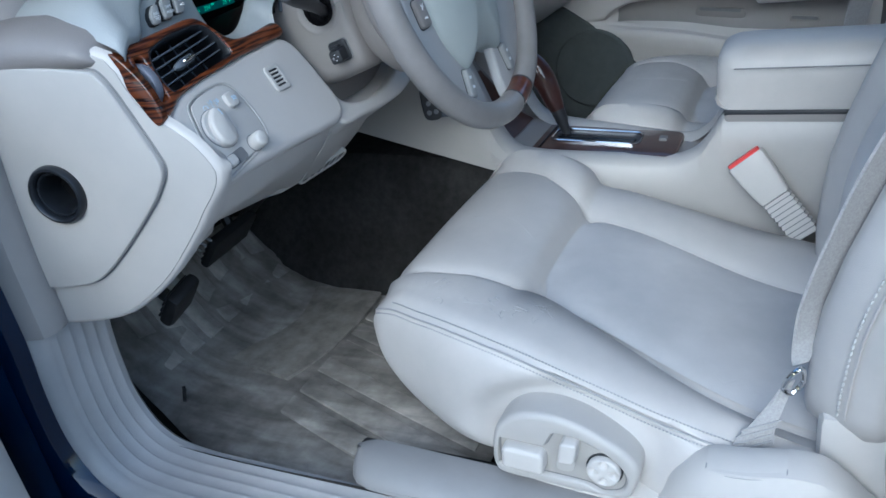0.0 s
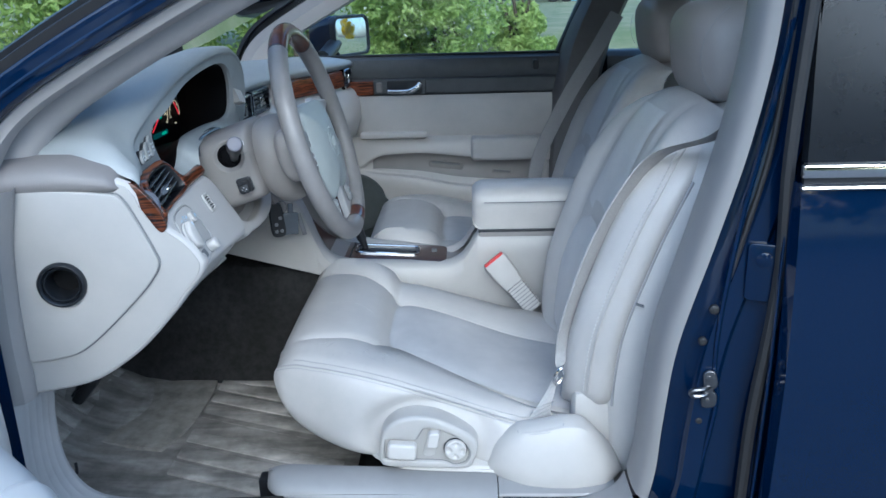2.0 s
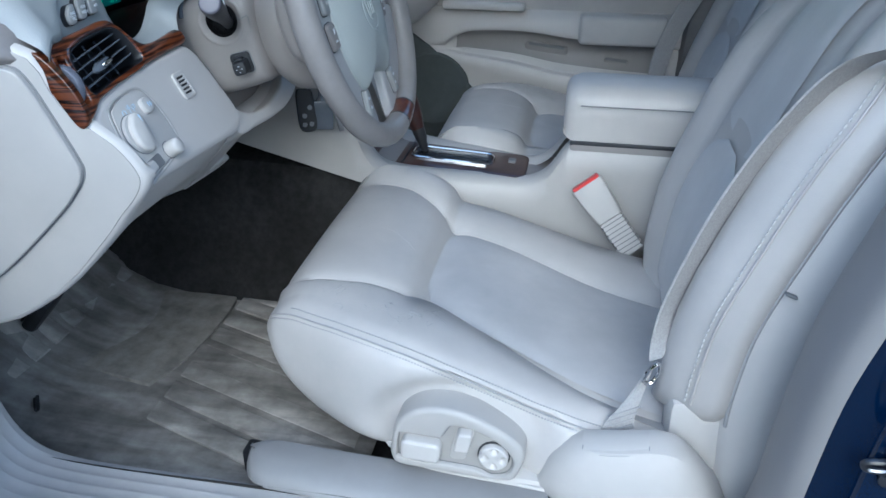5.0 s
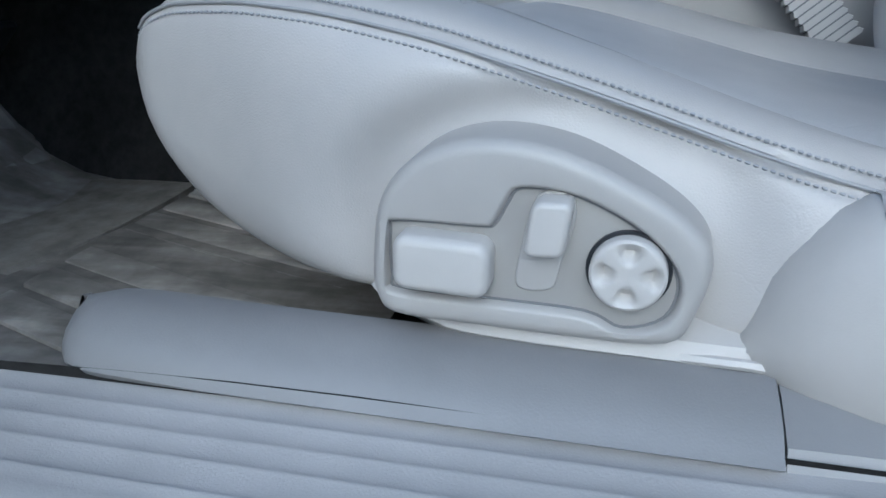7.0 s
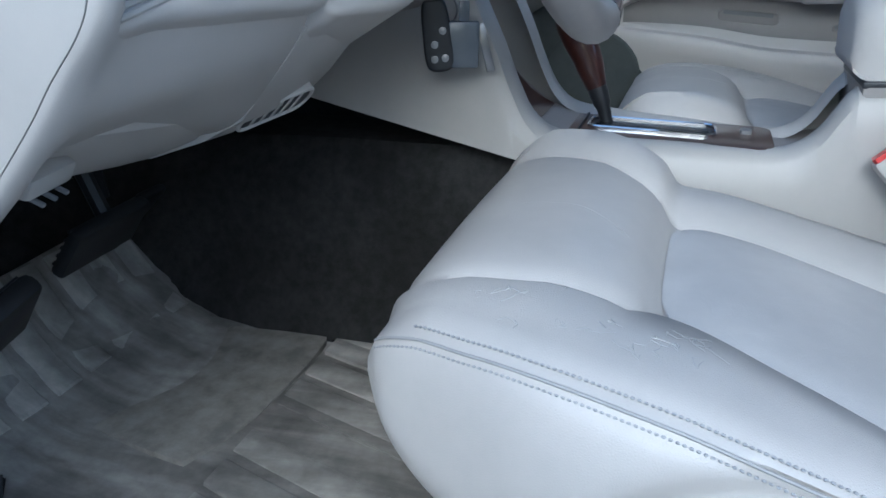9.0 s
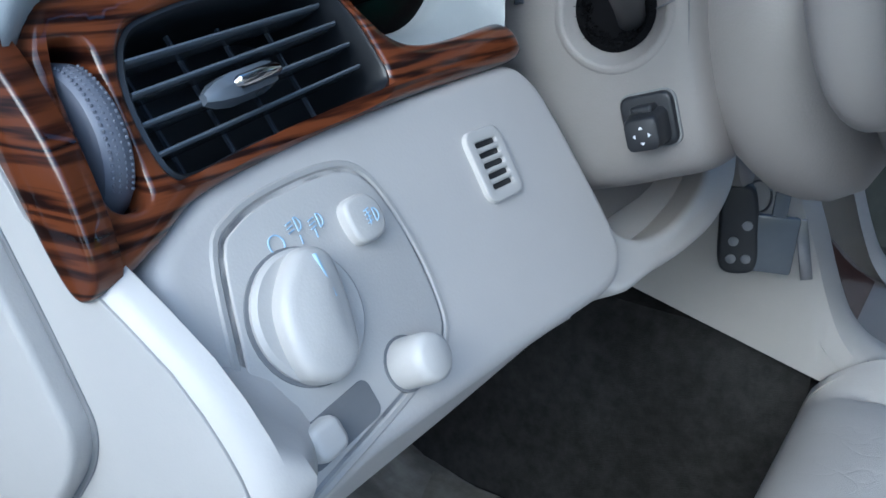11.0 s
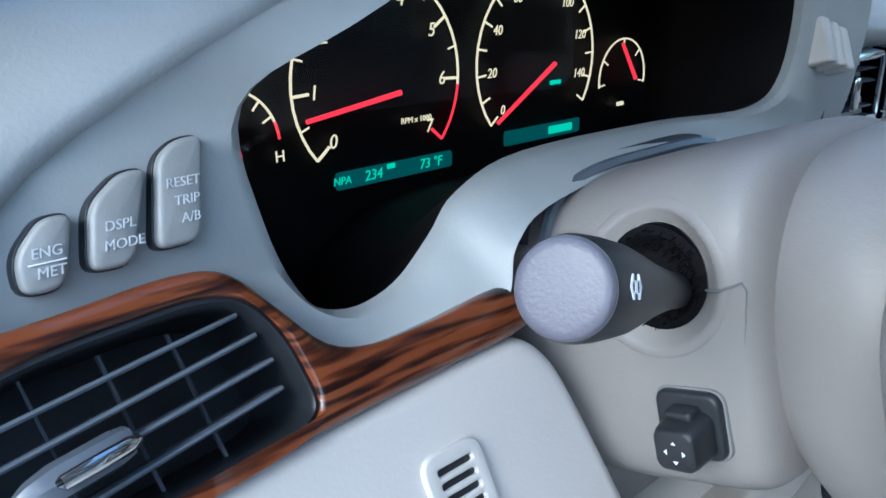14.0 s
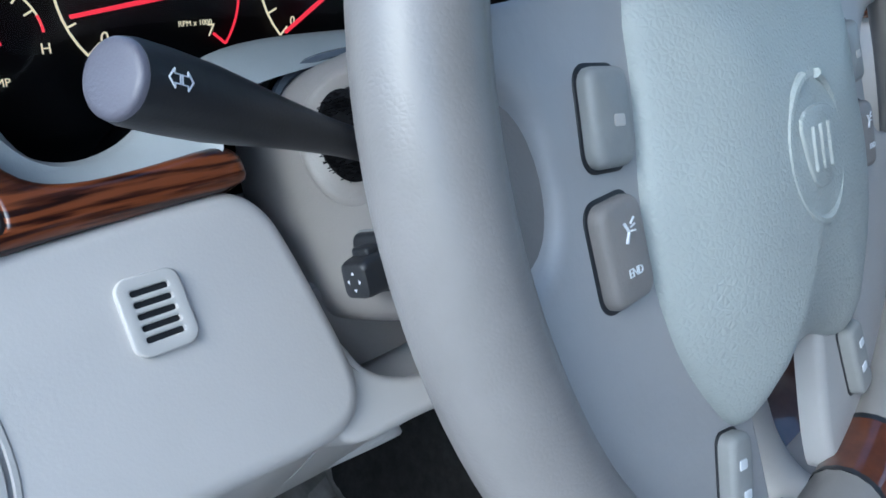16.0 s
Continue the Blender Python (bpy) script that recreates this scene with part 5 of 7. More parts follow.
part("knee_panel", slab(D, smooth_outline([(0.664, -0.004), (0.688, 0.012), (0.72, 0.0195), (0.763, 0.0240), (0.82, 0.0262), (0.880, 0.0290), (0.904, 0.0268), (0.918, 0.0125), (0.9245, -0.012), (0.929, -0.040), (0.9325, -0.066), (0.932, -0.085), (0.924, -0.099), (0.905, -0.1055), (0.86, -0.104), (0.80, -0.101), (0.72, -0.098), (0.674, -0.097), (0.662, -0.06), (0.662, -0.03)], 5), -0.01, 0.0100, 0.0100, steps=6), VINYL, dash, "pale grained knee panel")

# wood fascia with holes for the vent and its thumbwheel
vent = smooth_outline([(0.690, 0.0665), (0.699, 0.0707), (0.722, 0.0757), (0.750, 0.0780), (0.772, 0.0787), (0.787, 0.0745), (0.7955, 0.062), (0.7995, 0.046), (0.8005, 0.0355), (0.797, 0.0302), (0.786, 0.0267), (0.760, 0.0238), (0.721, 0.0208), (0.694, 0.0168), (0.6848, 0.0185), (0.6812, 0.028), (0.6808, 0.045), (0.6842, 0.058)], 4)
wslot = rrect(0.6675, 0.0395, 0.0125, 0.054, 0.005, turn=-3)
wood_o = smooth_outline([(0.647, 0.012), (0.652, 0.045), (0.660, 0.074), (0.670, 0.082), (0.697, 0.085), (0.732, 0.087), (0.768, 0.0895), (0.786, 0.0855), (0.799, 0.070), (0.813, 0.0525), (0.832, 0.0462), (0.862, 0.0465), (0.898, 0.0495), (0.909, 0.0465), (0.9125, 0.0375), (0.906, 0.0288), (0.86, 0.0265), (0.82, 0.0248), (0.763, 0.0205), (0.72, 0.0155), (0.690, 0.0102), (0.672, 0.001), (0.652, -0.0065), (0.645, 0.000)], 4)
part("wood_trim", slab_holes(D, wood_o, [vent, wslot], -0.022, 0.0135, 0.0062, 0.003, 5), WOOD, dash, "glossy striped wood trim")
part("fascia_back", slab(D, [(0.654, 0.068), (0.662, 0.093), (0.68, 0.106), (0.72, 0.112), (0.78, 0.108), (0.80, 0.092), (0.785, 0.0865), (0.73, 0.084), (0.675, 0.079)], -0.05, -0.014, 0.003), BEZEL, dash)
part("wood_end", slab(Plane((-0.60, 0.6475, 0.95), (0.876, 0.19, 0.482), (-0.482, 0, 0.876)), smooth_outline([(0.006, 0.00), (0.010, 0.035), (0.0, 0.078), (-0.016, 0.078), (-0.012, 0.035), (-0.010, 0.0), (-0.004, -0.008)], 5), -0.006, 0.004, 0.002), SHADEWOOD, dash)
av = part("air_vent", loft([[D(p[0], p[1], w) for p in q] for q, w in ((inset(vent, -0.001), 0.0115), (inset(vent, 0.0008), 0.0123), (inset(vent, 0.0018), 0.011), (inset(vent, 0.0024), 0.0), (inset(vent, 0.003), -0.04))], ring=True), VENTRIM, dash, "slate grey vent rim")
part("vent_back", slab(D, vent, -0.05, -0.038, 0.001), BLACK, av)
for u0, v0, u1, v1 in ((0.6855, 0.0573, 0.786, 0.0714), (0.6828, 0.0465, 0.7905, 0.0629), (0.6820, 0.0366, 0.7933, 0.0531), (0.6822, 0.0264, 0.7935, 0.0430)):
    bm = loft([[D(u0 + (u1 - u0) * f, v0 + (v1 - v0) * f + dv, w + 0.006 * (1 - f)) for dv, w in ((0.0, 0.0062), (0.0008, 0.0058), (0.0011, 0.0048), (0.0010, -0.009), (0.0, -0.010), (-0.0008, -0.009), (-0.0009, 0.0048), (-0.0006, 0.0058))] for f in lin(0, 1, 10)], ring=True, caps=True)
    part("slat", bm, SLATE, av)
for u0 in (0.700, 0.7245, 0.748, 0.771):
    part("divider", loft([[D(u0 - 0.004 * (v - 0.05) / 0.03 + du, v, w) for du, w in ((-0.0005, -0.0105), (0.0005, -0.0105), (0.0005, -0.0125), (-0.0005, -0.0125))] for v in (0.019 + 0.1 * (u0 - 0.69), 0.0735)], ring=True, caps=True), SLATE, av)
part("clip", loft([[D(0.7278 + du, 0.0436 + 0.15 * du + dv * s * 1.25, 0.009 - 0.1 * du + w * s) for dv, w in ((0.0045, 0), (0.0035, 0.007), (0, 0.009), (-0.0035, 0.007), (-0.0045, 0), (0, -0.004))] for du, s in ((-0.021, 0.35), (-0.017, 0.75), (-0.010, 1), (0.008, 1), (0.0125, 0.85), (0.014, 0.5))], ring=True, caps=True), SLATE, av, "vent clip with a chrome blade")
part("blade", tube([D(0.7278 + du, 0.0434 + 0.15 * du, w + 0.006 - 0.1 * du) for du, w in ((-0.0105, 0.0100), (-0.009, 0.0118), (0.0, 0.0124), (0.010, 0.0122), (0.0135, 0.0105))], [0.0012, 0.0024, 0.0026, 0.0026, 0.0016], 10), CHROME, av, "chrome blade")
tw = part("thumbwheel", lathe(Plane(D(0.6675, 0.0395, -0.006), D.v, D.w), [(0.019, -0.0054), (0.0240, -0.0050), (0.0252, -0.0038), (0.0260, 0.0), (0.0252, 0.0038), (0.0240, 0.0050), (0.019, 0.0054)], 48), WHEELGREY, dash, "knurled grey thumbwheel")
bmk = bmesh.new()
for i in range(-11, 12):
    for j in (-1.5, -0.5, 0.5, 1.5):
        a = radians(90 + i * 4.6 + (2.3 if j in (-0.5, 1.5) else 0))
        add(bmk, pillow(D(0.6675 + j * 0.0022, 0.0395 + 0.0255 * math.cos(a), -0.006 + 0.0255 * math.sin(a)), (0.0012,) * 3, 0.9, 4, 6))
tagged(part("knurling", bmk, WHEELGREY, tw), kind="stuff")

# light switch panel
lp = smooth_outline([(0.687, -0.010), (0.697, -0.001), (0.716, 0.004), (0.748, 0.0055), (0.764, -0.002), (0.772, -0.026), (0.7735, -0.055), (0.767, -0.074), (0.742, -0.082), (0.70, -0.090), (0.672, -0.093), (0.668, -0.078), (0.677, -0.045)], 4)
lpp = part("light_switch_panel", slab(D, inset(lp, 0.0022), 0.0, 0.0112, 0.0006), PLASTIC, dash, "pale light switch panel")
part("panel_rim", ringslab(D, inset(lp, -0.003), inset(lp, 0.0004), 0.005, 0.0108, 0.0008), PANEL, lpp)
part("panel_gap", ringslab(D, inset(lp, -0.0002), inset(lp, 0.0026), 0.004, 0.0100, 0.0002), SEAMSOFT, lpp)
# dark sheets on the panel face paint the shade round knobs and slide key
part("knob_well_shade", slab(D, circle(0.7085, -0.040, 0.0248, 40), 0.005, 0.0118, 0.0003), SEAMDARK, lpp)
part("light_knob", lathe(D, [(0.0238, 0.010), (0.0238, 0.0130), (0.0222, 0.0145), (0.001, 0.0150)], 40, 0.7092, -0.040), PLASTIC, lpp, "round light switch knob")
part("grip", slab(D, smooth_outline([(0.7035, -0.0215), (0.7130, -0.0175), (0.7225, -0.0235), (0.7215, -0.042), (0.7165, -0.0590), (0.705, -0.0640), (0.6925, -0.056), (0.6930, -0.035)], 5), 0.011, 0.0220, 0.005, steps=4, dome=0.002), PLASTIC, lpp, "raised finger grip")
part("pointer", slab(D, [(0.7132, -0.0215), (0.7141, -0.0217), (0.7146, -0.0378), (0.7138, -0.0378)], 0.018, 0.0232, 0.0002), PALEBLUE, lpp)
part("fog_button", slab(D, smooth_outline([(0.7425, -0.0092), (0.7525, -0.0076), (0.7585, -0.0125), (0.7588, -0.0215), (0.7535, -0.0258), (0.7435, -0.0255), (0.7405, -0.0170)], 4), 0.008, 0.0165, 0.002), PLASTIC, lpp, "pale fog lamp button")
part("dimmer_knob", lathe(D, [(0.0100, 0.008), (0.0097, 0.024), (0.0090, 0.0272), (0.0070, 0.0288), (0.001, 0.0292)], 28, 0.7410, -0.0735), PLASTIC, lpp, "pale dimmer knob")
part("dimmer_well_shade", lathe(D, [(0.0110, 0.006), (0.0110, 0.0117), (0.001, 0.0117)], 28, 0.7410, -0.0735), SEAMDARK, lpp)
part("slide_well_shade", slab(D, rrect(0.702, -0.078, 0.038, 0.015, 0.004, turn=6), 0.006, 0.0116, 0.0003), SEAMDARK, lpp)
part("slide_key", slab(D, rrect(0.692, -0.0785, 0.014, 0.013, 0.004, turn=6), 0.006, 0.018, 0.003), PLASTIC, lpp)
bm = bmesh.new()
add(bm, ringslab(D, circle(0.7095, -0.0135, 0.0036, 20), circle(0.7095, -0.0135, 0.0031, 20), 0.011, 0.0117, 0.0001))
for cu, cv, dd_ in ((0.7196, -0.0094, 1), (0.7298, -0.0110, 0), (0.7520, -0.0172, 2)):
    ww = 0.0117 if dd_ < 2 else 0.0171
    half = [(cu + 0.001 + 0.0022 * math.cos(a), cv + 0.0026 * math.sin(a)) for a in lin(-math.pi / 2, math.pi / 2, 10)]
    tube([D(p[0], p[1], ww) for p in half + [half[0]]], 0.00028, 5, bm)
    for j in (-1, 0, 1, 2)[: 3 + (dd_ == 2)]:
        tube([D(cu - 0.0006, cv + 0.0016 * j, ww), D(cu - 0.0035, cv + 0.0016 * j - 0.0007, ww)], 0.00026, 5, bm)
    if dd_ == 2:
        tube([D(cu - 0.0022, cv + 0.003, ww), D(cu - 0.0018, cv, ww), D(cu - 0.0024, cv - 0.003, ww)], 0.00026, 5, bm)
for cu in (0.7205, 0.728):
    tube([D(cu, -0.0135, 0.0116), D(cu - 0.0003, -0.0168, 0.0116)], 0.00028, 5, bm)
tagged(part("switch_symbol", bm, PALEBLUE, lpp, "pale blue lamp symbols"), kind="stuff")

# small sensor grille
gr = part("sensor_grille", slab_holes(D, rrect(0.8455, -0.0175, 0.0295, 0.0355, 0.0065), [rrect(0.8455, -0.0175 + 0.0052 * k, 0.0175, 0.0027, 0.0011) for k in (-2, -1, 0, 1, 2)], 0.006, 0.0128, 0.0009), PLASTIC, dash, "slotted pale sensor grille")
part("grille_back", slab(D, rrect(0.8455, -0.0175, 0.024, 0.030, 0.004), 0.004, 0.0108, 0.0002), BLACK, gr)

# driver information buttons
INFO = (
    ([(0.7252, 0.0948), (0.7258, 0.1076), (0.7359, 0.1177), (0.7454, 0.1172), (0.7385, 0.0946)], (0.7352, 0.1040), ("ENG", "MET")),
    ([(0.7447, 0.0972), (0.7494, 0.1182), (0.7613, 0.1270), (0.7703, 0.1266), (0.7594, 0.0967)], (0.7574, 0.1075), ("DSPL", "MODE")),
    ([(0.7660, 0.0990), (0.7730, 0.1290), (0.7810, 0.1346), (0.7914, 0.1346), (0.7823, 0.0992)], (0.7800, 0.1140), ("RESET", "TRIP", "A/B")))
DB = Plane(D(0, 0.095, 0.0015), D.u, D.v + 0.24 * D.w)
for shape, (cu, cv), lines in INFO:
    shape, cu, cv = round_poly([(a, b - 0.095) for a, b in shape[::-1]], 0.0055, 5), cu - 0.0012, cv - 0.095
    part("button_well", slab(DB, shape, -0.006, 0.0026, 0.0003), BLACK, dash)
    bt = part("info_button", slab(DB, inset(shape, 0.0007), -0.004, 0.0068, 0.0020, steps=5, dome=0.0006), BUTTON, dash, "grey information button")
    for k, tx in enumerate(lines):
        part("lettering", letters(tx, 0.0044, DB, cu + 0.0006, cv + (len(lines) - 1) * 0.0029 - k * 0.0058, 0.0075, slant=0.2), PRINT, bt)
    if lines[0] == "ENG":
        part("rule", slab(DB, rrect(cu + 0.0004, cv, 0.0105, 0.0004, 0.0001), 0.006, 0.0078, 0.0001), WHITE, bt)

# end cap facing the open door: cover panel and duct
EC = Plane((-0.758, 0.6115, 0.871), (0.982, 0.187, 0), (0, 0, 1))
def ec(x, z):
    return ((x + 0.758) / 0.982, z - 0.871)
cov = smooth_outline([ec(*p) for p in ((-0.800, 1.022), (-0.740, 1.017), (-0.672, 1.008), (-0.650, 0.996), (-0.628, 0.945), (-0.6145, 0.908), (-0.6112, 0.895), (-0.6145, 0.882), (-0.623, 0.869), (-0.643, 0.845), (-0.700, 0.790), (-0.742, 0.757), (-0.775, 0.7475), (-0.815, 0.745), (-0.824, 0.752), (-0.824, 0.80), (-0.818, 0.90), (-0.808, 1.0))], 4)
duct = circle(*ec(-0.7537, 0.871), 0.0285, 40)
part("end_plate", slab_holes(EC, [ec(p.x, p.z) for p in dash_row(0.643, 1, 0.957)], [duct], -0.02, -0.0042, 0.0004), PANEL, dash)
part("end_gap", ringslab(EC, inset(cov, -0.0022), inset(cov, 0.003), -0.02, -0.0035, 0.0003), SEAMDARK, dash)
part("end_cover", slab_holes(EC, cov, [duct], -0.005, 0.0045, 0.0025), PANEL, dash, "pale grey end cover panel")
GLOSSRUBBER = mat("satin black rubber", (0.014, 0.016, 0.020), 0.32, spec=0.45)
dct = part("side_duct", lathe(EC, [(0.0346, 0.001), (0.0363, 0.005), (0.0359, 0.0100), (0.0338, 0.0132), (0.0314, 0.0138), (0.0293, 0.0120), (0.0285, 0.0080), (0.0281, 0.0055), (0.0265, 0.0070), (0.0249, 0.0068), (0.0236, 0.0040), (0.0228, -0.004), (0.0220, -0.03)], 48, *ec(-0.7537, 0.871), caps=False), GLOSSRUBBER, dash, "round black rubber duct")
part("duct_tube", lathe(EC, [(0.0222, -0.028), (0.0222, -0.06), (0.017, -0.075), (0.001, -0.076)], 36, *ec(-0.7537, 0.871)), DIALFACE, dct)

# cluster surround: opening, bezel and funnel
OPEN = [(-0.664, 0.809, 1.075), (-0.660, 0.811, 1.033), (-0.652, 0.822, 1.001), (-0.647, 0.841, 0.9915), (-0.648, 0.866, 0.9955), (-0.650, 0.888, 1.011), (-0.653, 0.908, 1.0265), (-0.660, 0.960, 1.036), (-0.66, 1.08, 1.036), (-0.655, 1.185, 1.033), (-0.648, 1.212, 1.055), (-0.642, 1.205, 1.11), (-0.638, 1.165, 1.145), (-0.638, 1.08, 1.153), (-0.641, 0.93, 1.135), (-0.648, 0.845, 1.10)]
OUTR = [(-0.667, 0.739, 1.069), (-0.656, 0.699, 1.024), (-0.655, 0.775, 1.016), (-0.632, 0.822, 0.986), (-0.620, 0.866, 0.980), (-0.620, 0.900, 0.988), (-0.622, 0.908, 1.010), (-0.630, 0.946, 1.021), (-0.640, 1.06, 1.024), (-0.65, 1.29, 1.0), (-0.64, 1.315, 1.06), (-0.635, 1.298, 1.13), (-0.632, 1.22, 1.170), (-0.632, 1.08, 1.175), (-0.635, 0.92, 1.154), (-0.652, 0.815, 1.112)]
op_l, out_l = cat(OPEN, 5, True), cat(OUTR, 5, True)
fun = [Vector((-0.700, 1.035 + (p.y - 1.035) * 0.985, 1.07 + (p.z - 1.07) * 0.97 - 0.03 * max(0, 1.07 - p.z) / 0.04)) for p in op_l]
fun2 = [Vector((-0.765, 1.035 + (p.y - 1.035) * 1.04, 1.07 + (p.z - 1.07) * 0.95 - 0.05 * max(0, 1.07 - p.z) / 0.04)) for p in op_l]
mid = [a.lerp(b, 0.5) for a, b in zip(op_l, out_l)]
lipr = [p + Vector((0.004, 0, 0)) + (q - p) * 0.06 for p, q in zip(op_l, out_l)]
part("cluster_bezel", loft([out_l, mid, lipr, op_l, [p + Vector((-0.006, 0, 0)) for p in op_l]], ring=True), BEZEL, dash, "satin grey cluster bezel")
part("cluster_tunnel", loft([[p + Vector((-0.006, 0, 0)) for p in op_l], fun, fun2], ring=True), DIALFACE, dash)
# padded top
COLS = [((-0.628, 0.650, 1.014), (-0.70, 1.040), (-0.82, 1.046)), ((-0.630, 0.658, 1.025), (-0.70, 1.060), (-0.82, 1.062)), ((-0.634, 0.672, 1.033), (-0.70, 1.080), (-0.82, 1.078)), ((-0.640, 0.695, 1.034), (-0.71, 1.092), (-0.83, 1.088)), ((-0.664, 0.738, 1.071), (-0.72, 1.106), (-0.84, 1.095)), ((-0.652, 0.815, 1.115), (-0.71, 1.134), (-0.86, 1.105)), ((-0.635, 0.920, 1.156), (-0.69, 1.166), (-0.87, 1.120)), ((-0.632, 1.08, 1.177), (-0.69, 1.183), (-0.88, 1.125)), ((-0.632, 1.22, 1.172), (-0.69, 1.179), (-0.88, 1.122)), ((-0.635, 1.298, 1.132), (-0.70, 1.142), (-0.88, 1.112)), ((-0.648, 1.335, 1.085), (-0.74, 1.110), (-0.88, 1.105)), ((-0.650, 1.45, 1.078), (-0.75, 1.105), (-0.88, 1.10)), ((-0.62, 1.62, 1.080), (-0.74, 1.106), (-0.88, 1.10)), ((-0.55, 1.80, 1.080), (-0.68, 1.104), (-0.86, 1.095)), ((-0.50, 1.95, 1.076), (-0.64, 1.10), (-0.84, 1.09)), ((-0.49, 2.10, 1.066), (-0.62, 1.085), (-0.84, 1.08))]
strips = []
for E_, (cx, cz), (fx, fz) in COLS:
    E_ = Vector(E_)
    strips.append([E_ + Vector((-0.03, 0.012 if E_.y < 0.66 else 0, -0.030)), E_ + Vector((0.0, 0, -0.008)), E_, E_ + Vector((-0.008, 0, 0.008)), Vector((cx * 0.55 + E_.x * 0.45, E_.y, cz * 0.75 + E_.z * 0.25 + 0.003)), Vector((cx, E_.y, cz)), Vector((fx, E_.y, fz)), Vector((-1.0, E_.y, 1.07)), Vector((-1.16, E_.y, 1.05))])
cols = [cat([s[k] for s in strips], 4) for k in range(9)]
rows = []
for x in lin(-0.84, -0.652, 20):
    y = 0.6085 + (x + 0.758) * 0.19
    k = max(0, (x + 0.73) / 0.05) + 1.2 * max(0, (x + 0.672) / 0.02) ** 2
    d = 0.012 * max(0, (x + 0.672) / 0.02) ** 2
    rows.append([Vector((x, y + 0.03 + d, 1.008 - 0.002 * k)), Vector((x, y + 0.004 + d, 1.011 - 0.001 * k)), Vector((x, y - 0.002 + d, 1.018 - 0.002 * k)), Vector((x, y - 0.003 + d, 1.030 - 0.006 * k)), Vector((x, y + 0.003 + d, 1.044 - 0.010 * k)), Vector((x, y + 0.016 + d, 1.055 - 0.012 * k)), Vector((x, y + 0.04, 1.062 - 0.012 * k)), Vector((x, y + 0.075, 1.064 - 0.011 * k))])
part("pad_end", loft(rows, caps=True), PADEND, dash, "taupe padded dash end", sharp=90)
part("dash_pad", loft(cols), PAD, dash, "grey padded dash top", sharp=100)

# passenger side of the dash, with wood and vents
def pdx(y):
    return crv(y, [(1.30, -0.66), (1.45, -0.66), (1.62, -0.63), (1.80, -0.56), (1.95, -0.51), (2.10, -0.50)])
ys = lin(1.29, 2.08, 16)
part("passenger_face", loft([[Vector((pdx(y) + dx, y, z)) for dx, z in ((-0.03, 1.07), (-0.012, 1.064), (-0.006, 1.03), (0.0, 1.0), (0.02, 0.985), (0.035, 0.95), (0.036, 0.90), (0.02, 0.85), (-0.03, 0.80), (-0.12, 0.75), (-0.25, 0.74))] for y in ys]), VINYL, dash, "pale grey glove box side")
part("passenger_wood", loft([[Vector((pdx(y) + dx, y, z)) for dx, z in ((-0.012, 1.058), (0.004, 1.055), (0.010, 1.03), (0.008, 1.008), (-0.008, 1.002))] for y in lin(1.58, 1.93, 10)]), WOOD, dash, "polished wood strip")
for y0, y1 in ((1.285, 1.40), (1.42, 1.54), (1.94, 2.03)):
    cv = part("centre_vent", loft([[Vector((pdx(y) + dx, y, z)) for dx, z in ((-0.012, 1.060), (0.006, 1.058), (0.008, 1.052), (-0.03, 1.048), (-0.03, 1.008), (0.010, 1.004), (0.008, 0.998), (-0.01, 0.996))] for y in lin(y0, y1, 5)], caps=True), SLATE, dash, "black slatted vent")
    for k in range(4):
        part("vent_slat", loft([[Vector((pdx(y) + dx, y, 1.012 + 0.0105 * k + dz)) for dx, dz in ((0.006, 0), (0.0, 0.002), (-0.02, 0.0), (0.0, -0.002))] for y in lin(y0, y1, 4)], ring=True, caps=True), CHROME if k == 1 else SLATE, cv)
    part("vent_rim", tube([(pdx(y) + 0.009, y, z) for y, z in ((y0 + 0.004, 1.001), (y0, 1.006), (y0, 1.050), (y0 + 0.004, 1.056), (y1 - 0.004, 1.056), (y1, 1.050), (y1, 1.006), (y1 - 0.004, 1.001))], 0.0022, 6, closed=True), CHROME, cv, "thin chrome rim")
    part("vent_tab", box((pdx((y0 + y1) / 2) + 0.008, (y0 + y1) / 2, 1.027), (0.012, 0.012, 0.028), 0.003), CHROME, cv)
for k in range(3):
    part("side_button", slab(Plane((-0.642, 1.234 + 0.017 * k, 1.088 - 0.004 * k), (0, 1, -0.15), (-0.3, 0, 1)), rrect(0, -0.014, 0.0125, 0.030, 0.003, skew=-0.15), -0.012, 0.006, 0.002), PLASTIC, dash)
lv = Plane((-0.6535, 0.980, 0.7590), (0.22, 0.97, 0.08), (0.74, -0.15, 0.67))
part("lower_vent", slab(lv, rrect(0, 0, 0.092, 0.028, 0.013), -0.01, 0.003, 0.002), BLACK, dash, "oval slotted floor outlet")
part("outlet_rim", ringslab(lv, rrect(0, 0, 0.100, 0.036, 0.017), rrect(0, 0, 0.090, 0.026, 0.012), -0.01, 0.0045, 0.0015), VINYL, dash)

for k in range(-2, 3):
    part("outlet_rib", slab(lv, rrect(0.014 * k, 0, 0.005, 0.024, 0.001), -0.004, 0.0038, 0.001), PLASTIC, dash)
hr = thing("hood_release", "pale plastic bonnet release lever under the dash", "lever")
part("lever", moved(box((0, 0, 0), (0.024, 0.055, 0.018), 0.005), pose(-0.688, 0.728, 0.764, 0, 30, 12)), PLASTIC, hr)
for k in (-1, 0, 1):
    part("ridge", moved(box((0.004, 0.014 * k, -0.011), (0.026, 0.004, 0.003), 0.001), pose(-0.688, 0.728, 0.764, 0, 30, 12)), SEAMDARK, hr)
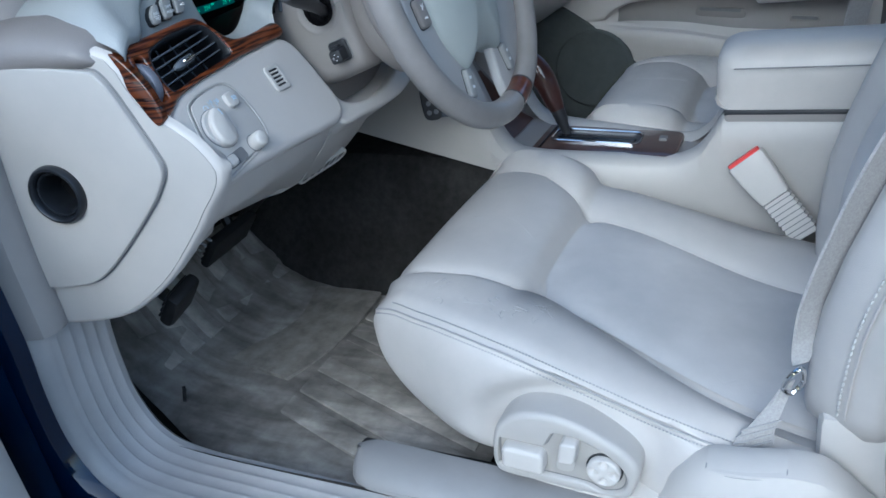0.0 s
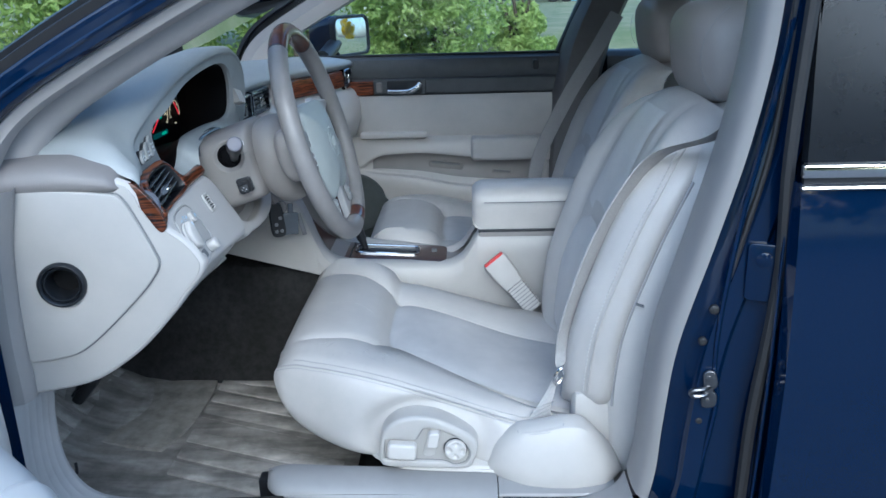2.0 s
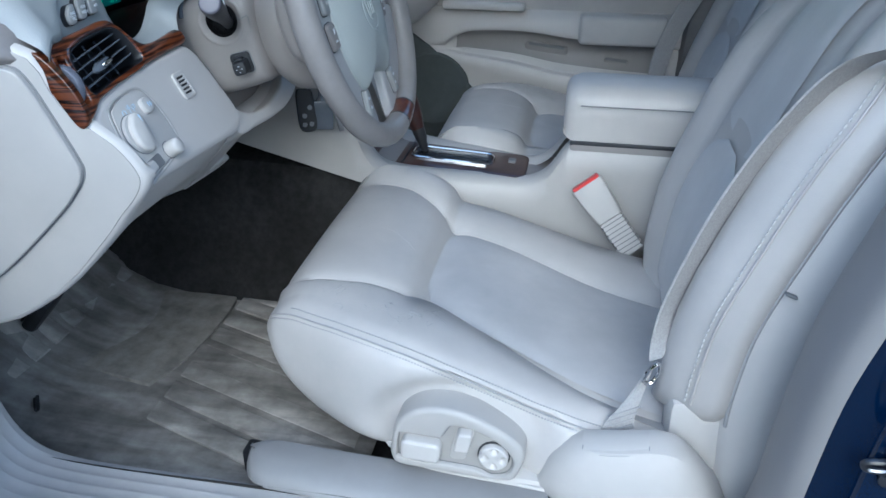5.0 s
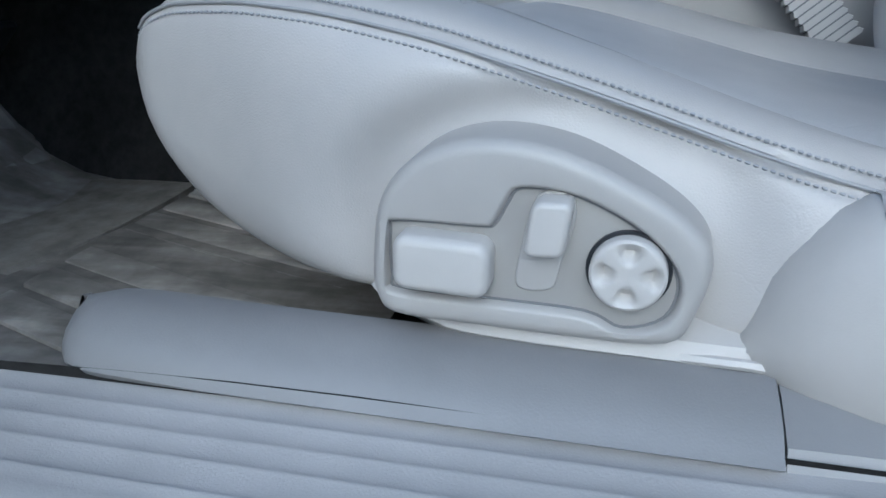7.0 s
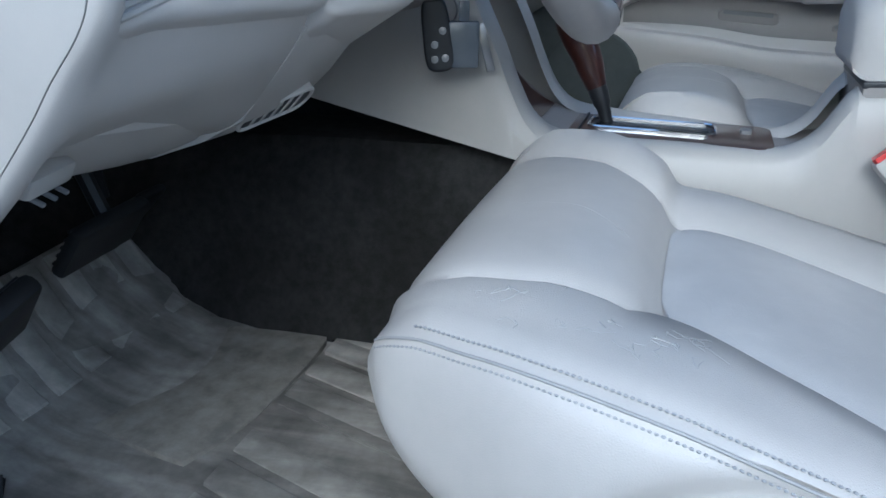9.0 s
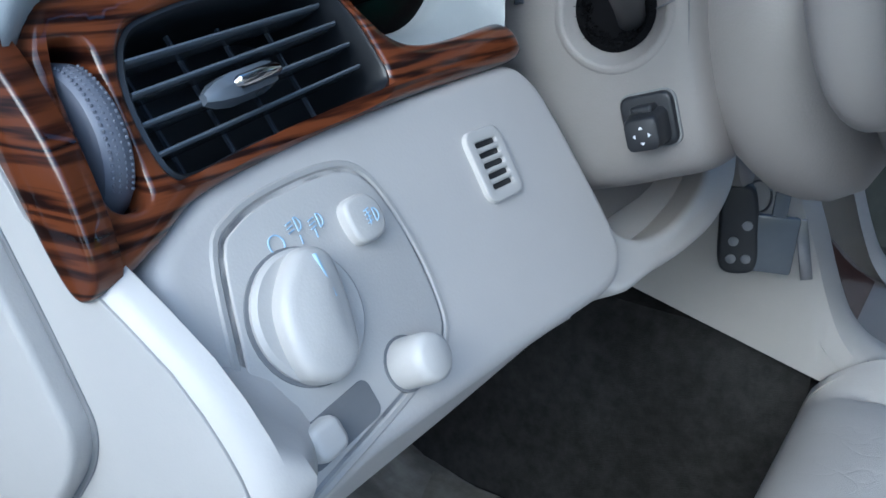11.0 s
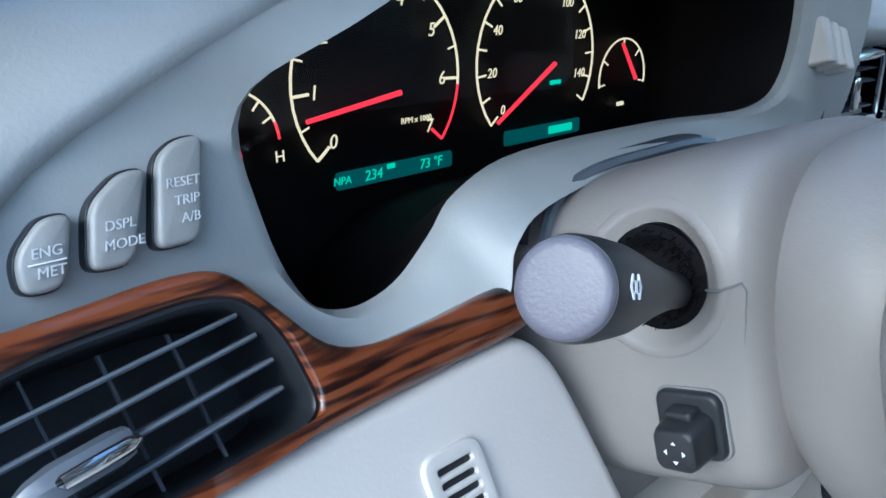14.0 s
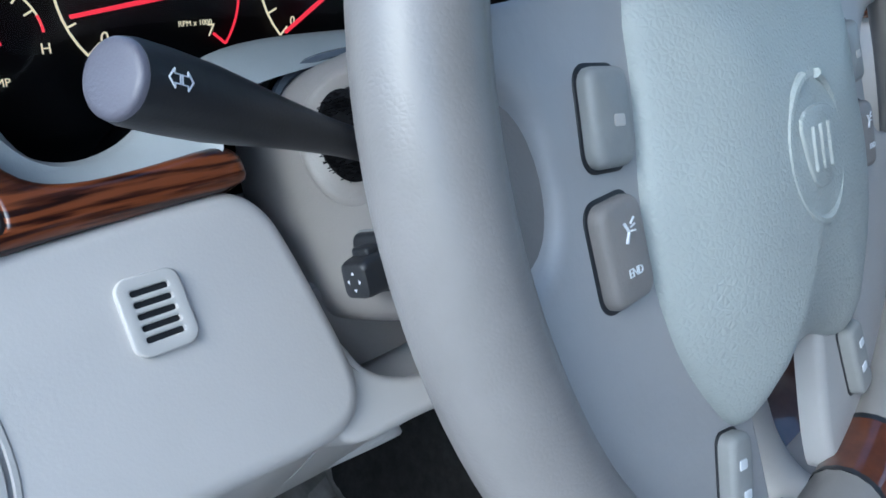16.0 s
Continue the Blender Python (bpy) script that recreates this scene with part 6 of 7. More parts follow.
part("lower_pad", loft([[Vector((x, y, z + dz)) for x, z in ((-0.95, 0.80), (-0.655, 0.80), (-0.665, 0.764), (-0.70, 0.741), (-0.75, 0.723), (-0.785, 0.724), (-0.95, 0.765))] for y, dz in ((0.668, 0.034), (0.72, 0.024), (0.80, 0.013), (0.87, 0.004), (0.9145, 0.0))], ring=True, caps=True), VINYL, dash, "pale rounded underside of the dash")
part("under_dash_cover", box((-0.86, 1.0, 0.83), (0.28, 0.66, 0.12), 0.02), BLACK, dash)

# ---- instrument cluster ----
K = Plane((-0.760, 0, 0), (0, 1, 0), (0, 0, 1))
ic = thing("instrument_cluster", "black instrument cluster with lit amber dials and red needles", "gauges")
part("face", box((-0.768, 1.035, 1.05), (0.01, 0.52, 0.26), 0.002), DIALFACE, ic)


def arc(cu, cv, r, a0, a1, th, w=0.001, n=30, mat_=None, name="scale_arc"):
    pts = [K(cu + r * math.cos(radians(a)), cv + r * math.sin(radians(a)), w) for a in lin(a0, a1, n)]
    return part(name, tube(pts, th, 5), mat_ or DIALGLOW, ic)


def ticks(cu, cv, r, angles, length, th, mat_=None):
    bm = bmesh.new()
    for a in angles:
        c, s = math.cos(radians(a)), math.sin(radians(a))
        tube([K(cu + r * c, cv + r * s, 0.001), K(cu + (r - length) * c, cv + (r - length) * s, 0.001)], th, 5, bm)
    part("tick_marks", bm, mat_ or DIALGLOW, ic)


TC, SC = (0.948, 1.063), (1.082, 1.065)
R_ = 0.0590
ta = lambda v: 220 - v * 260 / 7
arc(*TC, R_, ta(0), ta(6.1), 0.0008)
arc(*TC, R_, ta(6.1), ta(7), 0.0008, mat_=NEEDLE, name="red_zone")
ticks(*TC, R_, [ta(v) for v in range(0, 7)], 0.0105, 0.0009)
ticks(*TC, R_, [ta(v + 0.5) for v in range(0, 6)], 0.006, 0.0006)
ticks(*TC, R_, [ta(7)], 0.0105, 0.001, NEEDLE)
for v in range(8):
    a = radians(ta(v))
    part("dial_number", letters(str(v), 0.0110, K, TC[0] + (R_ - 0.0135) * math.cos(a), TC[1] + (R_ - 0.0135) * math.sin(a), 0.0012, slant=0.15), DIALGLOW, ic)
part("dial_caption", letters("RPM x 1000", 0.0048, K, TC[0] + 0.025, TC[1] - 0.024, 0.0012), DIALGLOW, ic)
sa = lambda v: 220 - v * 252 / 150
arc(*SC, R_, sa(0), sa(150), 0.0008)
ticks(*SC, R_, [sa(v) for v in range(0, 151, 10)], 0.008, 0.0007)
for v in range(0, 150, 20):
    a = radians(sa(v))
    part("dial_number", letters(str(v), 0.0085, K, SC[0] + (R_ - 0.0135) * math.cos(a), SC[1] + (R_ - 0.0135) * math.sin(a), 0.0012, slant=0.15), DIALGLOW, ic)
part("dial_caption", slab(K, rrect(SC[0] + 0.019, SC[1] - 0.016, 0.011, 0.0028, 0.0006), 0, 0.0012, 0.0002), GREENGLOW, ic)


def needle(c, ang, r0, r1, th=0.0016, twist=0.0):
    a = radians(ang)
    b = radians(ang + twist)
    end = Vector((c[0] + r1 * math.cos(a), c[1] + r1 * math.sin(a)))
    part("needle", tube([K(end.x - (r0 + r1) * math.cos(b), end.y - (r0 + r1) * math.sin(b), 0.006), K(end.x, end.y, 0.006)], [th, th * 0.8], 6), NEEDLE, ic, "red pointer")


needle(TC, ta(0) - 24, 0.008, 0.056, twist=-8)
needle(SC, sa(0) - 1, 0.008, 0.057, twist=-8)
# temperature and fuel gauges
GT, GF = (0.8505, 1.038), (1.180, 1.045)
arc(*GT, 0.030, 95, 10, 0.0007)
arc(*GT, 0.030, 22, 4, 0.0008, mat_=NEEDLE, name="red_zone")
ticks(*GT, 0.030, [92, 70, 48, 28], 0.006, 0.0006)
needle((0.8545, 1.036), 104, 0.001, 0.028)
part("dial_number", letters("H", 0.0085, K, 0.880, 1.031, 0.0012), DIALGLOW, ic)
part("dial_caption", letters("TEMP", 0.0062, K, 0.851, 1.015, 0.0012), DIALGLOW, ic)
arc(*GF, 0.029, 190, -10, 0.0007)
ticks(*GF, 0.029, [188, 150, 90, 45, -8], 0.007, 0.0006)
needle((1.1815, 1.0565), 126, 0.015, 0.018)
part("dial_caption", slab(K, rrect(GF[0], 1.026, 0.008, 0.003, 0.0005), 0, 0.0012, 0.0002), DIALGLOW, ic)
# displays, over glowing teal strips that paint a reflection in the lens
part("lens_reflection", slab(K, rrect(0.958, 1.0115, 0.088, 0.010, 0.002, turn=0), 0, 0.0008, 0.0002), TEALGLINT, ic)
part("lens_reflection", slab(K, rrect(1.090, 1.0165, 0.080, 0.010, 0.002), 0, 0.0008, 0.0002), TEALGLINT, ic)
for tx, cu, cv, sz in (("NPA", 0.918, 1.0115, 0.0062), ("234", 0.940, 1.0115, 0.0085), ("73 °F", 0.984, 1.0115, 0.0085)):
    part("display_text", letters(tx, sz, K, cu, cv, 0.0012, slant=0.1), GREENGLOW, ic)
part("display_text", slab(K, rrect(0.953, 1.0145, 0.006, 0.003, 0.0004), 0, 0.0013, 0.0002), GREENGLOW, ic)
part("display_text", slab(K, rrect(1.108, 1.0165, 0.026, 0.0055, 0.001), 0, 0.0013, 0.0003), GREENGLOW, ic)
part("display_text", slab(K, rrect(1.00, 1.1165, 0.030, 0.007, 0.001), 0, 0.0013, 0.0003), GREENGLOW, ic)
part("display_text", letters("0", 0.016, K, 1.01, 1.131, 0.0012, slant=0.15), GREENGLOW, ic)
part("lens", loft([[Vector((-0.742, y, z)) for y in (0.80, 1.28)] for z in (0.985, 1.16)]), LENS, ic, "clear cluster lens").visible_shadow = False

# ---- steering column ----
C = Plane((-0.562, 1.034, 0.975), (0, 1, 0), (-0.218, 0, 0.976))
col = thing("steering_column", "taupe steering column shroud with stalk and mirror switch", "steering column")


def oval(ru, rv, w, n=48, e=0.75, cv=0.0):
    out = []
    for k in range(n):
        a = k * math.tau / n
        c, s = math.cos(a), math.sin(a)
        out.append(C(ru * math.copysign(abs(c) ** e, c), cv + rv * math.copysign(abs(s) ** e, s), w))
    return out


def shroud_row(w):
    """One section of the shroud: flat sides, a round top and a tight lower corner."""
    ru = crv(w, [(-0.10, 0.099), (-0.05, 0.0965), (0.0, 0.0940), (0.018, 0.0932), (0.026, 0.0915), (0.0315, 0.0870), (0.0345, 0.0800), (0.0355, 0.072)])
    rt = crv(w, [(-0.10, 0.058), (-0.07, 0.0645), (-0.03, 0.0700), (0.0, 0.0735), (0.018, 0.0750), (0.026, 0.0740), (0.0315, 0.0700), (0.0345, 0.0640), (0.0355, 0.056)])
    rb = crv(w, [(-0.10, 0.0790), (-0.03, 0.0770), (0.0, 0.0740), (0.018, 0.0720), (0.026, 0.0700), (0.0315, 0.0660), (0.0345, 0.0600), (0.0355, 0.052)])
    fine = []
    for k in range(720):
        a = k * math.tau / 720
        c, s = math.cos(a), math.sin(a)
        e = 0.52 if s > 0 else 0.30
        fine.append(Vector((ru * math.copysign(abs(c) ** e, c), (rt if s > 0 else rb) * math.copysign(abs(s) ** e, s))))
    steps = [0.0]
    for p, q in zip(fine, fine[1:] + fine[:1]):
        steps.append(steps[-1] + (q - p).length)
    out, i = [], 0
    for k in range(250):
        d = steps[-1] * k / 250
        while steps[i + 1] < d:
            i += 1
        p = fine[i].lerp(fine[(i + 1) % 720], (d - steps[i]) / max(1e-9, steps[i + 1] - steps[i]))
        out.append(C(p.x, p.y, w))
    return out


hole = Plane((-0.577, 0.9395, 0.9975), (1, 0.05, 0.0), (0, 0, 1))
bm = loft([shroud_row(w) for w in lin(-0.10, -0.06, 6) + lin(-0.0580, 0.024, 42) + [0.026, 0.0275, 0.029, 0.0305, 0.0315, 0.033, 0.0345, 0.0355]], ring=True)
from_shroud = BVHTree.FromBMesh(bm)
gone = [f for f in bm.faces if f.calc_center_median().y < 0.96 and any((v.co - hole.o).xz.length < 0.0285 for v in f.verts)]
bmesh.ops.delete(bm, geom=gone, context="FACES")
part("shroud", bm, TAUPE, col, "taupe moulded shroud with a split line", sharp=60)
part("shroud_end", loft([shroud_row(0.0355), [p - C.w * 0.03 for p in shroud_row(0.0355)]], ring=True), BLACK, col)
part("tilt_boot", loft([oval(a, b, w, 56, 0.86, c) for a, b, c, w in ((0.060, 0.050, 0, -0.01), (0.076, 0.066, -0.004, 0.026), (0.083, 0.078, -0.008, 0.038), (0.0875, 0.085, -0.012, 0.048), (0.0895, 0.088, -0.014, 0.060), (0.0885, 0.088, -0.016, 0.074), (0.080, 0.081, -0.018, 0.090), (0.06, 0.064, -0.02, 0.102))], ring=True, caps=True), TAUPE, col, "taupe column barrel")
for k in range(2):
    part("gap_ridge", tube([C.o + C.w * (-0.064 - 0.010 * k) + (p - C.o - C.w * -0.05) * (1.015 + 0.04 * k) for p in shroud_row(-0.05)[33:103]], 0.0030, 6), RUBBER if k else SLATE, col)
part("seam_line", tube([(-0.5545, 0.9445, 0.9985), (-0.5510, 0.9418, 1.0), (-0.5475, 0.9399, 1.0015), (-0.5430, 0.9412, 1.0040), (-0.5400, 0.9432, 1.0058), (-0.5378, 0.9440, 1.0030), (-0.5365, 0.9436, 0.990), (-0.5350, 0.9428, 0.972)], [0.0006, 0.0006, 0.0006, 0.0006, 0.0006, 0.0004, 0.0003, 0.0002], 5), SEAMDARK, col)
part("seam_line", tube([(-0.6035, 0.9392, 0.9885), (-0.608, 0.9388, 0.9885), (-0.613, 0.9384, 0.986)], 0.0003, 5), SEAMDARK, col)
base, tipp = Vector((-0.566, 0.938, 0.997)), Vector((-0.524, 0.811, 1.0455))
dirv = (tipp - base).normalized()
sp = Plane(base, dirv.cross(Vector((0, 0, 1))), dirv.cross(dirv.cross(Vector((0, 0, 1)))) * -1)
sgn = 1 if sp.w.dot(dirv) > 0 else -1
def collar_ring(r, h):
    """A ring round the stalk that follows the shroud's surface."""
    out = []
    for k in range(72):
        p = hole(r * math.cos(k * math.tau / 72), r * math.sin(k * math.tau / 72), 0.03)
        near = from_shroud.ray_cast(p, -hole.w, 0.06)[0]
        out.append((near if near else hole(0, 0, 0) + (p - hole(0, 0, 0.03))) + hole.w * h)
    return out


part("stalk_collar", loft([collar_ring(r, h) for r, h in ((0.0340, -0.0006), (0.0333, 0.0001), (0.0322, 0.0003), (0.0308, 0.0003), (0.0295, 0.0001), (0.0280, -0.0010), (0.0262, -0.0028), (0.0240, -0.0046), (0.0226, -0.0054), (0.0220, -0.0070), (0.0218, -0.02))], ring=True), TAUPE, col, "dished surround of the stalk")
part("stalk_gaiter", lathe(hole, [(0.0225, -0.005), (0.019, -0.0035), (0.016, -0.0055), (0.012, -0.012), (0.001, -0.012)], 40), FELT, col, "fuzzy black gaiter")
bm = bmesh.new()
rng = random.Random(5)
for k in range(420):
    a, r = rng.uniform(0, math.tau), rng.uniform(0.0125, 0.0215)
    p0 = hole(r * math.cos(a), r * math.sin(a), -0.0055)
    tube([p0, p0 + hole.w * rng.uniform(0.002, 0.005) + Vector((rng.uniform(-1, 1), rng.uniform(-1, 1), rng.uniform(-1, 1))) * 0.0012], 0.00028, 3, bm)
tagged(part("gaiter_pile", bm, FELT, col), kind="stuff")
part("stalk", lathe(sp, [(0.0075, -0.02 * sgn), (0.0077, 0.012 * sgn), (0.0085, 0.030 * sgn), (0.0100, 0.055 * sgn), (0.0122, 0.080 * sgn), (0.0138, 0.100 * sgn), (0.0142, 0.120 * sgn), (0.0139, 0.134 * sgn), (0.0132, 0.1375 * sgn)], 40), BLACK, col, "dark grey turn signal stalk")
part("stalk_cap", lathe(sp, [(0.0131, 0.1372 * sgn), (0.0128, 0.1390 * sgn), (0.0120, 0.1399 * sgn), (0.0100, 0.1402 * sgn), (0.006, 0.1404 * sgn), (0.001, 0.1405 * sgn)], 40), STALKTIP, col, "violet-grey stalk end")
side = Vector((0.91, 0.38, 0.19)); side = (side - dirv * side.dot(dirv)).normalized()
ap_ = base + dirv * 0.1265 + side * 0.0139
lpn = Plane(ap_, -dirv, side.cross(-dirv) * 1)
if lpn.w.dot(side) < 0:
    lpn = Plane(ap_, -dirv, -side.cross(-dirv))
bm = bmesh.new()
for s in (-1, 1):
    pts = [(s * 0.0052, 0), (s * 0.0028, 0.003), (s * 0.0028, 0.0015), (s * 0.0005, 0.0015), (s * 0.0005, -0.0015), (s * 0.0028, -0.0015), (s * 0.0028, -0.003)]
    tube([lpn(p[0], p[1], 0.0009) for p in pts + pts[:1]], 0.00035, 5, bm)
part("arrows", bm, WHITE, col, "white arrow outlines")
M = Plane((-0.5512, 0.9398, 0.9420), (0.963, 0, 0.27), (-0.27, 0, 0.963))
mk = part("mirror_switch", slab(M, rrect(0, 0, 0.0295, 0.0290, 0.0055), -0.008, 0.0042, 0.0022, steps=4), BLACK, col, "square black mirror switch")
part("switch_gap", slab(M, rrect(0, 0, 0.0315, 0.0310, 0.0062), -0.008, 0.0006, 0.0003), SEAMDARK, mk)
kb = loft([[M(0.0015 + a * f, b + c_ * f, w) for a, c_ in rrect(0, 0, 0.0195, 0.0185, 0.0042)] for w, f, b in ((0.002, 1.06, -0.0025), (0.0125, 1.0, -0.0035), (0.0165, 0.97, -0.0042), (0.0188, 0.90, -0.0046), (0.0195, 0.78, -0.0046))], ring=True, caps=True)
part("mirror_knob", kb, BLACK, mk, "raised black knob")
part("knob_step", slab(M, rrect(0.0005, 0.0065, 0.0125, 0.0058, 0.0018), 0.003, 0.0125, 0.002), BLACK, mk)
bm = bmesh.new()
for k in range(4):
    a = k * math.pi / 2
    c, s = math.cos(a), math.sin(a)
    tri_ = [(0.0050, 0), (0.0034, 0.0013), (0.0034, -0.0013)]
    vs = [bm.verts.new(M(0.0020 + c * p[0] - s * p[1], -0.0050 + s * p[0] + c * p[1], 0.0198)) for p in tri_]
    bm.faces.new(vs)
part("mirror_arrows", bm, WHITE, mk)

# ---- steering wheel ----
W = Plane((-0.4201, 1.0480, 1.0200), (0, 1, 0), (-0.2700, 0, 0.9629))
wh = thing("steering_wheel", "grey leather steering wheel with wood inlays", "steering wheel")
def rim(a0, a1, r=0.0181, n=40, R=0.2022):
    return tube([W(R * math.cos(radians(a)), R * math.sin(radians(a)), 0) for a in lin(a0, a1, n)], r, 16)
part("rim", rim(122, 277, n=60), RIMLEATHER, wh, "smooth grey leather rim")
part("rim", rim(-70, 58, n=50), RIMLEATHER, wh, "perforated grey leather rim")
part("rim_wood", rim(58, 122, 0.0183, 30), RIMWOOD, wh, "polished wood rim inlay")
part("rim_wood", rim(277, 290, 0.0183, 16), RIMWOOD, wh, "polished wood rim inlay")
for a in (58, 122, 277, 290):
    part("rim_ring", rim(a - 0.5, a + 0.5, 0.0185, 4), BLACK, wh)
bm = bmesh.new()
for a in [-50 + 3.2 * k for k in range(33)]:
    for j in (-1, 1):
        ca, sa_ = math.cos(radians(a)), math.sin(radians(a))
        add(bm, pillow(W((0.203 - 0.0135) * ca, (0.203 - 0.0135) * sa_, 0.0085 + 0.002 * j), (0.0032, 0.0032, 0.0032), 1, 4, 6))
tagged(part("rim_stitching", bm, RUBBER, wh), kind="stuff")
padm = mat("pale grey airbag vinyl", (0.40, 0.43, 0.415), 0.42, col2=(0.37, 0.395, 0.385), scale=9, bump=0.55, bscale=380, cells=True)
H = Plane(W(-0.012, -0.028, -0.008), W.u, W.v)
UC = 0.008
half = [(0.0, 0.092), (0.055, 0.090), (0.083, 0.085), (0.0915, 0.070), (0.0930, 0.050), (0.0955, 0.030), (0.0990, 0.010), (0.1000, -0.010), (0.0975, -0.032), (0.0905, -0.054), (0.078, -0.075), (0.061, -0.0945), (0.049, -0.0955), (0.035, -0.0895), (0.018, -0.0845), (0.0, -0.083)]
outp = smooth_outline(half + [(-u, v) for u, v in half[-2:0:-1]], 5)
rows = []
for f, hgt in ((1.0, -0.02), (1.0, 0.0015), (0.99, 0.0045), (0.965, 0.0078), (0.90, 0.0125), (0.80, 0.0180), (0.66, 0.0230), (0.48, 0.0265), (0.26, 0.0285), (0.08, 0.0290)):
    rows.append([H(UC - p[0] * f, p[1] * f - 0.004 * (1 - f), hgt) for p in outp])
part("airbag_pad", loft(rows, ring=True, caps=True), padm, wh, "grained grey airbag pad")
SPOKE = mat("satin grey spoke", (0.40, 0.395, 0.395), 0.4, col2=(0.37, 0.365, 0.365), scale=12, bump=0.15)
for s in (-1, 1):
    sp1 = smooth_outline([(UC + s * u, v) for u, v in ((0.07, 0.095), (0.10, 0.088), (0.14, 0.078), (0.182, 0.076), (0.187, 0.063), (0.166, 0.058), (0.150, 0.046), (0.144, 0.024), (0.147, 0.004), (0.160, -0.009), (0.187, -0.02), (0.174, -0.06), (0.149, -0.10), (0.104, -0.14), (0.066, -0.158), (0.040, -0.164), (0.034, -0.148), (0.036, -0.118), (0.040, -0.09), (0.046, -0.05), (0.05, 0.0), (0.05, 0.06), (0.055, 0.09))], 4)
    spk = part("spoke", slab(H, sp1, -0.012, 0.002, 0.005, steps=3), SPOKE, wh, "satin grey spoke")
    part("spoke_web", moved(pillow((0, 0, 0), (0.05, 0.10, 0.045), 0.8), Matrix.Translation(H(UC + s * 0.140, 0.022, -0.026)) @ Matrix((H.u, H.v, H.w)).transposed().to_4x4()), TAUPE, wh, "rounded taupe spoke back")
    for cu, cv, w_, h_, tn in ((UC + s * 0.1145, 0.0375, 0.023, 0.033, 5 * s), (UC + s * 0.1190, -0.0065, 0.025, 0.036, -3 * s)):
        part("button_gap", slab(H, rrect(cu, cv, w_ + 0.003, h_ + 0.003, 0.007, turn=tn), -0.01, 0.0026, 0.0003), BLACK, spk)
        part("wheel_button", slab(H, rrect(cu, cv, w_, h_, 0.006, turn=tn), -0.01, 0.0085, 0.004, steps=4, dome=0.001), BUTTON if cv > 0.01 else TAUPE, spk, "soft grey wheel button")
    part("button_mark", letters("END", 0.0042, H, UC + s * 0.1198, -0.0130, 0.0096), WHITE, spk)
    bm = tube([H(UC + s * 0.1195 - 0.003, 0.0035, 0.0097), H(UC + s * 0.1195 - 0.001, 0.0005, 0.0097), H(UC + s * 0.1195 - 0.003, -0.0030, 0.0097)], 0.0006, 5)
    for q in range(3):
        tube([H(UC + s * 0.1195 + 0.0005, 0.0005 + 0.0012 * q, 0.0097), H(UC + s * 0.1195 + 0.0030, 0.0002 + 0.0022 * q, 0.0097)], 0.0004, 5, bm)
    part("button_mark", bm, WHITE, spk)
    part("button_mark", slab(H, rrect(UC + s * 0.1145, 0.036, 0.006, 0.004, 0.001, turn=6 * s), 0.007, 0.0097, 0.0002), PLASTIC, spk)
    part("lower_gap", slab(H, rrect(UC + s * 0.0695, -0.114, 0.019, 0.041, 0.005, turn=12 * s), -0.01, 0.0026, 0.0003), BLACK, spk)
    part("lower_button", slab(H, rrect(UC + s * 0.0695, -0.114, 0.017, 0.039, 0.005, turn=12 * s), -0.01, 0.0095, 0.003), BUTTON, spk, "pale lower wheel button")
    for q in range(2):
        part("button_mark", slab(H, rrect(UC + s * 0.0695, -0.106 - 0.013 * q, 0.006, 0.004, 0.0008, turn=12 * s), 0.007, 0.0099, 0.0002), WHITE, spk)
# emblem as a plain shield in a ring
EU = 0.003
bm = tube([H(EU + 0.0265 * math.cos(a), 0.006 + 0.030 * math.sin(a), 0.0285 - 0.002 * abs(math.cos(a))) for a in lin(radians(106), radians(434), 44)], 0.0022, 8)
part("emblem_ring", bm, padm, wh, "pressed oval ring")
part("emblem_shield", slab(H, smooth_outline([(EU + a, b) for a, b in ((-0.017, 0.019), (0.0, 0.023), (0.017, 0.019), (0.015, 0.004), (0.008, -0.009), (-0.008, -0.009), (-0.015, 0.004))], 3), 0.015, 0.0298, 0.001), padm, wh)
for k in range(3):
    part("emblem_bar", slab(H, rrect(EU - 0.008 + 0.008 * k, 0.006, 0.003, 0.018, 0.0006), 0.02, 0.0309, 0.0004), padm, wh)
part("hub", lathe(H, [(0.05, -0.09), (0.062, -0.05), (0.075, -0.02), (0.075, 0.0)], 32), TAUPE, wh)

# ---- centre console ----
cn = thing("center_console", "pale grey centre console with wood top, chrome gate and gear lever", "console")
CP = [(-0.62, 1.02), (-0.575, 0.93), (-0.545, 0.86), (-0.515, 0.79), (-0.495, 0.735), (-0.475, 0.695), (-0.445, 0.672), (-0.38, 0.662), (-0.30, 0.655), (-0.20, 0.647), (-0.165, 0.653), (-0.14, 0.672), (-0.122, 0.700), (-0.108, 0.718), (-0.085, 0.722), (0.10, 0.722), (0.32, 0.722)]
top = [Vector((p.x, 0, p.z)) for p in cat([(a, 0, b) for a, b in CP], 4)]
for s in (0, 1):
    rows = []
    for p in top:
        yo = crv(p.x, [(-0.62, 1.264), (-0.46, 1.265), (-0.3, 1.284), (-0.15, 1.304), (0.3, 1.306)])
        zl = 0.632 + (-0.46 - p.x) * 0.27 if p.x < -0.46 else crv(p.x, [(-0.46, 0.632), (-0.44, 0.60), (-0.40, 0.45), (0.3, 0.42)])
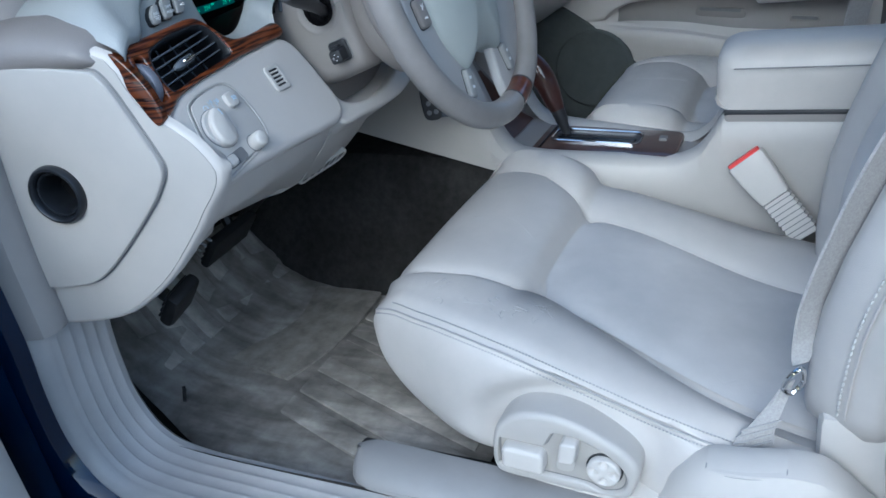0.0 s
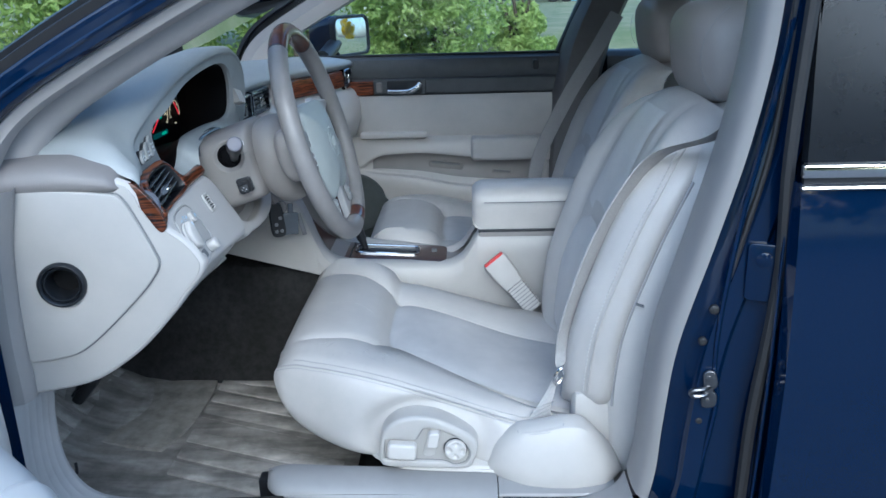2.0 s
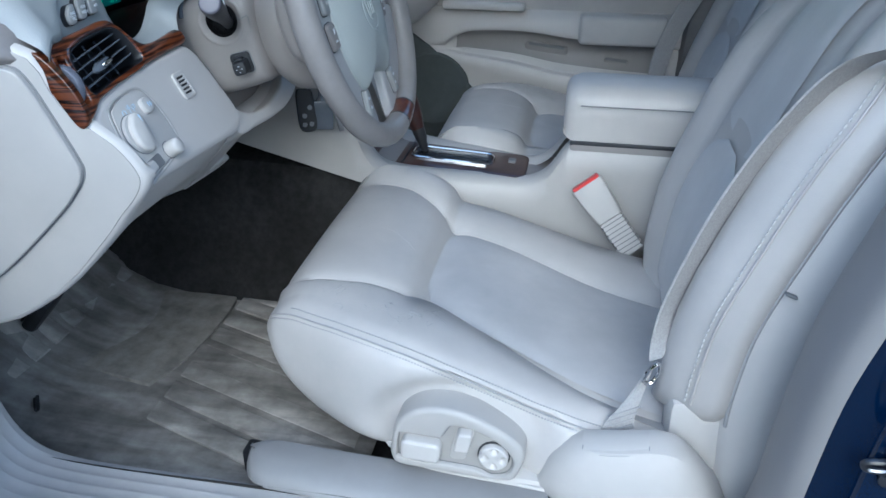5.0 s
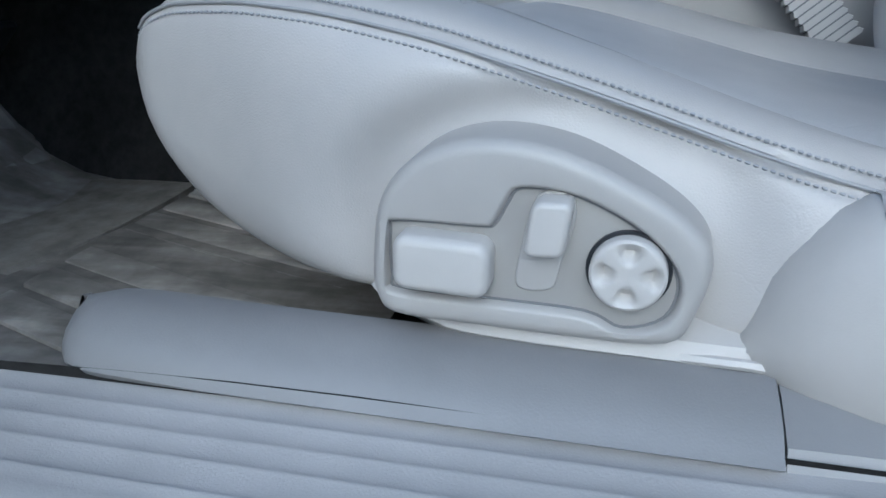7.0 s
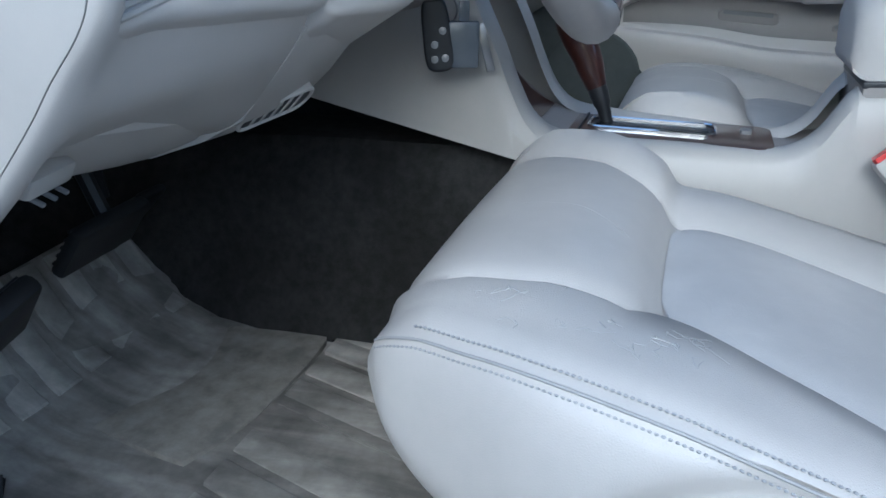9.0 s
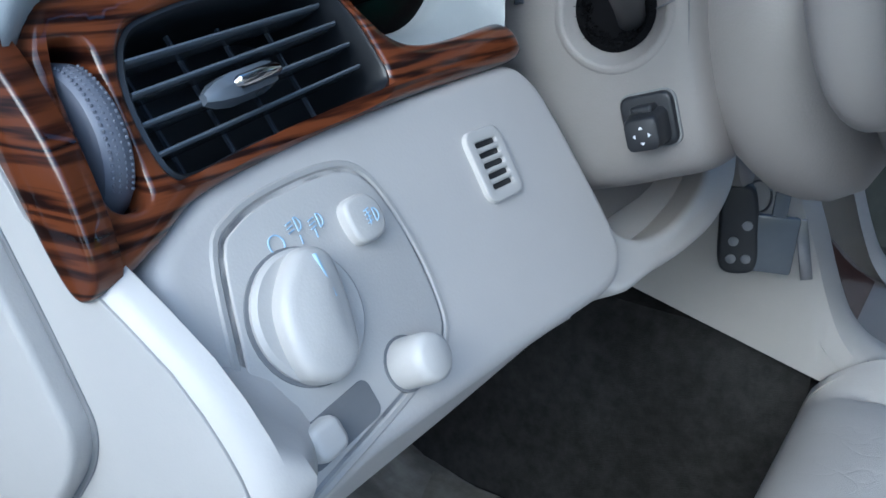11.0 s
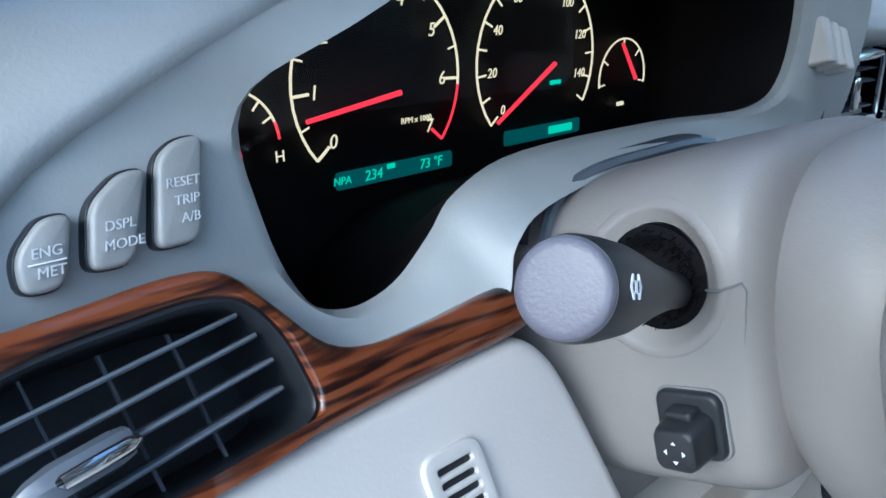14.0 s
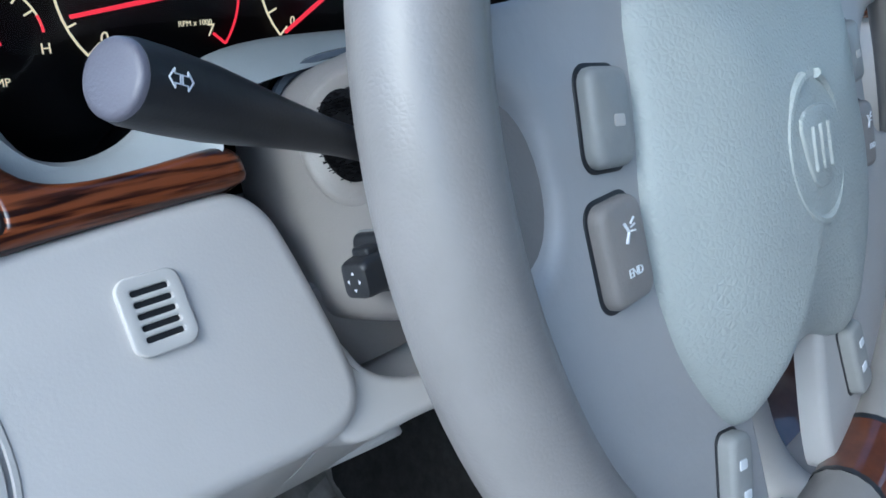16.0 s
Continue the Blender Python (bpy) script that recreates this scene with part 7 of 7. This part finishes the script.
        r = [Vector((p.x, yo + 0.055, p.z - 0.010)), Vector((p.x, yo + 0.040, p.z - 0.001)), Vector((p.x, yo + 0.026, p.z)), Vector((p.x, yo + 0.010, p.z - 0.004)), Vector((p.x, yo + 0.001, p.z - 0.014)), Vector((p.x - 0.0 * p.z, yo - 0.004, p.z - 0.05)), Vector((p.x, yo - 0.006, p.z * 0.4 + 0.6 * zl)), Vector((p.x, yo - 0.006, zl)), Vector((p.x, yo + 0.0, zl - 0.002))]
        rows.append([Vector((v.x, 2.77 - v.y, v.z)) for v in r] if s else r)
    part("side_wall", loft(rows), PANEL, cn, "pale grey console side")
part("front_side", loft([[Vector((x, 1.258, zl + f * (1.0 - zl))) for x, zl in [(x, 0.632 + max(0, -0.46 - x) * 0.27) for x in lin(-1.1, -0.60, 8)]] for f in (0, 0.3, 0.6, 1)]), PANEL, cn, "pale grey panel beside the footwell")
part("seam", tube([(-0.452, 1.268, 0.668), (-0.456, 1.264, 0.64), (-0.462, 1.262, 0.60)], 0.001, 5), SEAMDARK, cn)
part("floor_panel", loft([[Vector((x, y, crv(x, [(-0.60, 0.80), (-0.55, 0.74), (-0.50, 0.685), (-0.46, 0.664), (-0.38, 0.654), (-0.2, 0.640), (-0.13, 0.642)]))) for y in (1.31, 1.385, 1.46)] for x in lin(-0.60, -0.12, 14)]), TAUPE, cn, "taupe console tray")
part("wood_plate", slab(Plane((-0.31, 1.385, 0.6515), (1, 0, -0.055), (0, 1, 0)), rrect(-0.03, 0, 0.31, 0.125, 0.02), -0.006, 0.002, 0.0015), WOODDARK, cn, "dark polished wood console plate")
part("wood_front", loft([[Vector((x, y, crv(x, [(-0.60, 0.80), (-0.55, 0.74), (-0.50, 0.685), (-0.474, 0.6705)]) + 0.004)) for y in (1.3245, 1.34, 1.385, 1.43, 1.4455)] for x in lin(-0.575, -0.474, 10)]), WOODDARK, cn, "dark polished wood console front")
part("plate_split", box((-0.425, 1.385, 0.6608), (0.003, 0.12, 0.004), 0.0005), BLACK, cn)
gp = Plane((-0.335, 1.392, 0.6570), (1, 0, -0.055), (0, 1, 0))
part("gate_frame", ringslab(gp, rrect(0, 0, 0.165, 0.064, 0.016), rrect(0, 0, 0.158, 0.057, 0.0135), -0.006, 0.0028, 0.0016), CHROME, cn, "chrome gear gate")
part("gate_plate", slab(gp, rrect(0, 0, 0.155, 0.055, 0.012), -0.008, -0.002, 0.0005), BLACK, cn)
part("gate_slot", slab(gp, rrect(0.0, -0.004, 0.145, 0.016, 0.006), -0.004, 0.0005, 0.0006), GLOSSBLACK, cn)
part("console_button", slab(gp, rrect(0.118, 0.01, 0.014, 0.018, 0.003), -0.004, 0.003, 0.0012), SEAMDARK, cn)
ln = cat([(-0.393, 1.400, 0.655), (-0.402, 1.401, 0.685), (-0.415, 1.403, 0.72), (-0.430, 1.406, 0.758), (-0.452, 1.408, 0.795), (-0.468, 1.408, 0.808)], 5)
part("lever_boot", tube(ln[:9], [0.008] * 3 + [0.009] * 2 + [0.012] * 2 + [0.013] * 2, 14), BLACK, cn, "black lever base")
part("lever_knob", tube(ln[8:], [0.0135, 0.015, 0.0165, 0.018, 0.019, 0.0195, 0.0205, 0.0215, 0.022, 0.022, 0.021, 0.020, 0.0185, 0.0165, 0.014, 0.010, 0.006, 0.003][: len(ln[8:])], 16), KNOBWOOD, cn, "polished wood gear knob")
ar = part("armrest", loft([[Vector((x, y, z)) for y, z in ((1.315 + i, 0.7305 + i), (1.312 + i, 0.775), (1.314 + i, 0.806 - i * 0.5), (1.326 + i, 0.822 - i), (1.345, 0.8285 - i), (1.385, 0.830 - i), (1.425, 0.8285 - i), (1.455 - i, 0.822 - i), (1.468 - i, 0.806 - i * 0.5), (1.470 - i, 0.775), (1.466 - i, 0.7305 + i), (1.455, 0.7275 + i), (1.315, 0.7275 + i))] for x, i in ((-0.119, 0.022), (-0.116, 0.013), (-0.108, 0.006), (-0.094, 0.001), (-0.07, 0.0), (0.1, 0.0), (0.30, 0.0), (0.31, 0.01))], ring=True, caps=True), LEATHER, cn, "padded pale armrest lid")
part("armrest_seam", tube([(x, 1.3025, 0.800) for x in lin(-0.09, 0.30, 10)], 0.0012, 5), SEAMDARK, ar)
part("bin", box((0.11, 1.385, 0.66), (0.43, 0.15, 0.14), 0.006), TAUPE, cn)
part("gap", box((0.105, 1.385, 0.7265), (0.42, 0.150, 0.008), 0.002), BLACK, cn)
# centre stack
part("stack_face", loft([[Vector((x, y, z)) for y in lin(1.30, 1.47, 5)] for x, z in ((-0.665, 1.0), (-0.64, 0.93), (-0.615, 0.86), (-0.595, 0.80), (-0.585, 0.75))]), TAUPE, cn)
stp = Plane((-0.628, 1.385, 0.905), (0, 1, 0), (-0.33, 0, 0.94))
rad = part("radio", slab(stp, rrect(0, 0.02, 0.15, 0.11, 0.008), -0.01, 0.006, 0.003), BLACK, cn, "black radio panel")
for k in range(5):
    part("radio_key", slab(stp, rrect(-0.05 + 0.025 * k, -0.012, 0.019, 0.012, 0.003), 0, 0.010, 0.002), SLATE, rad)
for k in (-1, 1):
    part("radio_knob", lathe(stp, [(0.013, 0.005), (0.012, 0.018), (0.001, 0.019)], 20, 0.055 * k, 0.045), CHROME, rad)
part("climate_panel", slab(stp, rrect(0, -0.075, 0.15, 0.05, 0.006), -0.01, 0.004, 0.002), SLATE, cn)

# ---- keys, pedals, mat ----
ky = thing("car_keys", "black key fobs hanging from the ignition", "keys")
part("ring", tube([(-0.552 + 0.010 * math.cos(a), 1.208, 0.825 + 0.014 * math.sin(a)) for a in [k * math.tau / 24 for k in range(24)]], 0.0011, 6, closed=True), STEEL, ky, "steel split ring")
part("ignition", lathe(Plane((-0.57, 1.20, 0.852), (0, 1, 0), (-0.2, 0, 1)), [(0.02, -0.05), (0.02, 0.006), (0.015, 0.01), (0.001, 0.01)], 24), TAUPE, ky)
KM = pose(-0.562, 1.194, 0.797, 5, 0, -73)
fb = part("fob", moved(slab(Plane((-0.006, 0, 0), (0, 1, 0), (0, 0, 1)), smooth_outline([(-0.013, 0.036), (0.0, 0.041), (0.013, 0.036), (0.0165, 0.0), (0.0165, -0.028), (0.009, -0.038), (-0.009, -0.038), (-0.0165, -0.028), (-0.0165, 0.0)], 4), 0, 0.012, 0.004), KM), BLACK, ky, "black remote fob")
for a_, dz in ((-0.006, -0.024), (0.006, -0.024), (-0.004, -0.008), (0.007, 0.006)):
    part("fob_button", moved(lathe(Plane((0.0065, a_, dz), (0, 1, 0), (0, 0, 1)), [(0.0042, -0.002), (0.0042, 0.001), (0.001, 0.0015)], 14), KM), STEEL, fb)
KM2 = pose(-0.534, 1.202, 0.787, -3, 0, -70)
part("fob", moved(box((0, 0, 0), (0.008, 0.035, 0.052), 0.003), KM2), SLATE, ky, "slate grey leather fob")
part("fob_strap", moved(box((0, 0, 0.032), (0.004, 0.012, 0.03), 0.001), KM2), SLATE, ky)
part("key", moved(box((0, 0, 0), (0.002, 0.010, 0.055), 0.0008), pose(-0.512, 1.215, 0.782, 12, 0, -70)), STEEL, ky)

pb = thing("brake_pedal", "black rubber brake pedal", "pedal")
pm = pose(-0.915, 1.01, 0.60, 0, -52, 4)
part("pad", moved(box((0, 0, 0), (0.065, 0.13, 0.018), 0.006), pm), RUBBER, pb, "ribbed black pedal pad")
for k in range(5):
    part("rib", moved(box((-0.024 + 0.012 * k, 0, 0.010), (0.004, 0.118, 0.004), 0.001), pm), BLACK, pb)
part("arm", tube([(-0.92, 1.03, 0.60), (-0.96, 1.04, 0.68), (-0.98, 1.04, 0.82)], 0.010, 8), BLACK, pb)
ap2 = thing("accelerator_pedal", "long black rubber accelerator pedal", "pedal")
part("pad", moved(box((0, 0, 0), (0.15, 0.055, 0.014), 0.006), pose(-1.04, 1.19, 0.545, 0, -42, 0)), RUBBER, ap2)
part("arm", tube([(-1.07, 1.19, 0.58), (-1.08, 1.19, 0.68), (-1.08, 1.19, 0.8)], 0.008, 8), BLACK, ap2)
pk = thing("parking_brake_pedal", "small black ribbed parking brake pedal", "pedal")
pm = pose(-0.845, 0.800, 0.602, 18, -48, -12)
part("pad", moved(box((0, 0, 0), (0.075, 0.065, 0.024), 0.009), pm), RUBBER, pk, "ribbed black pedal pad")
for k in range(4):
    part("rib", moved(box((-0.024 + 0.016 * k, 0, 0.013), (0.006, 0.056, 0.004), 0.0015), pm), BLACK, pk)
part("arm", tube([(-0.86, 0.80, 0.60), (-0.92, 0.79, 0.66), (-0.95, 0.78, 0.76)], 0.010, 8), BLACK, pk)

def worn_mat(name, col, col2, angle):
    """Carpet with long streaks of dirt and wear over the pile."""
    m = mat(name, col, 0.95, col2=col2, scale=26, bump=0.9, bscale=900, stain=0.45, spec=0.1)
    nt = m.node_tree
    b = nt.nodes["Principled BSDF"]
    tc, mp, ns, mr_, mx = (nt.nodes.new(k) for k in ("ShaderNodeTexCoord", "ShaderNodeMapping", "ShaderNodeTexNoise", "ShaderNodeMapRange", "ShaderNodeMix"))
    mp.inputs["Rotation"].default_value, mp.inputs["Scale"].default_value = (0, 0, radians(angle)), (3.2, 17.0, 3.0)
    ns.inputs["Scale"].default_value, ns.inputs["Detail"].default_value, ns.inputs["Distortion"].default_value = 1.6, 7, 0.5
    mr_.inputs["From Min"].default_value, mr_.inputs["From Max"].default_value = 0.38, 0.66
    mr_.inputs["To Min"].default_value, mr_.inputs["To Max"].default_value = 0.62, 1.12
    mx.data_type, mx.blend_type = "RGBA", "MULTIPLY"
    mx.inputs["Factor"].default_value = 1.0
    L = nt.links.new
    L(tc.outputs["Object"], mp.inputs[0])
    L(mp.outputs[0], ns.inputs["Vector"])
    L(ns.outputs["Fac"], mr_.inputs["Value"])
    L(b.inputs["Base Color"].links[0].from_socket, mx.inputs["A"])
    L(mr_.outputs[0], mx.inputs["B"])
    L(mx.outputs["Result"], b.inputs["Base Color"])
    return m


MATCARPET = worn_mat("worn grey carpet mat", (0.47, 0.438, 0.392), (0.32, 0.298, 0.27), -24)
RIBCARPET = worn_mat("pale worn carpet ribs", (0.66, 0.615, 0.55), (0.46, 0.43, 0.385), -24)
fm = thing("floor_mat", "worn stained grey carpet mat with ribbed heel area", "car mat")
MX = [-1.12, -1.06, -1.0, -0.94, -0.88] + list(lin(-0.85, -0.36, 26))
def mz(x):
    return crv(x, [(-1.12, 0.505), (-1.02, 0.405), (-0.92, 0.368), (-0.8, 0.358), (-0.5, 0.354), (-0.3, 0.356)]) + 0.006
rows = []
for x in MX:
    y0 = crv(x, [(-1.12, 0.82), (-0.95, 0.775), (-0.85, 0.735), (-0.72, 0.700), (-0.6, 0.688), (-0.36, 0.688)])
    rows.append([Vector((x, y0 + (1.262 - y0) * k / 30, mz(x) + 0.003 * math.sin(5 * x + 9 * k / 30) + (0.010 if 0 < k < 30 else 0.0))) for k in range(31)])
part("carpet", loft(rows), MATCARPET, fm, "stained grey carpet pile")
# pressed flat ribs behind and in front of the heel pad
def band(x0, x1, yf, half, n=14):
    return loft([[Vector((x, min(yf(x), 1.252 - half) + o * half, mz(x) + h)) for o, h in ((-1.06, 0.0085), (-1.0, 0.0118), (-0.9, 0.0128), (0.9, 0.0128), (1.0, 0.0118), (1.06, 0.0085))] for x in lin(x0, x1, n)], caps=True)
for k in range(8):
    part("rib", band(-0.745, -0.39, lambda x: 0.862 + 0.058 * k - 0.34 * (x + 0.75), 0.0215), RIBCARPET, fm)
for k in range(7):
    part("rib", band(-1.115, -0.988, lambda x: 0.868 + 0.056 * k - 0.22 * (x + 0.98), 0.019), RIBCARPET, fm)
hp2 = Plane((-0.865, 1.07, mz(-0.865) + 0.0125), (1, 0, -0.02), (0, 1, 0))
hpo = smooth_outline([(0.112, 0.125), (0.112, -0.05), (0.085, -0.14), (0.06, -0.15), (-0.09, -0.12), (-0.112, -0.10), (-0.112, 0.10), (-0.09, 0.135), (0.08, 0.150)], 4)
part("heel_pad", slab(hp2, hpo, -0.008, 0.0015, 0.002), HEELPAD, fm, "brownish worn heel pad")
part("heel_seam", tube([hp2(p[0], p[1], 0.0005) for p in hpo], 0.0012, 5, closed=True), HEELPAD, fm)
part("mat_clip", tube(cat([(-0.93, 0.82, 0.40), (-0.915, 0.80, 0.395), (-0.90, 0.79, 0.41), (-0.905, 0.80, 0.425)], 4), 0.003, 6), RUBBER, fm)

# ---- outside: shrubs, containers, trailer ----
def leaf_mat(name, col, col2):
    m = mat(name, col, 0.5, col2=col2, scale=2.5)
    nt = m.node_tree
    b, tr, mx = nt.nodes["Principled BSDF"], nt.nodes.new("ShaderNodeBsdfTranslucent"), nt.nodes.new("ShaderNodeMixShader")
    mx.inputs[0].default_value = 0.4
    nt.links.new(b.inputs["Base Color"].links[0].from_socket, tr.inputs[0])
    nt.links.new(b.outputs[0], mx.inputs[1])
    nt.links.new(tr.outputs[0], mx.inputs[2])
    nt.links.new(mx.outputs[0], nt.nodes["Material Output"].inputs[0])
    return m


LEAF = [leaf_mat("fresh green leaves", (0.44, 0.54, 0.17), (0.20, 0.31, 0.07)), leaf_mat("yellow leaves", (0.70, 0.55, 0.03), (0.48, 0.38, 0.03)), leaf_mat("dark hedge leaves", (0.08, 0.12, 0.04), (0.04, 0.07, 0.025))]
BLOSSOM = mat("white blossom", (0.7, 0.72, 0.62), 0.6)
BARK = mat("grey brown bark", (0.10, 0.08, 0.06), 0.9, bump=0.6, bscale=40)


def foliage(c, s, count, size, seed, clumps=26):
    """Many small folded leaves in uneven clumps."""
    g = np.random.RandomState(seed)
    cc = g.normal(size=(clumps, 3))
    cc = cc / np.linalg.norm(cc, axis=1)[:, None] * g.uniform(0.35, 1.0, (clumps, 1)) * np.array(s) * 0.5
    rad = g.uniform(0.16, 0.34, clumps)
    k = g.randint(0, clumps, count)
    p = g.normal(size=(count, 3))
    p = p / np.linalg.norm(p, axis=1)[:, None] * (g.uniform(0.2, 1, (count, 1)) ** 0.5) * rad[k][:, None] * np.mean(s) * 0.62 + cc[k] + np.array(c)
    a, b = g.normal(size=(count, 3)), g.normal(size=(count, 3))
    a /= np.linalg.norm(a, axis=1)[:, None]
    b -= a * (a * b).sum(1)[:, None]
    b /= np.linalg.norm(b, axis=1)[:, None]
    n = np.cross(a, b)
    L = size * g.uniform(0.6, 1.3, (count, 1))
    q = np.stack([p - a * L, p + b * L * 0.42 + n * L * 0.15, p + a * L, p - b * L * 0.42 + n * L * 0.15], 1).reshape(-1, 3)
    f = np.arange(count * 4).reshape(-1, 4)
    f = np.concatenate([f[:, [0, 1, 2]], f[:, [0, 2, 3]]])
    me = bpy.data.meshes.new("crown")
    me.from_pydata(q.tolist(), [], f.tolist())
    return me


def shrub(c, s, count, size, seed, leaf=0, label="dense green shrub with small leaves", blossom=0, stems=4):
    t = thing("shrub", label, "shrub", "shrubs behind the car", at=(c[0], c[1], ground_height(c[0], c[1])))
    me = foliage((c[0], c[1], c[2]), s, count, size, seed)
    me.materials.append(LEAF[leaf])
    ob = new("crown", me)
    ob.parent, ob.matrix_parent_inverse = t, Matrix.Translation(-t.location)
    if blossom:
        mb = foliage((c[0], c[1] - 0.15, c[2] + 0.1), s, blossom, size * 0.6, seed + 50)
        mb.materials.append(BLOSSOM)
        ob = tagged(new("blossom", mb), kind="stuff")
        ob.parent, ob.matrix_parent_inverse = t, Matrix.Translation(-t.location)
    g = random.Random(seed)
    for _ in range(stems):
        d = Vector((g.uniform(-0.4, 0.4) * s[0], g.uniform(-0.3, 0.3) * s[1], 0)) if stems > 1 else Vector((-0.5, 0.2, 0))
        part("stem", tube(cat([t.location + d * 0.2 - Vector((0, 0, 0.05)), t.location + d * 0.5 + Vector((0, 0, s[2] * 0.3)), t.location + d + Vector((0, 0, s[2] * 0.7))], 4), [0.03 - 0.0025 * k for k in range(9)], 6), BARK, t)


shrub((-1.35, 5.3, 1.55), (1.9, 1.6, 2.1), 32000, 0.025, 1, blossom=420)
shrub((-0.42, 5.6, 1.20), (1.3, 1.5, 1.5), 22000, 0.024, 2, blossom=260)
shrub((-2.75, 5.2, 1.7), (1.9, 1.6, 2.3), 22000, 0.033, 3, blossom=500)
shrub((-4.3, 5.0, 1.7), (2.0, 1.7, 2.4), 20000, 0.036, 4, blossom=520)
shrub((-6.1, 5.2, 1.8), (2.2, 1.8, 2.6), 14000, 0.045, 5, blossom=300)
shrub((-8.2, 5.6, 1.9), (2.6, 2.0, 2.8), 10000, 0.055, 6)
shrub((0.30, 5.8, 0.85), (0.5, 0.8, 0.55), 6000, 0.026, 7)
shrub((-0.05, 5.9, 2.05), (1.2, 0.9, 1.1), 2500, 0.055, 8, label="bright green overhanging leaves", stems=1)
shrub((7.6, 19.5, 2.0), (2.2, 1.6, 3.4), 5000, 0.11, 9, leaf=1, label="bright yellow leafed shrub")
shrub((12.5, 10.4, 2.0), (3.0, 3.0, 3.6), 6000, 0.10, 10, leaf=1, label="bright yellow leafed shrub behind the car")


def tree(x, y, h, w, seed):
    """A broad tree: a tapered trunk with limbs and an uneven crown."""
    t = thing("tree", "dark green broad tree across the yard", "tree", "trees across the yard", at=(x, y, 0))
    me = foliage((x, y, h * 0.56), (w, w * 0.7, h * 0.95), 5200, 0.17, seed, 34)
    me.materials.append(LEAF[2])
    ob = new("crown", me)
    ob.parent, ob.matrix_parent_inverse = t, Matrix.Translation(-t.location)
    g = random.Random(seed)
    part("trunk", tube([(x, y, -0.1), (x + 0.1, y, h * 0.25), (x, y + 0.1, h * 0.5), (x - 0.1, y, h * 0.8)], [0.22, 0.17, 0.12, 0.05], 8), BARK, t)
    for k in range(4):
        a = k * 1.6 + g.uniform(0, 0.8)
        part("limb", tube([(x, y, h * (0.3 + 0.08 * k)), (x + 0.5 * math.cos(a), y + 0.5 * math.sin(a), h * (0.42 + 0.08 * k)), (x + w * 0.3 * math.cos(a), y + w * 0.25 * math.sin(a), h * (0.55 + 0.08 * k))], [0.09, 0.06, 0.02], 6), BARK, t)


for k in range(7):
    tree(-15.5 + 5.1 * k, -12.5 + 0.9 * math.sin(2.3 * k), 4.6 + 0.7 * math.sin(1.7 * k), 6.2, 60 + k)


def container(name, label, c, s, material, ribs):
    t = thing(name, label, "shipping container", at=(c[0], c[1], c[2]))
    n = ribs
    rows = []
    for z in (0, s[2]):
        r = []
        for k in range(n):
            x0 = c[0] - s[0] / 2 + s[0] * k / n
            w = s[0] / n
            r += [Vector((x0, c[1] - s[1] / 2, c[2] + z)), Vector((x0 + 0.4 * w, c[1] - s[1] / 2, c[2] + z)), Vector((x0 + 0.5 * w, c[1] - s[1] / 2 + 0.09, c[2] + z)), Vector((x0 + 0.9 * w, c[1] - s[1] / 2 + 0.09, c[2] + z))]
        rows.append(r)
    part("corrugated_side", loft(rows), material, t, "ribbed steel side")
    part("shell", box((c[0], c[1] + 0.05, c[2] + s[2] / 2), (s[0] - 0.02, s[1] - 0.1, s[2]), 0.02), material, t)
    for sx in (-1, 1):
        part("corner_post", box((c[0] + sx * s[0] / 2, c[1] - s[1] / 2, c[2] + s[2] / 2), (0.14, 0.14, s[2] + 0.02), 0.01), material, t)
    return t


WHITESTEEL = mat("white painted steel", (0.60, 0.63, 0.63), 0.5, col2=(0.50, 0.53, 0.53), scale=1.5)
GREENSTEEL = mat("dark green steel", (0.02, 0.055, 0.05), 0.5, col2=(0.015, 0.04, 0.035), scale=2)
container("white_container", "white corrugated steel container", (5.7, 21, 0.93), (3.4, 2.4, 3.2), WHITESTEEL, 5)
container("green_container", "dark green corrugated container", (0.8, 21.2, 0.93), (6.2, 2.4, 3.2), GREENSTEEL, 22)
tr = thing("trailer", "low dark flatbed trailer on the grass", "trailer", at=(2.2, 18, 0.93))
part("bed", box((1.75, 18, 1.15), (1.2, 1.2, 0.12), 0.02), RUBBER, tr)
part("side_board", box((1.75, 17.42, 1.24), (1.2, 0.05, 0.12), 0.01), BLACK, tr)
for x in (1.80, 2.09):
    w = part("wheel", lathe(Plane((x, 17.45, 1.06), (1, 0, 0), (0, 0, 1)), [(0.09, -0.08), (0.125, -0.06), (0.13, 0.0), (0.125, 0.06), (0.08, 0.08), (0.05, 0.05), (0.001, 0.05)], 24), RUBBER, tr)
tc_ = thing("traffic_cone", "orange traffic cone with white band", "cone", at=(5.35, 17, 0.93))
cpn = Plane((5.35, 17, 0.94), (1, 0, 0), (0, 1, 0))
part("cone", lathe(cpn, [(0.10, 0.03), (0.07, 0.14), (0.035, 0.26), (0.02, 0.31)], 20), mat("orange plastic", (0.75, 0.12, 0.03), 0.5), tc_)
part("band", lathe(cpn, [(0.063, 0.17), (0.052, 0.215)], 20, caps=False), WHITE, tc_)
part("base", box((5.35, 17, 0.955), (0.26, 0.26, 0.04), 0.01), BLACK, tc_)
tagged(part("blue_tarp", box((2.85, 18.4, 1.03), (1.2, 0.6, 0.22), 0.06), mat("light blue tarp", (0.25, 0.5, 0.7), 0.6)), "light blue tarp lying on the grass", "tarp")
